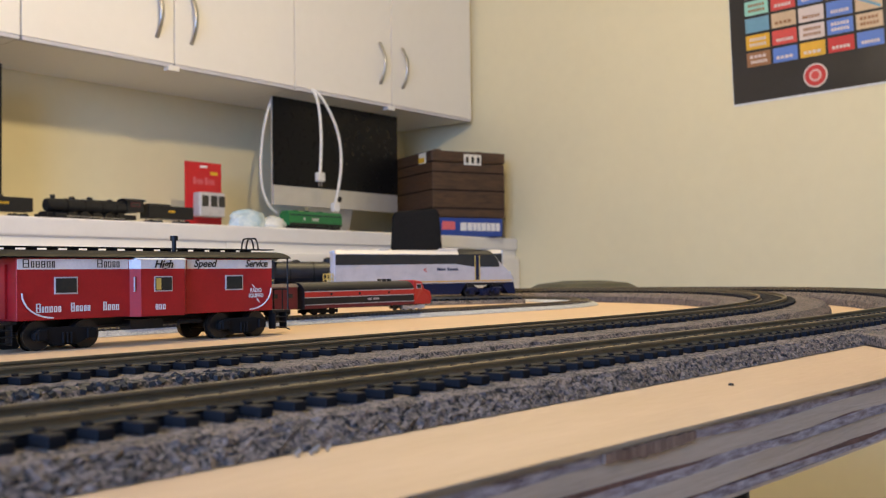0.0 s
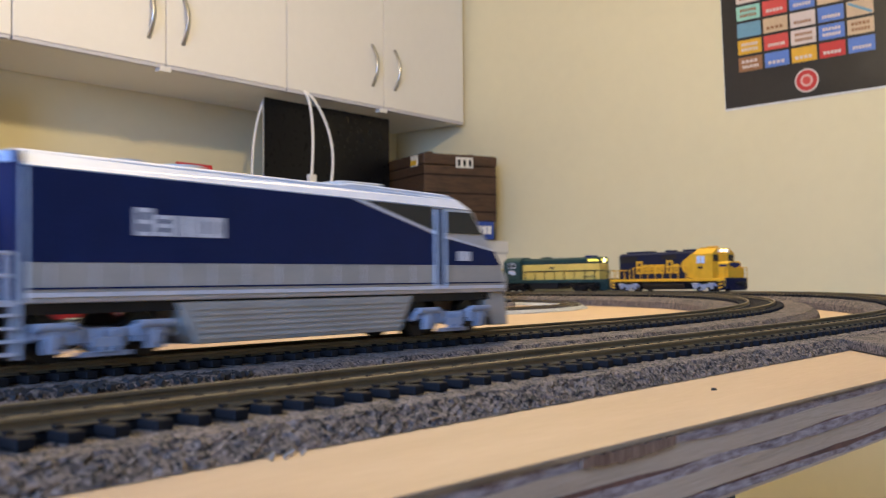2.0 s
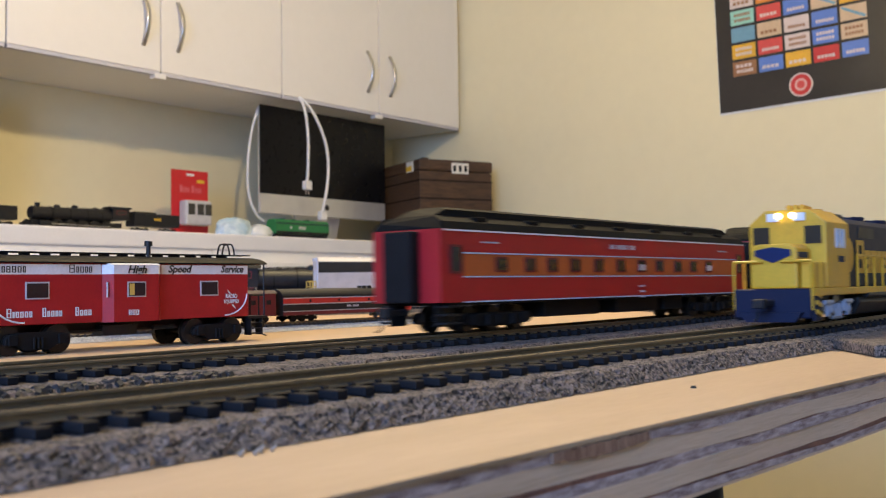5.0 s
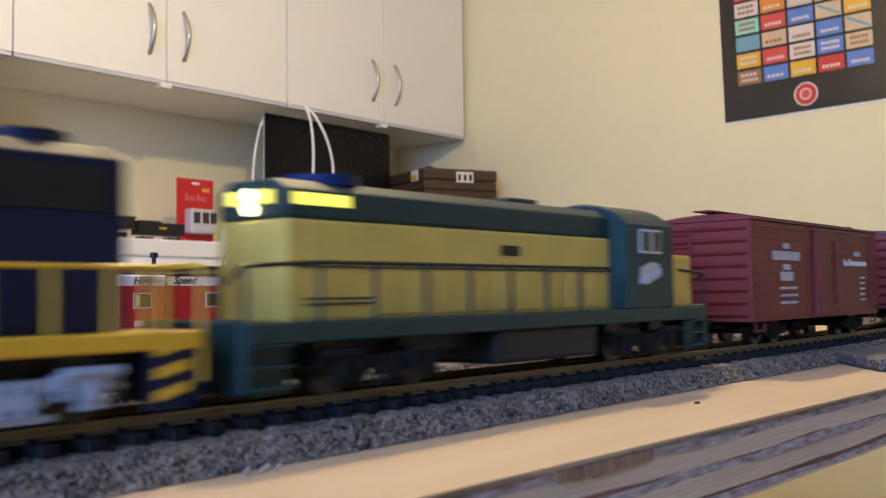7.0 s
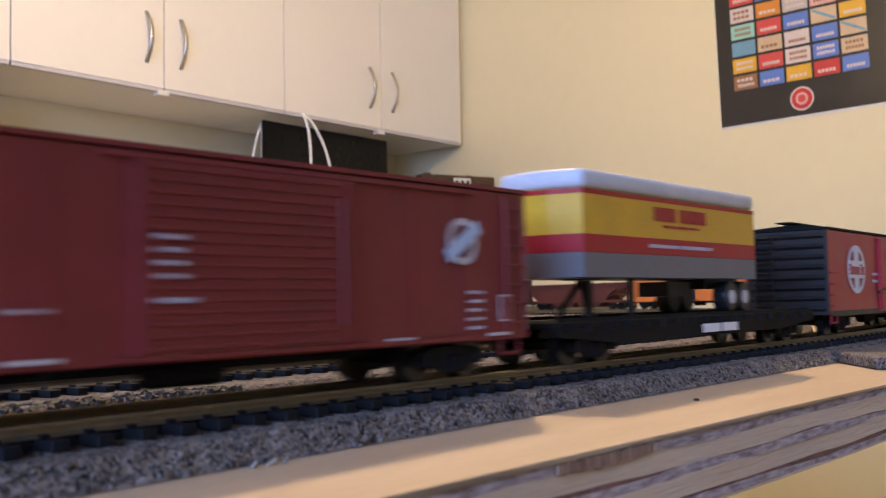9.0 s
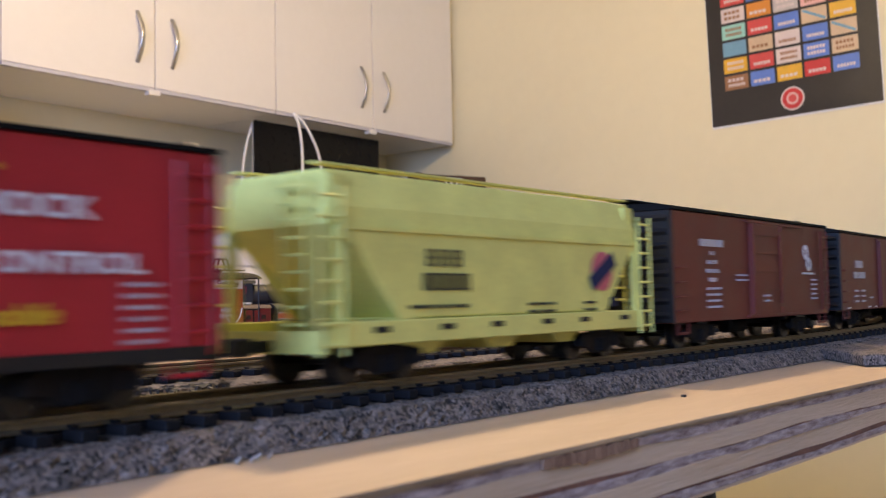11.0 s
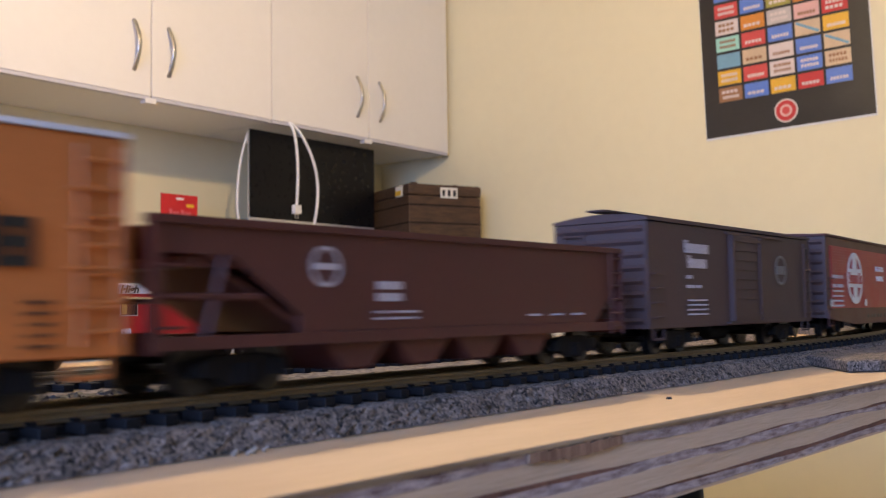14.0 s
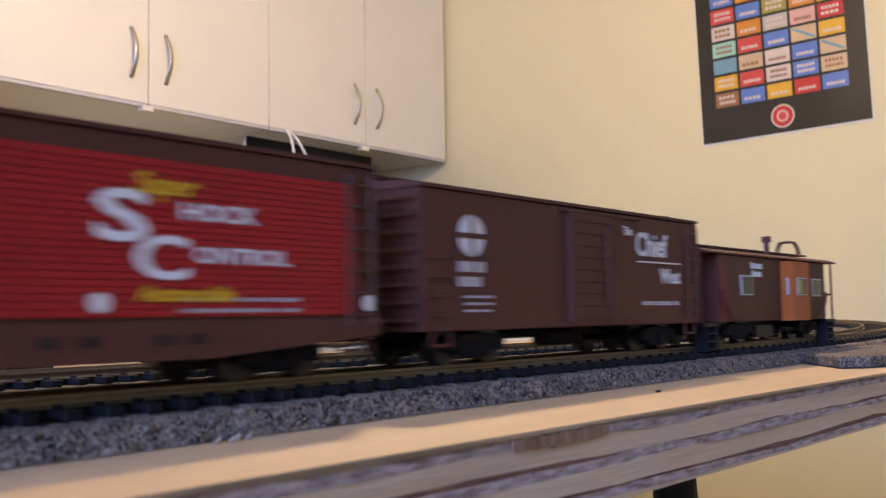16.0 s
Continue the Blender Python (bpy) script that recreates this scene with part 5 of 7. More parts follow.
def cabooses():
    c, hw = caboose("bright red bay-window caboose with white letter board, standing on plywood", 0.0785, 0.0145, 0.0444, 0.0482, P_CRIMSON, P_WHITE, P_ROOF, P_CRIMSON, (-0.018, 0.018))
    c.matrix_basis = TILT @ pose(-0.6095, 0.0580, 0.0)
    zb = 0.0415
    script = [1.5, 0.75, 0.95, 0.95, 0.9, 0.7]
    blocks("lettering", script, 0.0030, M_LETTER_K, c, on_side(1, hw + 0.0003, -0.0675, zb - 0.0003), 0.3, 1.3, 0.16)
    blocks("lettering", [1.4, 0.7, 0.9, 0.75, 0.8], 0.0030, M_LETTER_K, c, on_side(1, hw + 0.0003, -0.0300, zb - 0.0003), 0.3, 1.3, 0.16)
    lettering("lettering", "High", 0.0056, M_LETTER_K, c, on_side(1, hw + 0.0047, 0, zb - 0.0004), shear=0.3, xs=1.1)
    lettering("lettering", "Speed", 0.0056, M_LETTER_K, c, on_side(1, hw + 0.0003, 0.0300, zb), shear=0.3, xs=1.1)
    lettering("lettering", "Service", 0.0056, M_LETTER_K, c, on_side(1, hw + 0.0003, 0.0665, zb), shear=0.3, xs=1.0)
    for y, ws in ((-0.0625, [1.1, 0.5, 0.8, 0.8, 0.8, 0.7]), (-0.0455, [0.9, 0.7, 0.8, 0.7, 0.7]), (-0.0285, [0.9, 0.8, 0.8, 0.8])):
        blocks("lettering", ws, 0.0029, M_LETTER_W, c, on_side(1, hw + 0.0003, y, 0.0196), 0.25, 1.5, 0.22)
    blocks("car_number", [0.8, 0.8, 0.8], 0.0028, M_LETTER_W, c, on_side(1, hw + 0.0046, -0.002, 0.0190), 0.25, 1.0, 0.2)
    lettering("lettering", "RADIO", 0.0034, M_LETTER_W, c, on_side(1, hw + 0.0003, 0.0660, 0.0262), xs=0.8)
    lettering("lettering", "EQUIPPED", 0.0030, M_LETTER_W, c, on_side(1, hw + 0.0003, 0.0660, 0.0232), xs=0.8)
    plate("flash", c, [(0.0630, 0.0300), (0.0650, 0.0285), (0.0655, 0.0275), (0.0640, 0.0282)], hw + 0.0002, M_LETTER_W, (1,))
    plate("flash", c, [(0.0670, 0.0218), (0.0680, 0.0205), (0.0690, 0.0190), (0.0662, 0.0210)], hw + 0.0002, M_LETTER_W, (1,))
    c, hw = caboose("brown bay-window caboose with orange bay at a train's end", 0.0640, 0.0090, 0.0360, 0.0388, P_DKBROWN, None, P_DKBROWN, P_COACH, (0.004, 0.034), "freight train")
    plate("bay_end", c, rect(-0.063, -0.0585, 0.0092, 0.0358), hw + 0.0002, P_MAROON, (1,))
    blocks("lettering", [0.9, 0.7, 0.7, 0.7, 0.7, 0.7, 0.7, 0.7], 0.0022, M_LETTER_W, c, on_side(1, hw + 0.0003, -0.024, 0.0322), 0.2, 1.3)
    blocks("lettering", [0.9, 0.7, 0.7, 0.5, 0.7, 0.5, 0.7], 0.0022, M_LETTER_W, c, on_side(1, hw + 0.0003, -0.024, 0.0288), 0.2, 1.3)
    run(c, 2.052, 2.210)


# ---- locomotives and coaches ----
def handrail(parent, x, y0, y1, z0, z1, n, material):
    for i in range(n):
        y = y0 + (y1 - y0) * i / (n - 1)
        bm = bmesh.new()
        rod(bm, (x, y, z0), (x, y, z1), 0.0006, 6)
        part("stanchion", bm, material, parent)
    bm = bmesh.new()
    rod(bm, (x, y0, z1), (x, y1, z1), 0.0005, 6)
    part("handrail", bm, material, parent)


def window(parent, y0, y1, z0, z1, x, frame, sides=(1, -1), pane=None):
    plate("window_frame", parent, rect(y0, y1, z0, z1), x, frame, sides, 0.0004)
    b = min(y1 - y0, z1 - z0) * 0.12
    plate("window_pane", parent, rect(y0 + b, y1 - b, z0 + b, z1 - b), x + 0.0002, pane or M_GLASS, sides, 0.0004)


def hood_loco():
    """Low-nosed road switcher in navy and yellow; its front is the -y end."""
    th = thing("diesel_locomotive", Matrix(), "navy and yellow road-switcher diesel with lit headlight", "locomotive", "freight train")
    bm = bmesh.new()
    box(bm, 0, 0.002, 0.0138, 0.0360, 0.216, 0.0034)
    bevel(bm, 0.0004, 1)
    part("walkway", bm, P_YELLOW, th)
    bm = bmesh.new()
    box(bm, 0, 0.002, 0.0108, 0.020, 0.200, 0.0040)
    part("underframe", bm, M_BLACK, th)
    bm = bmesh.new()
    prism(bm, [(-0.0150, 0.0112), (0.0150, 0.0112), (0.0165, 0.0080), (0.0135, 0.0022), (-0.0135, 0.0022), (-0.0165, 0.0080)], -0.034, 0.046)
    bevel(bm, 0.0010, 2)
    part("fuel_tank", bm, M_BLACK, th)
    bm = bmesh.new()
    rod(bm, (0.0165, -0.026, 0.0118), (0.0165, 0.040, 0.0118), 0.0018, 10)
    part("air_reservoir", bm, M_BLACK, th)
    # long hood
    bm = bmesh.new()
    hw = 0.0112
    prism(bm, [(-hw, 0.0155), (hw, 0.0155), (hw, 0.0465), (hw - 0.0030, 0.0492), (-hw + 0.0030, 0.0492), (-hw, 0.0465)], -0.052, 0.0985)
    bevel(bm, 0.0006, 2)
    part("long_hood", bm, P_NAVY, th)
    for s in (1, -1):
        for i in range(9):
            plate("hood_door", th, rect(-0.018 + i * 0.0112, -0.0075 + i * 0.0112, 0.0168, 0.0330), hw, P_NAVY, (s,), 0.0003)
        plate("radiator_screen", th, rect(0.060, 0.095, 0.0370, 0.0450), hw, M_BLACK, (s,), 0.0003)
        plate("radiator_screen", th, rect(-0.016, 0.012, 0.0400, 0.0452), hw, M_BLACK, (s,), 0.0003)
        # yellow sweep behind the cab
        out = [(-0.053, 0.0160), (-0.036, 0.0160), (-0.0355, 0.0225)] + [(-0.0335 + 0.0080 * math.sin(a), 0.0310 - 0.0085 * math.cos(a)) for a in [i * math.pi / 8 for i in range(9)]] + [(-0.0410, 0.0440), (-0.053, 0.0492)]
        plate("livery_sweep", th, out, hw, P_YELLOW, (s,), 0.0005)
        blocks("lettering", [1.2, 0.95, 1.1, 0.7, 0.95, -0.2, 1.2, 0.95], 0.0116, P_YELLOW, th, on_side(s, hw + 0.0006, 0.0205, 0.0280), 0.10, 1.42, 0.30)
    for y in (0.006, 0.048, 0.066, 0.084):
        bm = bmesh.new()
        rod(bm, (0, y, 0.0488), (0, y, 0.0512), 0.0082, 22)
        f = part("fan", bm, P_NAVY, th)
        bm = bmesh.new()
        for k in range(4):
            box(bm, 0, y, 0.0514, 0.0150, 0.0012, 0.0004, Matrix.Rotation(k * math.pi / 4, 4, "Z"))
        part("fan_grille", bm, M_BLACK, f)
    bm = bmesh.new()
    box(bm, 0, -0.030, 0.0500, 0.012, 0.016, 0.0030)
    bevel(bm, 0.0006, 1)
    part("exhaust_cover", bm, P_NAVY, th)
    # cab with sloped roof
    bm = bmesh.new()
    cw = 0.0176
    prism(bm, [(-cw, 0.0155), (cw, 0.0155), (cw, 0.0450), (0.0100, 0.0512), (-0.0100, 0.0512), (-cw, 0.0450)], -0.0860, -0.0525)
    bevel(bm, 0.0006, 2)
    cab = part("cab", bm, P_YELLOW, th)
    for y0, y1 in ((-0.0735, -0.0670), (-0.0662, -0.0597)):
        window(cab, y0, y1, 0.0335, 0.0425, cw, P_SILVER, pane=LAMP_BLUE)
    for s in (1, -1):
        bm = bmesh.new()
        box(bm, s * 0.0118, -0.0862, 0.0395, 0.0075, 0.0006, 0.0080)
        part("windscreen", bm, M_GLASS, cab)
        bm = bmesh.new()
        box(bm, s * 0.0060, -0.0866, 0.0478, 0.0052, 0.0016, 0.0036)
        part("number_board", bm, P_WHITE, cab)
        blocks("cab_number", [0.8, 0.8, 0.8, 0.8], 0.0028, P_NAVY, cab, on_side(s, cw + 0.0003, -0.066, 0.0285), 0.2)
        bm = bmesh.new()
        rod(bm, (s * 0.0032, -0.0868, 0.0484), (s * 0.0032, -0.0880, 0.0484), 0.0015, 12)
        part("headlight", bm, LAMP_WARM, cab, "lit warm headlight")
    bm = bmesh.new()
    for q in (-0.003, 0, 0.003):
        rod(bm, (q, -0.062, 0.0530), (q, -0.074, 0.0530), 0.0008, 8, 0.0013)
    box(bm, 0, -0.064, 0.0518, 0.007, 0.002, 0.0020)
    part("horn", bm, P_YELLOW, cab)
    bm = bmesh.new()
    box(bm, 0, -0.056, 0.0518, 0.012, 0.006, 0.0018)
    part("roof_vent", bm, P_YELLOW, cab)
    # low nose
    bm = bmesh.new()
    prism(bm, [(-0.0105, 0.0155), (0.0105, 0.0155), (0.0105, 0.0330), (0.0075, 0.0352), (-0.0075, 0.0352), (-0.0105, 0.0330)], -0.1045, -0.0860)
    bevel(bm, 0.0010, 2)
    nose = part("short_hood", bm, P_YELLOW, th)
    plate("nose_emblem", nose, rect(-0.1030, -0.0900, 0.0290, 0.0315), 0.0105, P_BLUE)
    bm = bmesh.new()
    prism(bm, [(-0.0080, 0.0300), (0, 0.0268), (0.0080, 0.0300), (0.0080, 0.0325), (0, 0.0338), (-0.0080, 0.0325)], -0.1052, -0.1044)
    part("nose_emblem", bm, P_BLUE, nose)
    # side box ahead of the cab
    bm = bmesh.new()
    box(bm, 0.0142, -0.0945, 0.0212, 0.0060, 0.0165, 0.0115)
    bevel(bm, 0.0006, 1)
    part("side_box", bm, P_YELLOW, th)
    for e in (-1, 1):
        y = e * 0.1085 + 0.002
        bm = bmesh.new()
        box(bm, 0, y, 0.0090, 0.0340, 0.0022, 0.0130)
        bevel(bm, 0.0006, 1)
        p = part("pilot", bm, P_NAVY, th)
        bm = bmesh.new()
        prism(bm, [(-0.0140, 0.0052), (0.0140, 0.0052), (0.0110, 0.0010), (-0.0110, 0.0010)], y + e * 0.0012, y + e * 0.0045)
        part("plow", bm, P_NAVY, p)
        coupler(th, y + e * 0.0060)
        for s in (1, -1):
            bm = bmesh.new()
            box(bm, s * 0.0170, y - e * 0.0070, 0.0080, 0.0012, 0.0090, 0.0130)
            st = part("step_well", bm, P_NAVY, th)
            for k in range(3):
                bm = bmesh.new()
                prism(bm, [(y - e * 0.0105, 0.0030 + k * 0.0040), (y - e * 0.0035, 0.0046 + k * 0.0040), (y - e * 0.0035, 0.0064 + k * 0.0040), (y - e * 0.0105, 0.0048 + k * 0.0040)], s * 0.0174, s * 0.0182, "x")
                part("step_edge", bm, P_YELLOW, st)
            bm = bmesh.new()
            for yy in (y, y - e * 0.0120):
                rod(bm, (s * 0.0172, yy, 0.0150), (s * 0.0172, yy, 0.0275), 0.0006, 6)
            rod(bm, (s * 0.0172, y, 0.0275), (s * 0.0040, y, 0.0275), 0.0006, 6)
            rod(bm, (s * 0.0172, y, 0.0060), (s * 0.0172, y, 0.0150), 0.0006, 6)
            part("end_rail", bm, P_YELLOW, th)
        truck(th, e * 0.0715 + 0.0020, "diesel", P_TRUCK)
    for s in (1, -1):
        handrail(th, s * 0.0174, -0.0400, 0.0610, 0.0150, 0.0305, 8, P_YELLOW)
        bm = bmesh.new()
        rod(bm, (s * 0.0174, 0.0610, 0.0305), (s * 0.0174, 0.0690, 0.0270), 0.0005, 6)
        part("handrail", bm, P_YELLOW, th)
        handrail(th, s * 0.0174, 0.0690, 0.1020, 0.0150, 0.0270, 4, P_YELLOW)
    run(th, -0.819, -0.594)


def alco_loco():
    """Road switcher in dark green and straw yellow, long hood forward (-y)."""
    th = thing("diesel_locomotive", Matrix(), "dark green and straw yellow diesel with lit number boards", "locomotive", "freight train")
    bm = bmesh.new()
    box(bm, 0, 0, 0.0140, 0.0350, 0.206, 0.0044)
    bevel(bm, 0.0004, 1)
    part("walkway", bm, P_GREEN, th)
    bm = bmesh.new()
    box(bm, 0, 0, 0.0100, 0.018, 0.190, 0.0046)
    part("underframe", bm, M_BLACK, th)
    bm = bmesh.new()
    box(bm, 0, 0.006, 0.0076, 0.0320, 0.050, 0.0090)
    bevel(bm, 0.0012, 2)
    part("fuel_tank", bm, M_BLACK, th)
    hw = 0.0112
    for nm, a, b, m in (("hood", 0.0160, 0.0382, P_CREAM), ("hood_top", 0.0383, 0.0470, P_GREEN)):
        bm = bmesh.new()
        if nm == "hood":
            prism(bm, [(-hw, a), (hw, a), (hw, b), (-hw, b)], -0.0870, 0.0475)
        else:
            prism(bm, [(-hw, a), (hw, a), (hw, 0.0445), (hw - 0.0040, b), (-hw + 0.0040, b), (-hw, 0.0445)], -0.0870, 0.0475)
        bevel(bm, 0.0008, 2)
        part(nm, bm, m, th)
    for s in (1, -1):
        plate("hood_line", th, rect(-0.084, 0.047, 0.0276, 0.0281), hw, P_GREEN, (s,), 0.0003)
        for i in range(9):
            plate("hood_door", th, rect(-0.060 + i * 0.0118, -0.0510 + i * 0.0118, 0.0172, 0.0270), hw, P_CREAM, (s,), 0.0004)
        plate("louvre", th, rect(-0.082, -0.052, 0.0195, 0.0199), hw, P_GREEN, (s,), 0.0003)
        plate("louvre", th, rect(-0.082, -0.052, 0.0207, 0.0211), hw, P_GREEN, (s,), 0.0003)
        plate("hood_panel", th, rect(-0.080, -0.052, 0.0290, 0.0372), hw, P_CREAM, (s,), 0.0003)
        plate("hood_panel", th, rect(-0.048, -0.022, 0.0390, 0.0440), hw, P_GREEN, (s,), 0.0003)
        plate("number_board", th, rect(-0.0850, -0.0680, 0.0412, 0.0438), hw, LAMP_BOARD, (s,), 0.0003, "lit yellow number board")
        blocks("cab_number", [0.8, 0.8, 0.8, 0.8], 0.0028, M_LETTER_K, th, on_side(s, hw + 0.0003, -0.006, 0.0330), 0.2)
        handrail(th, s * 0.0168, -0.083, 0.038, 0.0160, 0.0285, 8, M_BLACK)
        bm = bmesh.new()
        box(bm, s * 0.0052, -0.0876, 0.0430, 0.0036, 0.0008, 0.0030)
        part("number_board", bm, LAMP_BOARD, th)
    for dz in (0.0, 0.0030):
        bm = bmesh.new()
        rod(bm, (0, -0.0868, 0.0405 + dz), (0, -0.0882, 0.0405 + dz), 0.0014, 12)
        part("headlight", bm, LAMP_WARM, th, "lit headlight")
    bm = bmesh.new()
    rod(bm, (0, -0.066, 0.0466), (0, -0.066, 0.0492), 0.0090, 24)
    part("fan", bm, P_BLUE, th, "blue-grey roof fan shroud")
    bm = bmesh.new()
    box(bm, 0, 0.012, 0.0478, 0.008, 0.014, 0.0022)
    bevel(bm, 0.0005, 1)
    part("stack", bm, P_GREEN, th)
    # arched cab
    cw = 0.0172
    bm = bmesh.new()
    arc = [(math.sin(a) * cw / math.sin(1.1), 0.0425 + 0.0070 * (math.cos(a) - math.cos(1.1)) / (1 - math.cos(1.1))) for a in [-1.1 + 2.2 * i / 12 for i in range(13)]]
    prism(bm, [(-cw, 0.0160), (cw, 0.0160)] + arc[::-1], 0.0478, 0.0790)
    bevel(bm, 0.0005, 1, 50)
    cab = part("cab", bm, P_GREEN, th)
    for y0, y1 in ((0.0560, 0.0630), (0.0635, 0.0700)):
        window(cab, y0, y1, 0.0335, 0.0412, cw, P_SILVER)
    plate("herald", cab, [(0.0560, 0.0250), (0.0600, 0.0235), (0.0690, 0.0262), (0.0690, 0.0300), (0.0640, 0.0310), (0.0565, 0.0290)], cw, L_PALE, (1, -1))
    plate("herald_bar", cab, [(0.0555, 0.0255), (0.0695, 0.0290), (0.0695, 0.0268), (0.0555, 0.0238)], cw + 0.0002, L_BLUEW, (1, -1))
    bm = bmesh.new()
    prism(bm, [(-hw - 0.0025, 0.0160), (hw + 0.0025, 0.0160), (hw + 0.0025, 0.0338), (-hw - 0.0025, 0.0338)], 0.0792, 0.0995)
    bevel(bm, 0.0012, 2)
    part("short_hood", bm, P_CREAM, th)
    for e in (-1, 1):
        y = e * 0.1030
        bm = bmesh.new()
        box(bm, 0, y, 0.0095, 0.0340, 0.0024, 0.0150)
        bevel(bm, 0.0006, 1)
        part("pilot", bm, P_GREEN, th)
        coupler(th, y + e * 0.0050)
        for s in (1, -1):
            bm = bmesh.new()
            for k in range(3):
                box(bm, s * 0.0160, y - e * 0.0065, 0.0032 + k * 0.0042, 0.0034, 0.0110, 0.0007)
            box(bm, s * 0.0145, y - e * 0.0065, 0.0075, 0.0006, 0.0120, 0.0120)
            part("step", bm, P_GREEN, th)
            bm = bmesh.new()
            rod(bm, (s * 0.0165, y, 0.0160), (s * 0.0165, y, 0.0275), 0.0005, 6)
            rod(bm, (s * 0.0165, y, 0.0275), (s * 0.0100, y, 0.0240), 0.0005, 6)
            rod(bm, (s * 0.0165, y, 0.0275), (s * 0.0168, y - e * 0.0190, 0.0285), 0.0005, 6)
            part("end_rail", bm, M_BLACK, th)
        truck(th, e * 0.0620, "diesel", M_BLACK_SOFT)
    run(th, -0.585, -0.379)


def cowl_loco(label, scheme, group=""):
    """Streamlined passenger diesel; its nose is at +y."""
    th = thing("passenger_locomotive", Matrix(), label, "locomotive", group)
    hw = 0.0180
    top, blue, low, skirt = scheme["top"], scheme["band"], scheme["low"], scheme["skirt"]
    prof = [(-0.1050, 0.0165), (0.1120, 0.0165), (0.1125, 0.0225), (0.1040, 0.0330), (0.0965, 0.0400), (0.0888, 0.0498), (-0.1050, 0.0531)]
    bm = bmesh.new()
    prism(bm, prof, -hw, hw, "x")
    bevel(bm, 0.0012, 2, 28)
    part("body", bm, top, th)
    bm = bmesh.new()
    prism(bm, [(-0.1050, 0.0530), (0.0890, 0.0497), (0.0850, 0.0543), (0.0780, 0.0562), (0.0240, 0.0574), (0.0160, 0.0564), (-0.1050, 0.0582)], -hw, hw, "x")
    for v in bm.verts:
        if v.co.z > 0.0535:
            v.co.x *= 0.72
    bevel(bm, 0.0014, 3, 28)
    part("roof", bm, scheme.get("roof", top), th)
    plate("livery_band", th, scheme["band_shape"], hw + 0.00005, blue, t=0.0003)
    plate("lower_band", th, rect(-0.1045, 0.1085, 0.0195, 0.0275), hw + 0.00005, low, t=0.0003)
    plate("sill_stripe", th, rect(-0.1045, 0.1105, 0.0182, 0.0194), hw + 0.0001, scheme["stripe"], t=0.0004)
    if scheme.get("line"):
        plate("sill_stripe", th, rect(-0.1045, 0.1085, 0.0203, 0.0208), hw + 0.0003, scheme["line"], t=0.0003)
        for i in range(12):
            plate("panel_seam", th, rect(-0.098 + i * 0.0135, -0.0976 + i * 0.0135, 0.0210, 0.0272), hw + 0.0003, M_LETTER_W, t=0.0002)
    # glazing on the blue engine, a black painted band on the white ones
    plate("side_window", th, scheme["glass"], hw - 0.0001, M_GLASS, t=0.0005)
    if scheme.get("cab_glass"):
        plate("cab_window", th, scheme["cab_glass"], hw + 0.0001, M_GLASS, t=0.0004)
        plate("diagonal_line", th, [(0.0180, 0.0508), (0.0660, 0.0390), (0.1030, 0.0332), (0.1026, 0.0340), (0.0660, 0.0399), (0.0222, 0.0508)], hw + 0.0003, M_LETTER_W, t=0.0002)
    else:
        bm = bmesh.new()
        prism(bm, [(0.0440, 0.0502), (0.0893, 0.0497), (0.0853, 0.0546), (0.0780, 0.0565), (0.0440, 0.0577)], -hw - 0.0002, hw + 0.0002, "x")
        for v in bm.verts:
            if v.co.z > 0.0535:
                v.co.x *= 0.73
        bevel(bm, 0.0014, 3, 28)
        part("cab_roof", bm, M_BLACK, th)
    for s in (1, -1):
        bm = bmesh.new()
        for y in (0.0640, 0.0695):
            rod(bm, (s * (hw + 0.0008), y, 0.0185), (s * (hw + 0.0008), y, 0.0490), 0.0006, 6)
        part("cab_grab", bm, scheme["rail"], th)
        plate("cab_door", th, rect(0.0646, 0.0690, 0.0200, 0.0496), hw + 0.0003, scheme["door"], (s,), 0.0003)
        bm = bmesh.new()
        box(bm, s * 0.0075, 0.0908, 0.0468, 0.0115, 0.0010, 0.0125, Matrix.Rotation(radians(40), 4, "X"))
        part("windscreen", bm, M_GLASS, th)
        bm = bmesh.new()
        rod(bm, (s * 0.0090, 0.1090, 0.0282), (s * 0.0090, 0.1105, 0.0276), 0.0020, 12)
        part("headlight", bm, LAMP_BLUE, th)
    # belly tank and skirts
    bm = bmesh.new()
    prism(bm, [(-0.0560, 0.0160), (0.0520, 0.0160), (0.0450, 0.0030), (-0.0490, 0.0030)], -0.0172, 0.0172, "x")
    bevel(bm, 0.0008, 2)
    tank = part("fuel_tank", bm, skirt, th)
    for i in range(6):
        plate("tank_ridge", tank, rect(-0.0500 + i * 0.0004, 0.0470 - i * 0.0004, 0.0134 - i * 0.0018, 0.0140 - i * 0.0018), 0.0172, skirt, t=0.0004)
    bm = bmesh.new()
    box(bm, 0, -0.002, 0.0150, 0.0320, 0.208, 0.0030)
    part("underframe", bm, M_BLACK, th)
    bm = bmesh.new()
    prism(bm, [(0.0960, 0.0170), (0.1130, 0.0170), (0.1155, 0.0026), (0.1060, 0.0026)], -0.0160, 0.0160, "x")
    bevel(bm, 0.0010, 2)
    part("pilot", bm, scheme["pilot"], th)
    # roof gear
    bm = bmesh.new()
    box(bm, 0, 0.036, 0.0578, 0.014, 0.022, 0.0020)
    bevel(bm, 0.0006, 1)
    part("roof_vent", bm, top, th)
    for y in (-0.085, -0.064, -0.043):
        bm = bmesh.new()
        rod(bm, (0, y, 0.0570), (0, y, 0.0588), 0.0085, 20)
        part("fan", bm, top, th)
    # rear: door, steps, rails
    bm = bmesh.new()
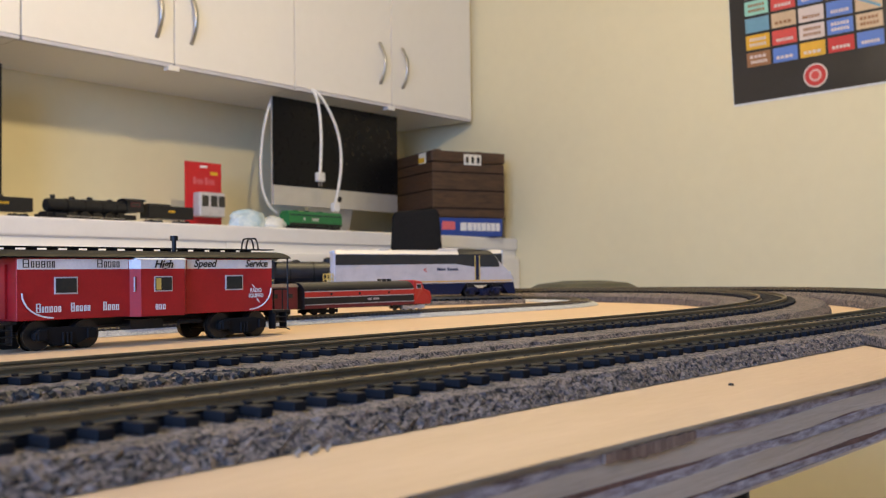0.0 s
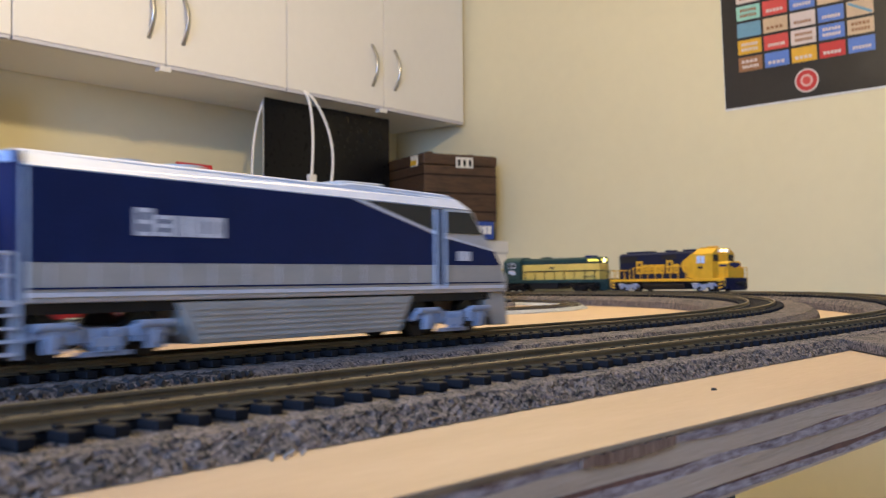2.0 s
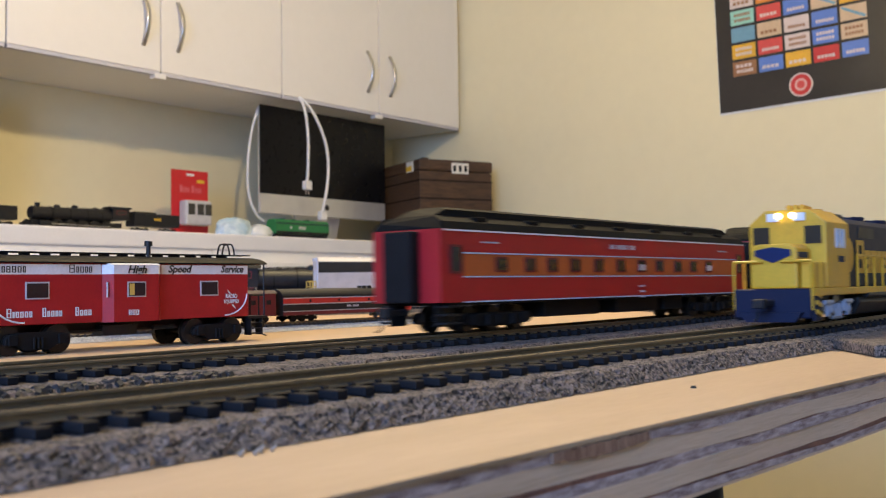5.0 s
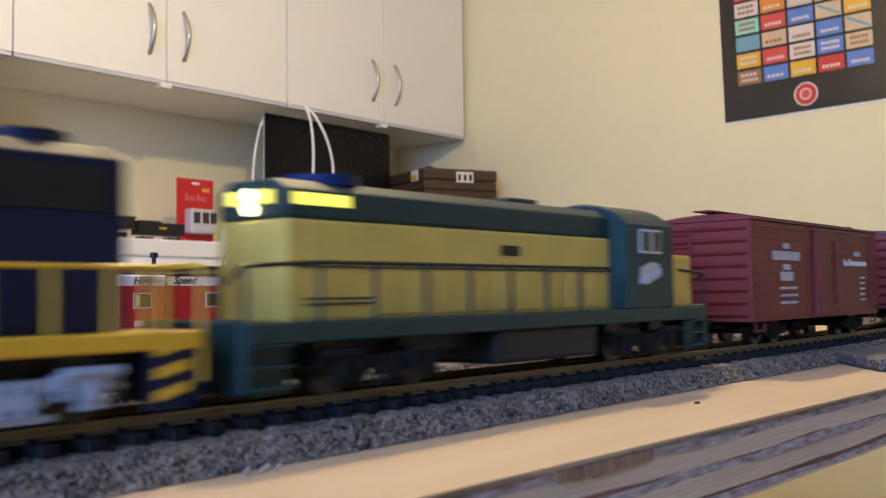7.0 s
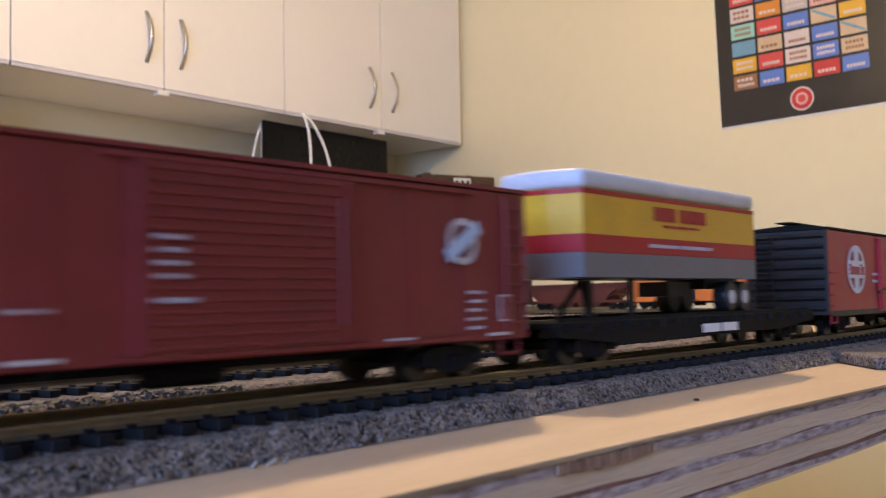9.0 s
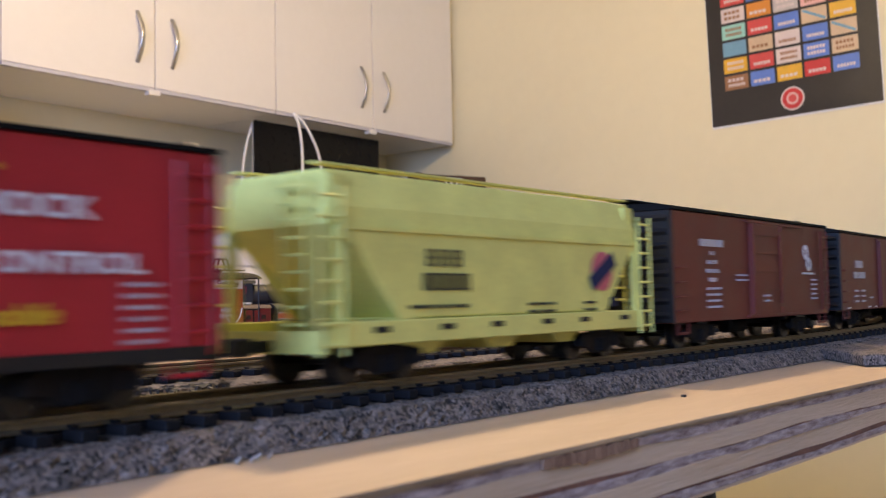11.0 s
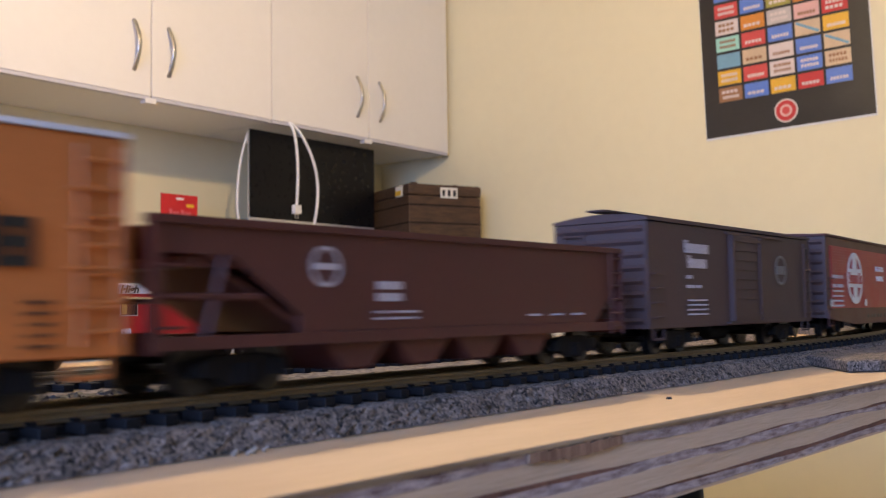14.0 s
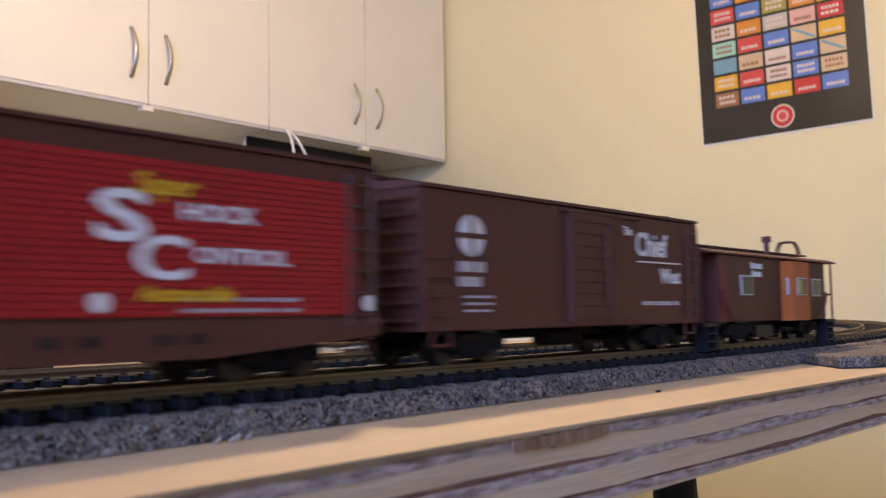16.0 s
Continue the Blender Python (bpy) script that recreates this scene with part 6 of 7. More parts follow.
    box(bm, 0, -0.1056, 0.0370, 2 * hw - 0.002, 0.0014, 0.0400)
    part("rear_panel", bm, scheme["rear"], th)
    bm = bmesh.new()
    box(bm, 0, -0.1066, 0.0320, 0.010, 0.0012, 0.0260)
    part("rear_door", bm, scheme["rear"], th)
    bm = bmesh.new()
    box(bm, 0, -0.1105, 0.0168, 0.0340, 0.0095, 0.0016)
    part("rear_platform", bm, scheme["rail"], th)
    for s in (1, -1):
        bm = bmesh.new()
        for y in (-0.1075, -0.1105, -0.1145):
            rod(bm, (s * 0.0165, y, 0.0168), (s * 0.0165, y, 0.0300), 0.0006, 6)
        for z in (0.0240, 0.0300):
            rod(bm, (s * 0.0165, -0.1075, z), (s * 0.0165, -0.1145, z), 0.0005, 6)
        part("rear_rail", bm, scheme["rail"], th)
        bm = bmesh.new()
        for k in range(4):
            tread = bmesh.new()
            box(tread, s * 0.0155, -0.1105, 0.0035 + k * 0.0034, 0.0040, 0.0076, 0.0008)
            part("step", tread, scheme["rail"], th)
        for y in (-0.1065, -0.1150):
            side = bmesh.new()
            box(side, s * 0.0155, y, 0.0095, 0.0042, 0.0008, 0.0150)
            part("step_side", side, scheme["rail"], th)
        bm.free()
        bm = bmesh.new()
        box(bm, s * 0.0110, -0.1062, 0.0558, 0.0060, 0.0018, 0.0030)
        part("marker_lamp", bm, LAMP_BLUE, th)
    for e in (-1, 1):
        truck(th, -0.003 + e * 0.0780, "diesel", scheme["truck"], s=1.12)
    coupler(th, -0.1150)
    return th


def coach(label, wins):
    """Heavyweight coach: red body with an orange window band and black clerestory roof."""
    th = thing("passenger_coach", Matrix(), label, "passenger car", "passenger train")
    h, hw = 0.1515, 0.0180
    for nm, a, b, m in (("lower_side", 0.0130, 0.0234, P_CRIMSON), ("window_band", 0.0235, 0.0332, P_COACH), ("upper_side", 0.0333, 0.0428, P_CRIMSON)):
        bm = bmesh.new()
        box(bm, 0, 0, (a + b) / 2, 2 * hw, 2 * h - 0.030, b - a)
        part(nm, bm, m, th)
    for e in (-1, 1):
        bm = bmesh.new()
        prism(bm, [(-hw, 0.0130), (hw, 0.0130), (hw, 0.0428), (-hw, 0.0428)], e * (h - 0.0149), e * h) if e > 0 else prism(bm, [(-hw, 0.0130), (hw, 0.0130), (hw, 0.0428), (-hw, 0.0428)], -h, -h + 0.0149)
        part("vestibule", bm, P_CRIMSON, th)
        bm = bmesh.new()
        box(bm, 0, e * (h + 0.0030), 0.0275, 0.0150, 0.0064, 0.0290)
        bevel(bm, 0.0010, 2)
        part("diaphragm", bm, M_BLACK_SOFT, th)
        for s in (1, -1):
            window(th, e * (h - 0.0095) - 0.0040, e * (h - 0.0095) + 0.0040, 0.0247, 0.0365, hw + 0.0002, P_MAROON, (s,))
            bm = bmesh.new()
            for k in range(3):
                box(bm, s * 0.0150, e * (h - 0.0085), 0.0046 + k * 0.0034, 0.0060, 0.0100, 0.0008)
            box(bm, s * 0.0122, e * (h - 0.0085), 0.0082, 0.0006, 0.0110, 0.0100)
            part("step", bm, M_BLACK, th)
        truck(th, e * (h - 0.0440), "coach")
        coupler(th, e * (h + 0.0050))
    # clerestory roof with rounded ends
    bm = bmesh.new()
    side = [(-hw - 0.0008, 0.0429), (hw + 0.0008, 0.0429), (hw - 0.0010, 0.0460), (0.0110, 0.0484), (0.0100, 0.0489), (0.0098, 0.0516), (0.0060, 0.0529), (-0.0060, 0.0529), (-0.0098, 0.0516), (-0.0100, 0.0489), (-0.0110, 0.0484), (-hw + 0.0010, 0.0460)]
    prism(bm, side, -h + 0.0005, h - 0.0005)
    for v in bm.verts:
        k = (v.co.z - 0.0429) / 0.0100
        v.co.y -= math.copysign(0.017 * k * k, v.co.y)
    part("roof", bm, P_ROOF, th)
    for s in (1, -1):
        # white strip paints the light caught along the roof gutter
        plate("gutter_highlight", th, rect(-h + 0.002, h - 0.002, 0.0420, 0.0427), hw + 0.0004, M_LETTER_W, (s,), 0.0004)
        for z in (0.0131, 0.0234, 0.0332):
            plate("stripe", th, rect(-h + 0.015, h - 0.015, z - 0.0003, z + 0.0003), hw + 0.0001, L_BLUEW, (s,), 0.0003)
        for y in wins:
            f = window(th, y - 0.0044, y + 0.0044, 0.0253, 0.0319, hw + 0.0001, P_MAROON, (s,))
        for i in range(7):
            bm = bmesh.new()
            box(bm, s * 0.0140, -0.120 + i * 0.040, 0.0476, 0.0030, 0.0080, 0.0022)
            bevel(bm, 0.0004, 1)
            part("roof_vent", bm, P_ROOF, th)
    # pale plates on random panes paint a few windows as lit
    rng = random.Random(len(wins))
    for y in wins:
        if rng.random() < 0.25:
            plate("lit_pane", th, rect(y - 0.0034, y + 0.0034, 0.0263, 0.0294), hw + 0.0007, P_SILVER, (1,), 0.0002)
    blocks("lettering", [0.8, 0.7, 0.7, -0.8, 0.8, 0.7, 0.7, 0.7, 0.7, 0.7, 0.7, -0.8, 0.7, 0.7, 0.7, 0.7], 0.0022, L_PALE, th, on_side(1, hw + 0.0004, -0.004, 0.0380), 0.3)
    for y in (-0.118, 0.118):
        small_print(th, y, 0.0378, 1, 0.016, 0.0011, L_PALE, hw + 0.0004)
    small_print(th, 0.016, 0.0182, 3, 0.007, 0.0016, L_PALE, hw + 0.0004)
    for y, w in ((-0.045, 0.050), (0.020, 0.046), (0.062, 0.022)):
        bm = bmesh.new()
        box(bm, 0, y, 0.0088, 0.0270, w, 0.0078)
        bevel(bm, 0.0005, 1)
        part("equipment_box", bm, M_BLACK_SOFT, th)
    bm = bmesh.new()
    box(bm, 0, 0, 0.0124, 0.0340, 2 * h - 0.01, 0.0012)
    part("underframe", bm, M_BLACK_SOFT, th)
    return th


BAND = [(-0.1045, 0.0276), (0.1075, 0.0276), (0.1030, 0.0332), (0.0660, 0.0388), (0.0180, 0.0508), (-0.1045, 0.0529)]
P_SHELL = paint("satin_silver_paint", (0.56, 0.53, 0.49), 0.4)
P_FLUTE = paint("fluted_silver_paint", (0.43, 0.40, 0.35), 0.35)
P_DUSK = paint("pale_tan_grey_body_paint", (0.48, 0.44, 0.39), 0.45)
P_TRUCK = paint("pale_blue_grey_paint", (0.30, 0.33, 0.40), 0.42)
SURF = dict(top=P_SHELL, roof=P_WHITE, band=P_BLUE, low=P_FLUTE, skirt=P_FLUTE, stripe=M_LETTER_W, line=P_BLUE, rear=P_BLUE, rail=P_GREY, truck=P_TRUCK, pilot=P_FLUTE, door=P_NAVY, cab_glass=[(0.0712, 0.0402), (0.0712, 0.0487), (0.0872, 0.0487), (0.0945, 0.0402)],
            band_shape=BAND, glass=[(0.0262, 0.0505), (0.0635, 0.0410), (0.0635, 0.0499)])
STATE = dict(top=P_DUSK, band=P_DUSK, low=P_DUSK, skirt=P_NAVY, stripe=P_YELLOW, rear=P_GREY, rail=P_CREAM, truck=P_NAVY, pilot=P_NAVY, door=P_NAVY,
             band_shape=[(-0.1045, 0.0276), (0.0930, 0.0276), (0.0930, 0.0345), (0.0640, 0.0350), (0.0400, 0.0390), (-0.1045, 0.0395)],
             glass=[(-0.1045, 0.0400), (0.0400, 0.0395), (0.0640, 0.0355), (0.0950, 0.0352), (0.0935, 0.0425), (0.0880, 0.0497), (-0.1045, 0.0525)])


def express():
    lo = cowl_loco("blue and white streamlined passenger diesel pulling coaches", SURF, "passenger train")
    for s in (1, -1):
        blocks("lettering", [1.1, 1.15, 0.45, 0.55, 0.5, 0.8, 0.75], 0.0062, M_LETTER_W, lo, on_side(s, 0.0186, -0.0555, 0.0385), 0.12, 1.3, 0.26)
        blocks("cab_number", [0.8, 0.8, 0.7], 0.0038, M_LETTER_W, lo, on_side(s, 0.0186, 0.0820, 0.0312), 0.12)
    EXPRESS.append((lo, 0.22, -0.1565))
    w1 = (-0.104, -0.091, -0.079, -0.068, -0.0475, -0.034, -0.012, 0.001, 0.0226, 0.0363, 0.059, 0.072, 0.105, 0.128)
    EXPRESS.append((coach("red and orange heavyweight coach with black roof", [y - 0.0175 for y in w1]), 0.29, -0.440))
    w2 = (-0.11, -0.088, -0.07, -0.05, -0.028, -0.006, 0.016, 0.036, 0.058, 0.078, 0.098)
    EXPRESS.append((coach("red and orange heavyweight coach with wide windows", w2), 0.29, -0.768))


covered_hopper()
open_hopper()
flat_car()
cabooses()
hood_loco()
alco_loco()
express()


# ---- standing stock on the board ----
P_LRED = paint("scarlet_paint", (0.50, 0.028, 0.020), 0.42)
P_TAN = paint("pale_tan_lettering", (0.55, 0.48, 0.40))


def display_track(m, L):
    """A short straight piece of track on which a model stands."""
    th = thing("display_track", m, "short straight piece of model track on roadbed", "track", "display tracks")
    bm = bmesh.new()
    prism(bm, [(-0.0260, 0.0002), (0.0260, 0.0002), (0.0220, 0.0050), (-0.0220, 0.0050)], -L / 2, L / 2)
    part("roadbed", bm, M_CORK, th)
    n = int(L / 0.0086)
    for i in range(n):
        bm = bmesh.new()
        box(bm, 0, -L / 2 + L * (i + 0.5) / n, 0.0060, 0.0335, 0.0034, 0.0021)
        part("tie", bm, M_TIE, th)
    for s in (-1, 1):
        bm = bmesh.new()
        box(bm, s * 0.0098, 0, 0.0083, 0.0016, L, 0.0024)
        part("rail", bm, M_RAIL, th)


HEAD = -math.degrees(math.atan2(0.6, 0.8))
for x, v, L in ((-0.945, 0.680, 0.250), (-1.117, 0.653, 0.300), (-0.983, 0.721, 0.250)):
    display_track(TILT @ pose(x, v, 0, 0, 0, HEAD), L)
lo = cowl_loco("white passenger diesel with dark roof band and yellow stripe, standing", STATE)
lo.matrix_basis = TILT @ pose(-0.945, 0.680, 0.0095, 0, 0, HEAD)
back = cowl_loco("white passenger diesel with a sloped nose, standing behind another", STATE)
back.matrix_basis = TILT @ pose(-0.983, 0.721, 0.0095, 0, 0, HEAD + 180)
plate("state_mark", lo, [(0.0000, 0.0330), (0.0040, 0.0355), (0.0045, 0.0345), (0.0018, 0.0330), (0.0045, 0.0312), (0.0040, 0.0302)], 0.0186, P_LRED, (1,))
blocks("lettering", [0.8, 0.7, 0.5, 0.6, 0.7, 0.6, -0.5, 0.8, 0.7, 0.5, 0.5, 0.6, 0.6, 0.6, 0.6], 0.0028, P_NAVY, lo, on_side(1, 0.0187, 0.030, 0.0330), 0.25, 1.3)


def steam_engine(label, m, k=1.0, tender=True, gold=False, long=1.0):
    """A black steam locomotive; its smokebox points to -y."""
    th = thing("steam_locomotive", m @ Matrix.Diagonal((k, k * long, k, 1)), label, "steam locomotive")
    bm = bmesh.new()
    rod(bm, (0, -0.115, 0.0320), (0, 0.040, 0.0330), 0.0135, 28, 0.0150)
    rod(bm, (0, -0.118, 0.0320), (0, -0.115, 0.0320), 0.0120, 28)
    part("boiler", bm, M_BLACK, th, smooth=False)
    for y in (-0.08, -0.045, -0.01, 0.02):
        bm = bmesh.new()
        rod(bm, (0, y - 0.0008, 0.0323), (0, y + 0.0008, 0.0323), 0.0150, 28)
        part("boiler_band", bm, M_BLACK_SOFT, th)
    bm = bmesh.new()
    rod(bm, (0, -0.104, 0.043), (0, -0.104, 0.0530), 0.0042, 18, 0.0048)
    part("stack", bm, M_BLACK, th)
    for y, h in ((-0.066, 0.0515), (-0.030, 0.0525), (0.012, 0.0500)):
        bm = bmesh.new()
        rod(bm, (0, y, 0.043), (0, y, h - 0.002), 0.0058, 18)
        rod(bm, (0, y, h - 0.002), (0, y, h), 0.0058, 18, 0.0030)
        part("dome", bm, M_BLACK, th)
    bm = bmesh.new()
    box(bm, 0, 0.058, 0.0370, 0.0340, 0.036, 0.0240)
    prism(bm, [(-0.0185, 0.0490), (0.0185, 0.0490), (0.0110, 0.0535), (-0.0110, 0.0535)], 0.036, 0.082)
    cab = part("cab", bm, M_BLACK, th)
    window(cab, 0.048, 0.068, 0.036, 0.045, 0.0171, P_MAROON)
    bm = bmesh.new()
    box(bm, 0, -0.030, 0.0225, 0.0340, 0.160, 0.0012)
    part("running_board", bm, M_BLACK_SOFT, th)
    for s in (1, -1):
        bm = bmesh.new()
        rod(bm, (s * 0.0140, -0.108, 0.0100), (s * 0.0140, -0.086, 0.0100), 0.0060, 16)
        part("cylinder", bm, M_BLACK, th)
        bm = bmesh.new()
        rod(bm, (s * 0.0150, -0.086, 0.0100), (s * 0.0150, 0.036, 0.0085), 0.0011, 8)
        part("main_rod", bm, M_NICKEL, th)
        for y in (-0.070, -0.045, -0.020, 0.005, 0.030):
            bm = bmesh.new()
            rod(bm, (s * 0.0090, y, 0.0105), (s * 0.0120, y, 0.0105), 0.0105, 24)
            part("driver", bm, M_WHEEL, th)
    bm = bmesh.new()
    box(bm, 0, -0.030, 0.0130, 0.014, 0.190, 0.0100)
    prism(bm, [(-0.0150, 0.0120), (0.0150, 0.0120), (0.0080, 0.0012), (-0.0080, 0.0012)], -0.132, -0.122)
    box(bm, 0, -0.122, 0.0130, 0.0330, 0.004, 0.0060)
    part("frame", bm, M_BLACK, th)
    if tender:
        bm = bmesh.new()
        box(bm, 0, 0.140, 0.0280, 0.0340, 0.105, 0.0280)
        prism(bm, [(-0.0160, 0.0420), (0.0160, 0.0420), (0.0110, 0.0465), (-0.0110, 0.0465)], 0.092, 0.140)
        bevel(bm, 0.0012, 2)
        t = part("tender", bm, M_BLACK, th)
        blocks("lettering", [0.8, 0.7, 0.7, 0.6, 0.7], 0.0046, L_GOLD if gold else L_PALE, t, on_side(1, 0.0172, 0.140, 0.0300), 0.25)
        for y in (0.108, 0.172):
            truck(th, y)
    truck(th, -0.112)
    return th


steam_engine("black steam locomotive standing on a display track", TILT @ pose(-1.117, 0.653, 0.0095, 0, 0, HEAD + 180), 1.0, False)


def streamliner():
    """Small-scale streamlined diesel in black, red and silver; nose at +y."""
    th = thing("small_diesel", TILT @ pose(-0.69, 0.316, 0.0063), "small black and red streamlined diesel on grey roadbed", "locomotive")
    hw = 0.0092
    bm = bmesh.new()
    arc = [(math.sin(a) * hw / math.sin(1.15), 0.0190 + 0.0050 * (math.cos(a) - math.cos(1.15)) / (1 - math.cos(1.15))) for a in [-1.15 + 2.3 * i / 12 for i in range(13)]]
    prism(bm, [(-hw, 0.0045), (hw, 0.0045)] + arc[::-1], -0.0720, 0.0480)
    part("body", bm, M_BLACK, th)
    plate("red_band", th, rect(-0.0715, 0.0480, 0.0132, 0.0168), hw, P_LRED)
    for z in (0.0128, 0.0171):
        plate("silver_line", th, rect(-0.0715, 0.0480, z - 0.0003, z + 0.0003), hw + 0.0001, P_SILVER)
    plate("maroon_band", th, rect(-0.0715, 0.0480, 0.0048, 0.0072), hw, P_MAROON)
    plate("silver_line", th, rect(-0.0715, 0.0480, 0.0073, 0.0078), hw + 0.0001, P_SILVER)
    blocks("lettering", [0.8, 0.8, 0.8, 0.8, -1.0, 0.5, 0.8, 0.8, 0.8, 0.8, 0.8], 0.0015, L_PALE, th, on_side(1, hw + 0.0003, 0.000, 0.0104), 0.3)
    for y in (-0.045, -0.015, 0.018):
        disc("porthole", th, hw + 0.0002, y, 0.0150, 0.0011, M_GLASS)
    bm = bmesh.new()
    prism(bm, [(0.0480, 0.0045), (0.0720, 0.0045), (0.0735, 0.0090), (0.0720, 0.0150), (0.0640, 0.0172), (0.0590, 0.0232), (0.0480, 0.0245)], -hw + 0.0001, hw - 0.0001, "x")
    for v in bm.verts:
        if v.co.y > 0.062:
            v.co.x *= 0.78
    bevel(bm, 0.0016, 3, 25)
    nose = part("nose", bm, P_LRED, th, "scarlet nose and cab")
    window(nose, 0.0520, 0.0575, 0.0172, 0.0212, hw - 0.0004, P_SILVER)
    for y in (-0.050, 0.050):
        bm = bmesh.new()
        for s in (1, -1):
            box(bm, s * 0.0068, y, 0.0026, 0.0012, 0.0270, 0.0026)
            for q in (-0.009, 0, 0.009):
                rod(bm, (s * 0.0048, y + q, 0.0028), (s * 0.0064, y + q, 0.0028), 0.0028, 14)
        part("truck", bm, P_SILVER if y > 0 else M_BLACK_SOFT, th)
    bm = bmesh.new()
    for q in (-0.0025, 0.0025):
        for y in (0.020, 0.026):
            box(bm, q, y, 0.0246, 0.0016, 0.0030, 0.0020)
    part("roof_gear", bm, M_BLACK, th)


streamliner()


def small_car(v, m, label, L=0.060):
    th = thing("small_car", TILT @ pose(-0.69, v, 0.0063), label, "train car", "small cars")
    bm = bmesh.new()
    box(bm, 0, 0, 0.0128, 0.0180, L, 0.0160)
    bevel(bm, 0.0008, 2)
    part("body", bm, m, th)
    bm = bmesh.new()
    prism(bm, [(-0.0094, 0.0208), (0.0094, 0.0208), (0.0060, 0.0232), (-0.0060, 0.0232)], -L / 2 - 0.001, L / 2 + 0.001)
    part("roof", bm, P_UMBER, th)
    for i in range(4):
        window(th, -L / 2 + 0.008 + i * 0.014, -L / 2 + 0.013 + i * 0.014, 0.0125, 0.0165, 0.0090, P_MAROON)
    for y in (-L / 2 + 0.012, L / 2 - 0.012):
        bm = bmesh.new()
        for s in (1, -1):
            box(bm, s * 0.0064, y, 0.0028, 0.0012, 0.0130, 0.0026)
            for q in (-0.004, 0.004):
                rod(bm, (s * 0.0048, y + q, 0.0028), (s * 0.0062, y + q, 0.0028), 0.0027, 12)
        box(bm, 0, y, 0.0040, 0.012, 0.006, 0.002)
        part("truck", bm, M_BLACK_SOFT, th)


small_car(0.208, P_MAROON, "small maroon coach coupled to a streamlined diesel")
small_car(0.140, P_CREAM, "small yellow coach on the small gauge track")

# litter on the board
bm = bmesh.new()
for i, (dx, dy, r) in enumerate(((0, 0, 0.0007), (0.0010, 0.0024, 0.0005), (-0.0005, 0.0050, 0.0007), (0.0004, 0.0070, 0.0004))):
    rod(bm, (-0.2665 + dx, -0.1450 + dy, 0.0002), (-0.2660 + dx, -0.1442 + dy, 0.0008 + r * 0.6), r, 8, r * 0.6)
o = tagged(part("metal_scrap", bm, M_WHEEL_TREAD), "small shiny metal scraps lying beside the roadbed", "metal scraps")
o.matrix_basis = TILT
bm = bmesh.new()
rod(bm, (-0.2510, 0.0010, 0.0), (-0.2510, 0.0010, 0.0006), 0.0009, 12, 0.0006)
o = tagged(part("nail", bm, M_BLACK), "dark nail head driven into the plywood", "nail")
o.matrix_basis = TILT
rng = random.Random(8)
bm = bmesh.new()
for i in range(700):
    v = rng.uniform(-0.24, -0.065)
    x = -0.3690 + rng.gauss(0, 0.0030)
    r = rng.uniform(0.0004, 0.0011)
    bmesh.ops.create_cube(bm, size=r * 1.6, matrix=Matrix.Translation((x, v, 0.0040 + r * 0.5)) @ Euler((rng.random() * 3, rng.random() * 3, 0)).to_matrix().to_4x4())
M_GRIT = mat("black_ballast_grit", (0.015, 0.015, 0.016), 0.7, var=0.3, scale=400)
o = tagged(part("ballast_grit", bm, M_GRIT), "loose patch of black ballast grit between the tracks", "ballast", kind="stuff")
o.matrix_basis = TILT
# burn mark on the board's edge
bm = bmesh.new()
up = [(-0.107 + i * 0.0017, -0.0012 - 0.0006 * noise.noise((i * 0.9, 0, 0))) for i in range(21)]
dn = [(-0.107 + i * 0.0017, -0.0030 - 0.0006 * math.sin(math.pi * i / 20) - 0.0008 * noise.noise((i * 0.7, 4, 0))) for i in range(21)]
prism(bm, up + dn[::-1], -0.0007, 0.0001, "x")
for w in bm.verts:
    w.co.x += edge_x(w.co.y)
M_SCORCH = mat("scorched_wood", (0.12, 0.045, 0.022), 0.85, var=0.3, scale=160, col2=(0.46, 0.28, 0.18), stretch=(1, 3.0, 0.25))
o = tagged(part("scorch_mark", bm, M_SCORCH), "brown scorched stain on the cut plywood edge", "stain")
o.matrix_basis = TILT
# round lid at the far end of the board
bm = bmesh.new()
for r0, r1, z0, z1 in ((0.086, 0.086, 0, 0.012), (0.086, 0.070, 0.012, 0.020), (0.070, 0.030, 0.020, 0.0245)):
    rod(bm, (0, 0, z0), (0, 0, z1), r0, 40, r1)
M_OLIVE = mat("dark_olive_plastic", (0.035, 0.035, 0.022), 0.55, var=0.1)
o = tagged(part("round_lid", bm, M_OLIVE), "dark olive round plastic lid lying on the board", "lid")
o.matrix_basis = TILT @ pose(-0.985, 1.115, 0.0005)


# ---- things on the counter ----
TOP = 0.912


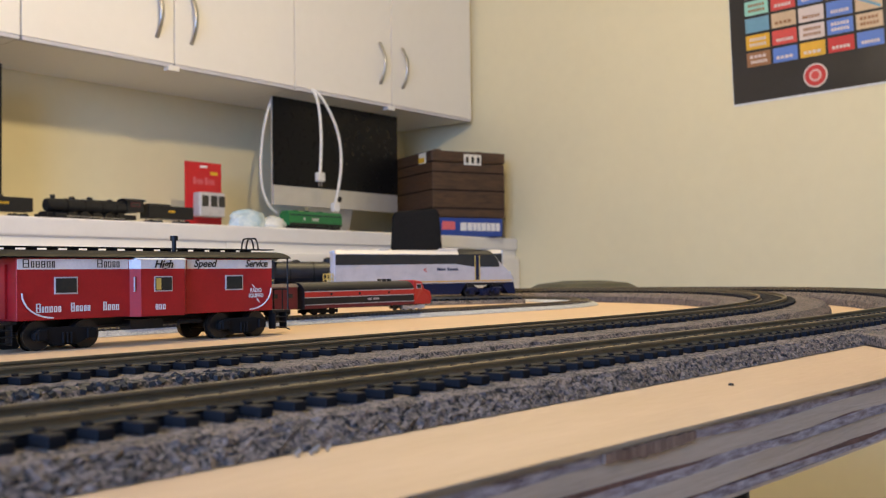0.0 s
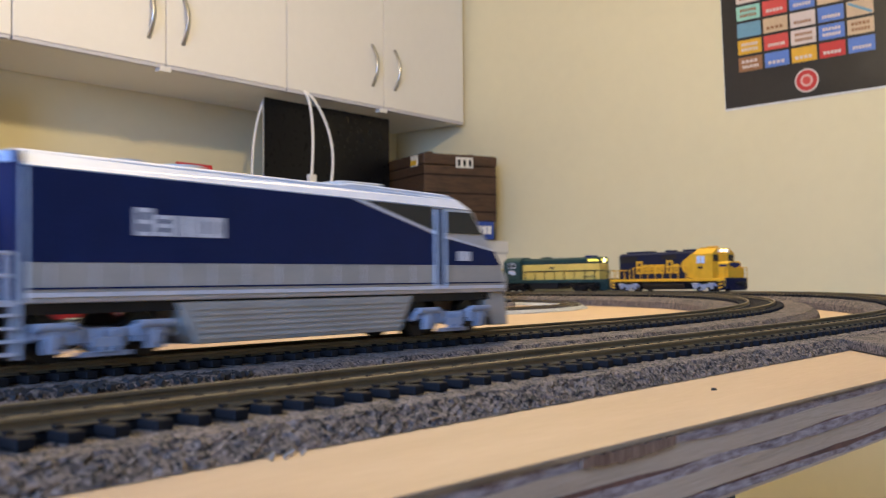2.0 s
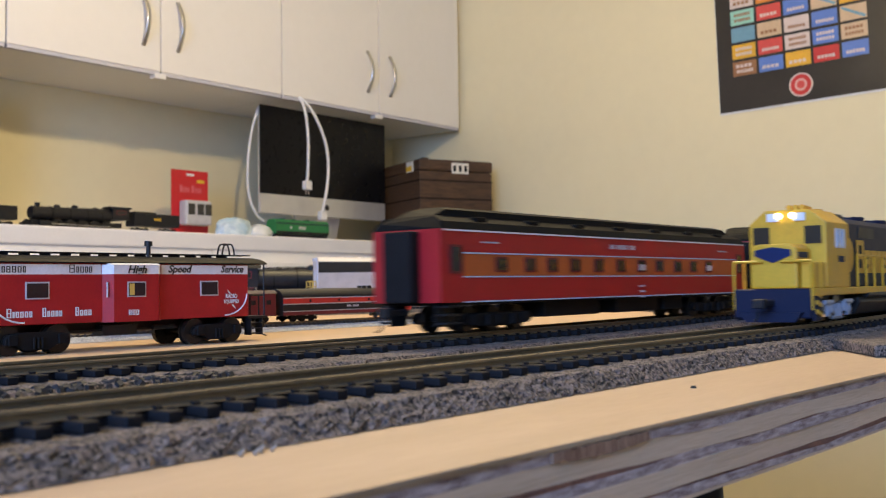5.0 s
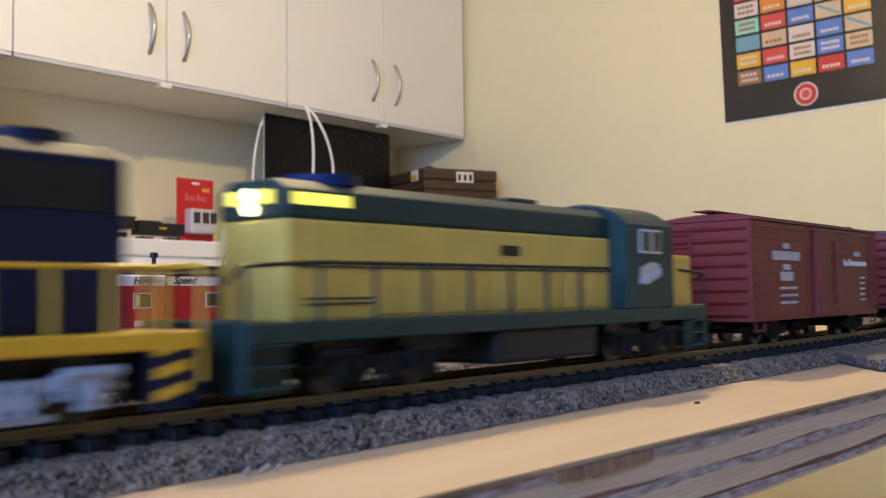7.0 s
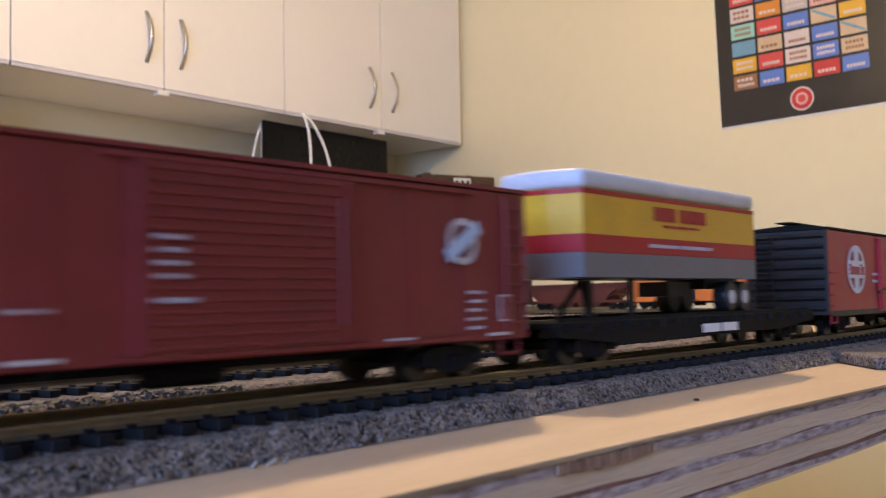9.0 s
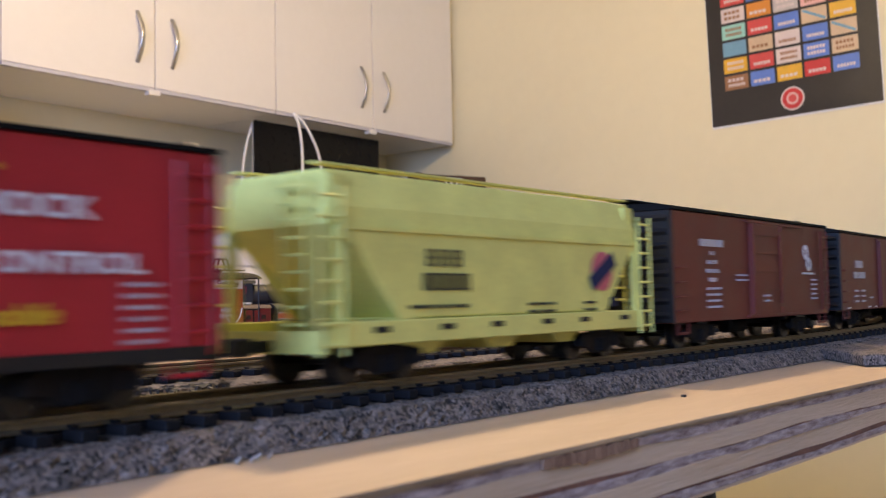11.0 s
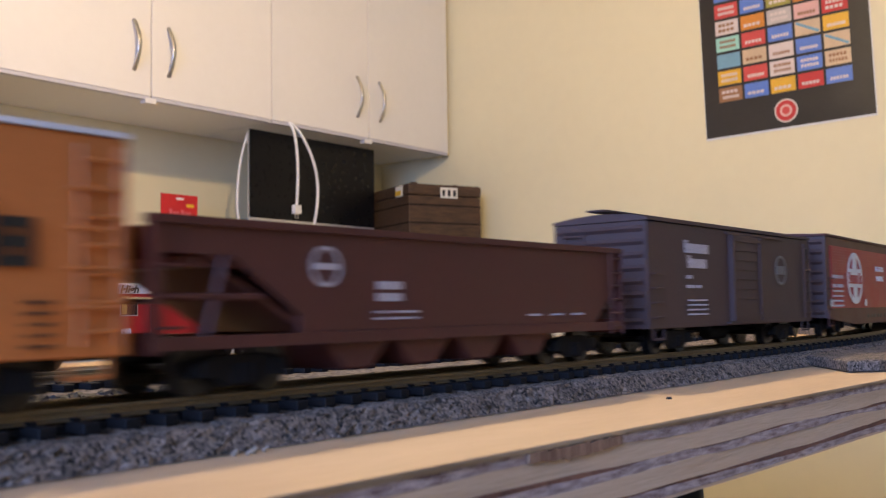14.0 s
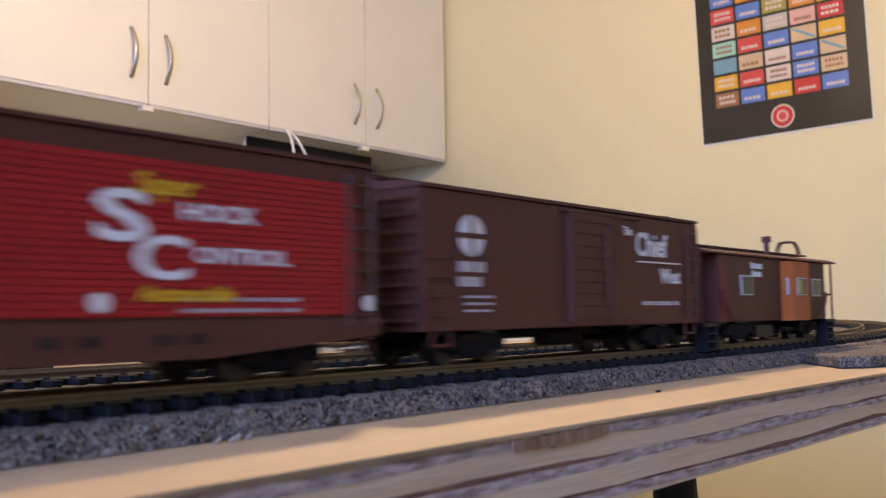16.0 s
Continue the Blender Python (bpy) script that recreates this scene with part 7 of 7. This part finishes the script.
def all_in_one():
    th = thing("desktop_computer", pose(-2.365, 2.262, TOP, 0, 0, 0), "all-in-one desktop computer with black screen and silver chin", "computer")
    M_ALU = mat("brushed_aluminium", (0.62, 0.61, 0.60), 0.35, 0.6, var=0.03, scale=30)
    M_SCREEN = mat("black_screen_glass", (0.006, 0.006, 0.007), 0.3, var=0.02, spec=0.15)
    bm = bmesh.new()
    box(bm, -0.006, 0, 0.2380, 0.012, 0.524, 0.309)
    bevel(bm, 0.004, 3)
    part("shell", bm, M_ALU, th)
    bm = bmesh.new()
    box(bm, 0.0015, 0, 0.2670, 0.004, 0.528, 0.254)
    part("screen", bm, M_SCREEN, th, "black glossy screen")
    bm = bmesh.new()
    box(bm, 0.001, 0, 0.1115, 0.003, 0.526, 0.056)
    part("chin", bm, M_ALU, th)
    bm = bmesh.new()
    rod(bm, (0.002, 0, 0.1120), (0.0032, 0, 0.1120), 0.0090, 20)
    part("emblem", bm, M_BLACK, th)
    bm = bmesh.new()
    prism(bm, [(-0.014, 0.158), (-0.026, 0.158), (-0.070, 0.004), (-0.058, 0.004)], -0.095, 0.095)
    part("stand", bm, M_ALU, th)
    bm = bmesh.new()
    box(bm, 0.005, 0, 0.004, 0.160, 0.190, 0.006)
    bevel(bm, 0.002, 2)
    part("foot", bm, M_ALU, th)


all_in_one()


def trunk():
    M_WICKER = mat("dark_brown_wood_grain", (0.032, 0.016, 0.009), 0.6, scale=25, bump=0.5, bscale=180, col2=(0.10, 0.050, 0.026), stretch=(1, 1, 7))
    th = thing("storage_trunk", pose(-2.280, 2.682, TOP + 0.0595, 0, 0, -23), "dark brown wooden storage trunk with paper labels on a hobby box", "trunk")
    bm = bmesh.new()
    box(bm, 0, 0, 0.087, 0.290, 0.262, 0.174)
    bevel(bm, 0.004, 2)
    part("body", bm, M_WICKER, th)
    bm = bmesh.new()
    box(bm, 0, 0, 0.193, 0.296, 0.268, 0.036)
    bevel(bm, 0.008, 3)
    part("lid", bm, M_WICKER, th)
    for z in (0.03, 0.087, 0.144):
        bm = bmesh.new()
        box(bm, 0, 0, z, 0.2925, 0.2645, 0.004)
        part("plank_joint", bm, M_BLACK_SOFT, th)
    for x, y in ((0.10, 0.06), (-0.06, -0.08), (0.12, -0.10)):
        bm = bmesh.new()
        box(bm, x, y, 0.214, 0.016, 0.022, 0.008)
        bevel(bm, 0.002, 1)
        part("clasp", bm, M_WICKER, th)
    M_PAPER = mat("white_paper", (0.72, 0.70, 0.64), 0.8, var=0.04)
    bm = bmesh.new()
    box(bm, 0.1490, 0.012, 0.185, 0.0012, 0.062, 0.034)
    p = part("paper_label", bm, M_PAPER, th, "white paper label with dark print")
    for i in range(3):
        bm = bmesh.new()
        box(bm, 0.1500, -0.008 + i * 0.020, 0.184, 0.0010, 0.009, 0.020)
        part("print", bm, M_BLACK_SOFT, p)
    bm = bmesh.new()
    box(bm, 0.085, -0.1348, 0.190, 0.050, 0.0012, 0.034)
    p = part("paper_label", bm, M_PAPER, th)
    bm = bmesh.new()
    box(bm, 0.080, -0.1356, 0.184, 0.040, 0.0010, 0.016)
    part("print", bm, L_GOLD, p)
    b = thing("hobby_box", pose(-2.273, 2.682, TOP, 0, 0, -23), "blue cardboard hobby box with white lettering bar", "box")
    M_CARD = mat("blue_card", (0.02, 0.06, 0.30), 0.5, var=0.06)
    bm = bmesh.new()
    box(bm, 0, 0, 0.0295, 0.290, 0.230, 0.058)
    bevel(bm, 0.0015, 1)
    part("carton", bm, M_CARD, b)
    blocks("lettering", [1.0, 0.75, 0.6, 0.6, 0.75, 0.6, 0.7, 0.65], 0.026, M_LETTER_W, b, Matrix.Translation((0.1455, 0.032, 0.031)) @ Matrix(((0, 0, 1, 0), (1, 0, 0, 0), (0, 1, 0, 0), (0, 0, 0, 1))), 0.12)
    bm = bmesh.new()
    box(bm, 0.1455, -0.082, 0.034, 0.0008, 0.046, 0.026)
    part("red_label", bm, L_PINK, b)


trunk()


def office_chair():
    th = thing("office_chair", pose(-1.93, 2.115, 0, 0, 0, 39), "black office chair standing at the counter", "chair")
    bm = bmesh.new()
    prism(bm, [(-0.078, 0.70), (0.078, 0.70), (0.062, 0.950), (0.054, 0.962), (-0.052, 0.956), (-0.062, 0.945)], -0.022, 0.022)
    bevel(bm, 0.006, 3)
    part("backrest", bm, M_BLACK_SOFT, th)
    bm = bmesh.new()
    box(bm, 0, 0.20, 0.46, 0.44, 0.42, 0.07)
    bevel(bm, 0.02, 3)
    part("seat", bm, M_BLACK_SOFT, th)
    bm = bmesh.new()
    box(bm, 0, -0.005, 0.58, 0.05, 0.016, 0.28)
    box(bm, 0, 0.08, 0.445, 0.05, 0.18, 0.016)
    part("back_bar", bm, M_BLACK, th)
    bm = bmesh.new()
    rod(bm, (0, 0.20, 0.09), (0, 0.20, 0.43), 0.025, 16)
    part("gas_lift", bm, M_BLACK, th)
    for i in range(5):
        a = i * 2 * math.pi / 5
        e = Vector((0.26 * math.cos(a), 0.20 + 0.26 * math.sin(a), 0.065))
        bm = bmesh.new()
        rod(bm, (0, 0.20, 0.095), e, 0.018, 10, 0.012)
        rod(bm, e, e - Vector((0, 0, 0.035)), 0.008, 8)
        leg = part("leg", bm, M_BLACK, th)
        bm = bmesh.new()
        rod(bm, e + Vector((-0.02, 0, -0.035)), e + Vector((0.02, 0, -0.035)), 0.028, 16)
        part("caster", bm, M_BLACK, leg)


office_chair()
steam_engine("long black steam locomotive with tender on the countertop", pose(-2.215, 1.361, TOP, 0, 0, 0), 1.06, True, True, 1.15)
steam_engine("black steam locomotive with tender on the countertop", pose(-2.215, 0.945, TOP, 0, 0, 0), 1.06, True, True, 1.15)


def green_diesel():
    th = thing("green_diesel", pose(-2.215, 2.005, TOP), "green cab-unit diesel model on the countertop", "locomotive")
    bm = bmesh.new()
    prism(bm, [(-0.019, 0.014), (0.019, 0.014), (0.019, 0.044), (0.012, 0.053), (-0.012, 0.053), (-0.019, 0.044)], -0.100, 0.100)
    bevel(bm, 0.002, 2)
    part("body", bm, P_KGREEN, th)
    plate("lower_band", th, rect(-0.098, 0.098, 0.0145, 0.0210), 0.0191, M_BLACK)
    plate("roof_band", th, rect(-0.098, 0.098, 0.0400, 0.0440), 0.0191, P_GREEN)
    blocks("lettering", [1.0, -3.0, 0.8, 0.8, 0.8, 0.8], 0.008, L_PALE, th, on_side(1, 0.0194, -0.02, 0.031), 0.2)
    bm = bmesh.new()
    box(bm, 0, 0, 0.0105, 0.030, 0.19, 0.008)
    part("underframe", bm, M_BLACK, th)
    for y in (-0.062, 0.062):
        truck(th, y, "diesel", M_BLACK)
    for y in (-0.06, -0.02, 0.03):
        bm = bmesh.new()
        rod(bm, (0, y, 0.0525), (0, y, 0.0555), 0.008, 18)
        part("fan", bm, P_GREEN, th)


green_diesel()


def blister_card():
    M_REDCARD = mat("red_card", (0.55, 0.015, 0.020), 0.4, var=0.05)
    th = thing("blister_pack", pose(-2.440, 1.812, TOP, 0, 0, 0), "red toy blister card leaning on the counter", "toy package")
    bm = bmesh.new()
    box(bm, 0, 0, 0.098, 0.003, 0.122, 0.192)
    part("card", bm, M_REDCARD, th)
    bm = bmesh.new()
    box(bm, 0.002, 0.0, 0.182, 0.002, 0.024, 0.006)
    part("hang_slot", bm, M_LETTER_W, th)
    blocks("script", [0.9, 0.5, 0.6, 0.5, -0.3, 0.9, 0.5, 0.6, 0.5], 0.014, L_PINK, th, Matrix.Translation((0.0025, 0, 0.140)) @ Matrix(((0, 0, 1, 0), (1, 0, 0, 0), (0, 1, 0, 0), (0, 0, 0, 1))), 0.3, 1.4)
    bm = bmesh.new()
    box(bm, 0.002, 0.035, 0.165, 0.002, 0.024, 0.009)
    part("sticker", bm, L_GOLD, th)
    bm = bmesh.new()
    box(bm, 0.018, 0.006, 0.076, 0.034, 0.088, 0.068)
    bevel(bm, 0.008, 3)
    b = part("toy_van", bm, P_SILVER, th, "grey toy van in the blister")
    for y in (-0.020, 0.010, 0.036):
        bm = bmesh.new()
        box(bm, 0.0345, y, 0.085, 0.002, 0.022, 0.030)
        part("van_window", bm, M_GLASS, b)


blister_card()


def plastic_bag(x, y, m, label, sx, sy, sz, seed):
    rng = random.Random(seed)
    bm = bmesh.new()
    bmesh.ops.create_icosphere(bm, subdivisions=4, radius=1)
    for v in bm.verts:
        k = 1 + 0.22 * noise.noise(v.co * 1.7 + Vector((seed, 0, 0))) + 0.10 * noise.noise(v.co * 5 + Vector((0, seed, 0)))
        v.co = Vector((v.co.x * sx * k, v.co.y * sy * k, max(0.0, (v.co.z * k + 0.55) * sz)))
    o = tagged(part("plastic_bag", bm, m, smooth=True), label, "bag")
    o.matrix_basis = pose(x, y, TOP)


M_BAG_B = mat("pale_blue_film", (0.30, 0.50, 0.66), 0.25, scale=25, col2=(0.72, 0.78, 0.80))
M_BAG_W = mat("clear_white_film", (0.55, 0.58, 0.58), 0.22, scale=25, col2=(0.80, 0.80, 0.78))
plastic_bag(-2.235, 1.795, M_BAG_B, "crumpled pale blue plastic bag on the countertop", 0.032, 0.055, 0.032, 3)
plastic_bag(-2.235, 1.880, M_BAG_W, "crumpled clear plastic bag on the countertop", 0.032, 0.046, 0.024, 7)


def monitor():
    th = thing("monitor", pose(-2.42, 0.96, TOP), "black flat monitor standing on the countertop", "monitor")
    bm = bmesh.new()
    box(bm, 0, 0, 0.215, 0.030, 0.52, 0.31)
    bevel(bm, 0.004, 2)
    part("screen_case", bm, M_BLACK, th)
    bm = bmesh.new()
    box(bm, -0.01, 0, 0.05, 0.03, 0.06, 0.10)
    box(bm, 0, 0, 0.005, 0.16, 0.22, 0.01)
    part("stand", bm, M_BLACK, th)


monitor()

# power strip and a bright metal cap by the computer's foot
bm = bmesh.new()
box(bm, -2.20, 2.43, TOP + 0.007, 0.05, 0.16, 0.012)
bevel(bm, 0.004, 2)
M_TEAL = mat("grey_teal_plastic", (0.16, 0.22, 0.24), 0.4)
tagged(part("keyboard_tray", bm, M_TEAL), "grey-teal plastic tray in front of the computer", "tray")
bm = bmesh.new()
rod(bm, (-2.16, 2.40, TOP), (-2.16, 2.40, TOP + 0.018), 0.009, 18, 0.007)
tagged(part("steel_tin", bm, M_WHEEL_TREAD), "small bright steel tin on the countertop", "tin")


def cable(name, pts, r, label, plug):
    """A white cable hanging from the cabinet's edge, with a plug at its end."""
    th = thing(name, Matrix(), label, "cable", "hanging cables")
    c = bpy.data.curves.new("cord", "CURVE")
    c.dimensions, c.bevel_depth, c.bevel_resolution = "3D", r, 3
    s = c.splines.new("NURBS")
    s.points.add(len(pts) - 1)
    for p, q in zip(s.points, pts):
        p.co = (*q, 1)
    s.use_endpoint_u, s.order_u, s.resolution_u = True, 4, 8
    tmp = bpy.data.objects.new("cord", c)
    me = bpy.data.meshes.new_from_object(tmp)
    bpy.data.objects.remove(tmp)
    me.materials.append(M_CORD)
    ob = new("cord", me)
    ob.parent = th
    if plug:
        bm = bmesh.new()
        x, y, z = pts[-1]
        box(bm, x, y, z - 0.012, 0.016, plug, 0.026)
        bevel(bm, 0.003, 2)
        part("plug", bm, M_CORD, th)
        bm = bmesh.new()
        for q in (-0.005, 0.005):
            box(bm, x, y + q, z - 0.031, 0.003, 0.002, 0.014)
        part("pin", bm, M_NICKEL, th)


M_CORD = mat("white_cord", (0.74, 0.72, 0.70), 0.45, var=0.03)
cable("power_cable", [(-2.30, 2.085, 1.330), (-2.278, 2.090, 1.315), (-2.272, 2.098, 1.25), (-2.272, 2.102, 1.17), (-2.272, 2.094, 1.085)], 0.0044, "white power cable hanging in front of the computer", 0.026)
cable("power_cable", [(-2.30, 2.085, 1.330), (-2.274, 2.094, 1.318), (-2.266, 2.130, 1.27), (-2.264, 2.178, 1.18), (-2.264, 2.172, 1.08), (-2.264, 2.146, 1.00)], 0.0044, "white power cable hanging with its plug down", 0.024)
cable("power_cable", [(-2.375, 2.005, 1.300), (-2.385, 1.985, 1.24), (-2.39, 1.972, 1.13), (-2.39, 1.976, 1.03), (-2.385, 2.005, 0.985), (-2.385, 2.03, 0.975)], 0.0040, "white power cable looping behind the computer", 0)


# ---- the poster on the far wall ----
def poster():
    th = thing("poster", Matrix.Translation((-1.357, 2.8545, 1.259)) @ Matrix.Rotation(radians(-1.6), 4, "Y"), "black poster with rows of coloured signs and a red seal", "poster")
    w, h = 0.478, 0.70
    M_POSTER = mat("black_poster_paper", (0.022, 0.018, 0.015), 0.32, var=0.1, scale=8)
    M_PAPER = mat("white_poster_edge", (0.75, 0.74, 0.72), 0.6)
    bm = bmesh.new()
    box(bm, w / 2, 0, h / 2, w, 0.0010, h)
    part("backing", bm, M_PAPER, th)
    bm = bmesh.new()
    box(bm, w / 2 - 0.0006, -0.0012, h / 2 + 0.003, w - 0.005, 0.0012, h - 0.006)
    part("sheet", bm, M_POSTER, th)
    cols = {k: mat("sign_" + k, c, 0.45, var=0.05, scale=20) for k, c in dict(blue=(0.10, 0.20, 0.56), gold=(0.72, 0.40, 0.03), orange=(0.66, 0.24, 0.03), red=(0.62, 0.07, 0.06), white=(0.66, 0.56, 0.52), pink=(0.70, 0.40, 0.36),
                                                                            mint=(0.30, 0.60, 0.50), sand=(0.60, 0.44, 0.28), olive=(0.34, 0.30, 0.06), grey=(0.50, 0.45, 0.42), brown=(0.30, 0.14, 0.06), steel=(0.16, 0.34, 0.46), crimson=(0.55, 0.03, 0.03)).items()}
    rows = ["brown blue gold crimson blue", "gold red white blue sand", "steel sand white blue sand", "mint red blue sand gold", "white orange grey pink crimson", "red blue olive orange gold", "blue orange gold gold blue",
            "red blue gold sand blue", "white gold blue red mint", "olive red sand blue gold", "blue white red gold steel"]
    for r, line in enumerate(rows):
        for c, k in enumerate(line.split()):
            x0, z0 = 0.047 + c * 0.0765, 0.115 + r * 0.0490
            z0 += -0.010
            if r * 0.049 + 0.16 > h - 0.02:
                continue
            bm = bmesh.new()
            box(bm, x0 + 0.0345, -0.0022, z0 + 0.0205, 0.0690, 0.0008, 0.0410)
            s = part("sign", bm, cols[k], th)
            if k in ("sand", "steel") and (r + c) % 2 == 0:
                bm = bmesh.new()
                box(bm, x0 + 0.0345, -0.0028, z0 + 0.0205, 0.070, 0.0006, 0.007, Matrix.Rotation(radians(28), 4, "Y"))
                part("diagonal", bm, cols["steel"], s)
            else:
                rng = random.Random(r * 9 + c)
                for j in range(rng.choice((1, 2))):
                    bm = bmesh.new()
                    n = rng.randint(4, 7)
                    for i in range(n):
                        box(bm, x0 + 0.010 + i * 0.049 / n + 0.004, -0.0028, z0 + 0.013 + j * 0.015, 0.036 / n, 0.0006, 0.0085)
                    part("sign_print", bm, cols["white"] if k not in ("white", "pink", "sand", "mint") else cols["brown"], s)
    bm = bmesh.new()
    rod(bm, (0.238, -0.0018, 0.052), (0.238, -0.0026, 0.052), 0.0330, 40)
    seal = part("seal", bm, cols["white"], th, "round red seal")
    bm = bmesh.new()
    rod(bm, (0.238, -0.0024, 0.052), (0.238, -0.0032, 0.052), 0.0285, 40)
    part("seal_field", bm, cols["crimson"], seal)
    bm = bmesh.new()
    rod(bm, (0.238, -0.0030, 0.052), (0.238, -0.0038, 0.052), 0.0170, 32)
    part("seal_core", bm, cols["pink"], seal)
    bm = bmesh.new()
    rod(bm, (0.238, -0.0036, 0.052), (0.238, -0.0042, 0.052), 0.0110, 32)
    part("seal_core", bm, cols["red"], seal)


poster()


# ---- what moves ----
def on_track(o, s, half):
    """The pose of a car whose trucks ride at s - half and s + half."""
    x0, v0, _ = oval(*o, s - half)
    x1, v1, _ = oval(*o, s + half)
    yaw = math.atan2(-(x1 - x0), v1 - v0)
    return TILT @ Matrix.Translation(((x0 + x1) / 2, (v0 + v1) / 2, RAIL_Z + rise(o, (v0 + v1) / 2))) @ Matrix.Rotation(yaw, 4, "Z")


def lead(t):
    """How far the freight still lay behind its later even run."""
    keys = ((0.0, 0.036), (1.0, 0.034), (2.0, 0.029), (3.0, 0.029), (3.6, 0.024), (5.6, 0.0), (16.1, 0.0))
    for (a, p), (b, q) in zip(keys, keys[1:]):
        if t <= b:
            return p + (q - p) * (t - a) / (b - a)
    return 0.0


def motions():
    times = [i * 0.2 for i in range(81)]
    for th, L, mid in FREIGHT:
        walk(th, [(t, on_track(OUTER, mid - 0.267 * (t - 8.7) + lead(t), L * 0.33)) for t in times])
    for th, L, mid in EXPRESS:
        walk(th, [(t, on_track(MIDDLE, mid - 0.0025 + 0.280 * (t - 1.5), L * 0.33)) for t in times])


motions()
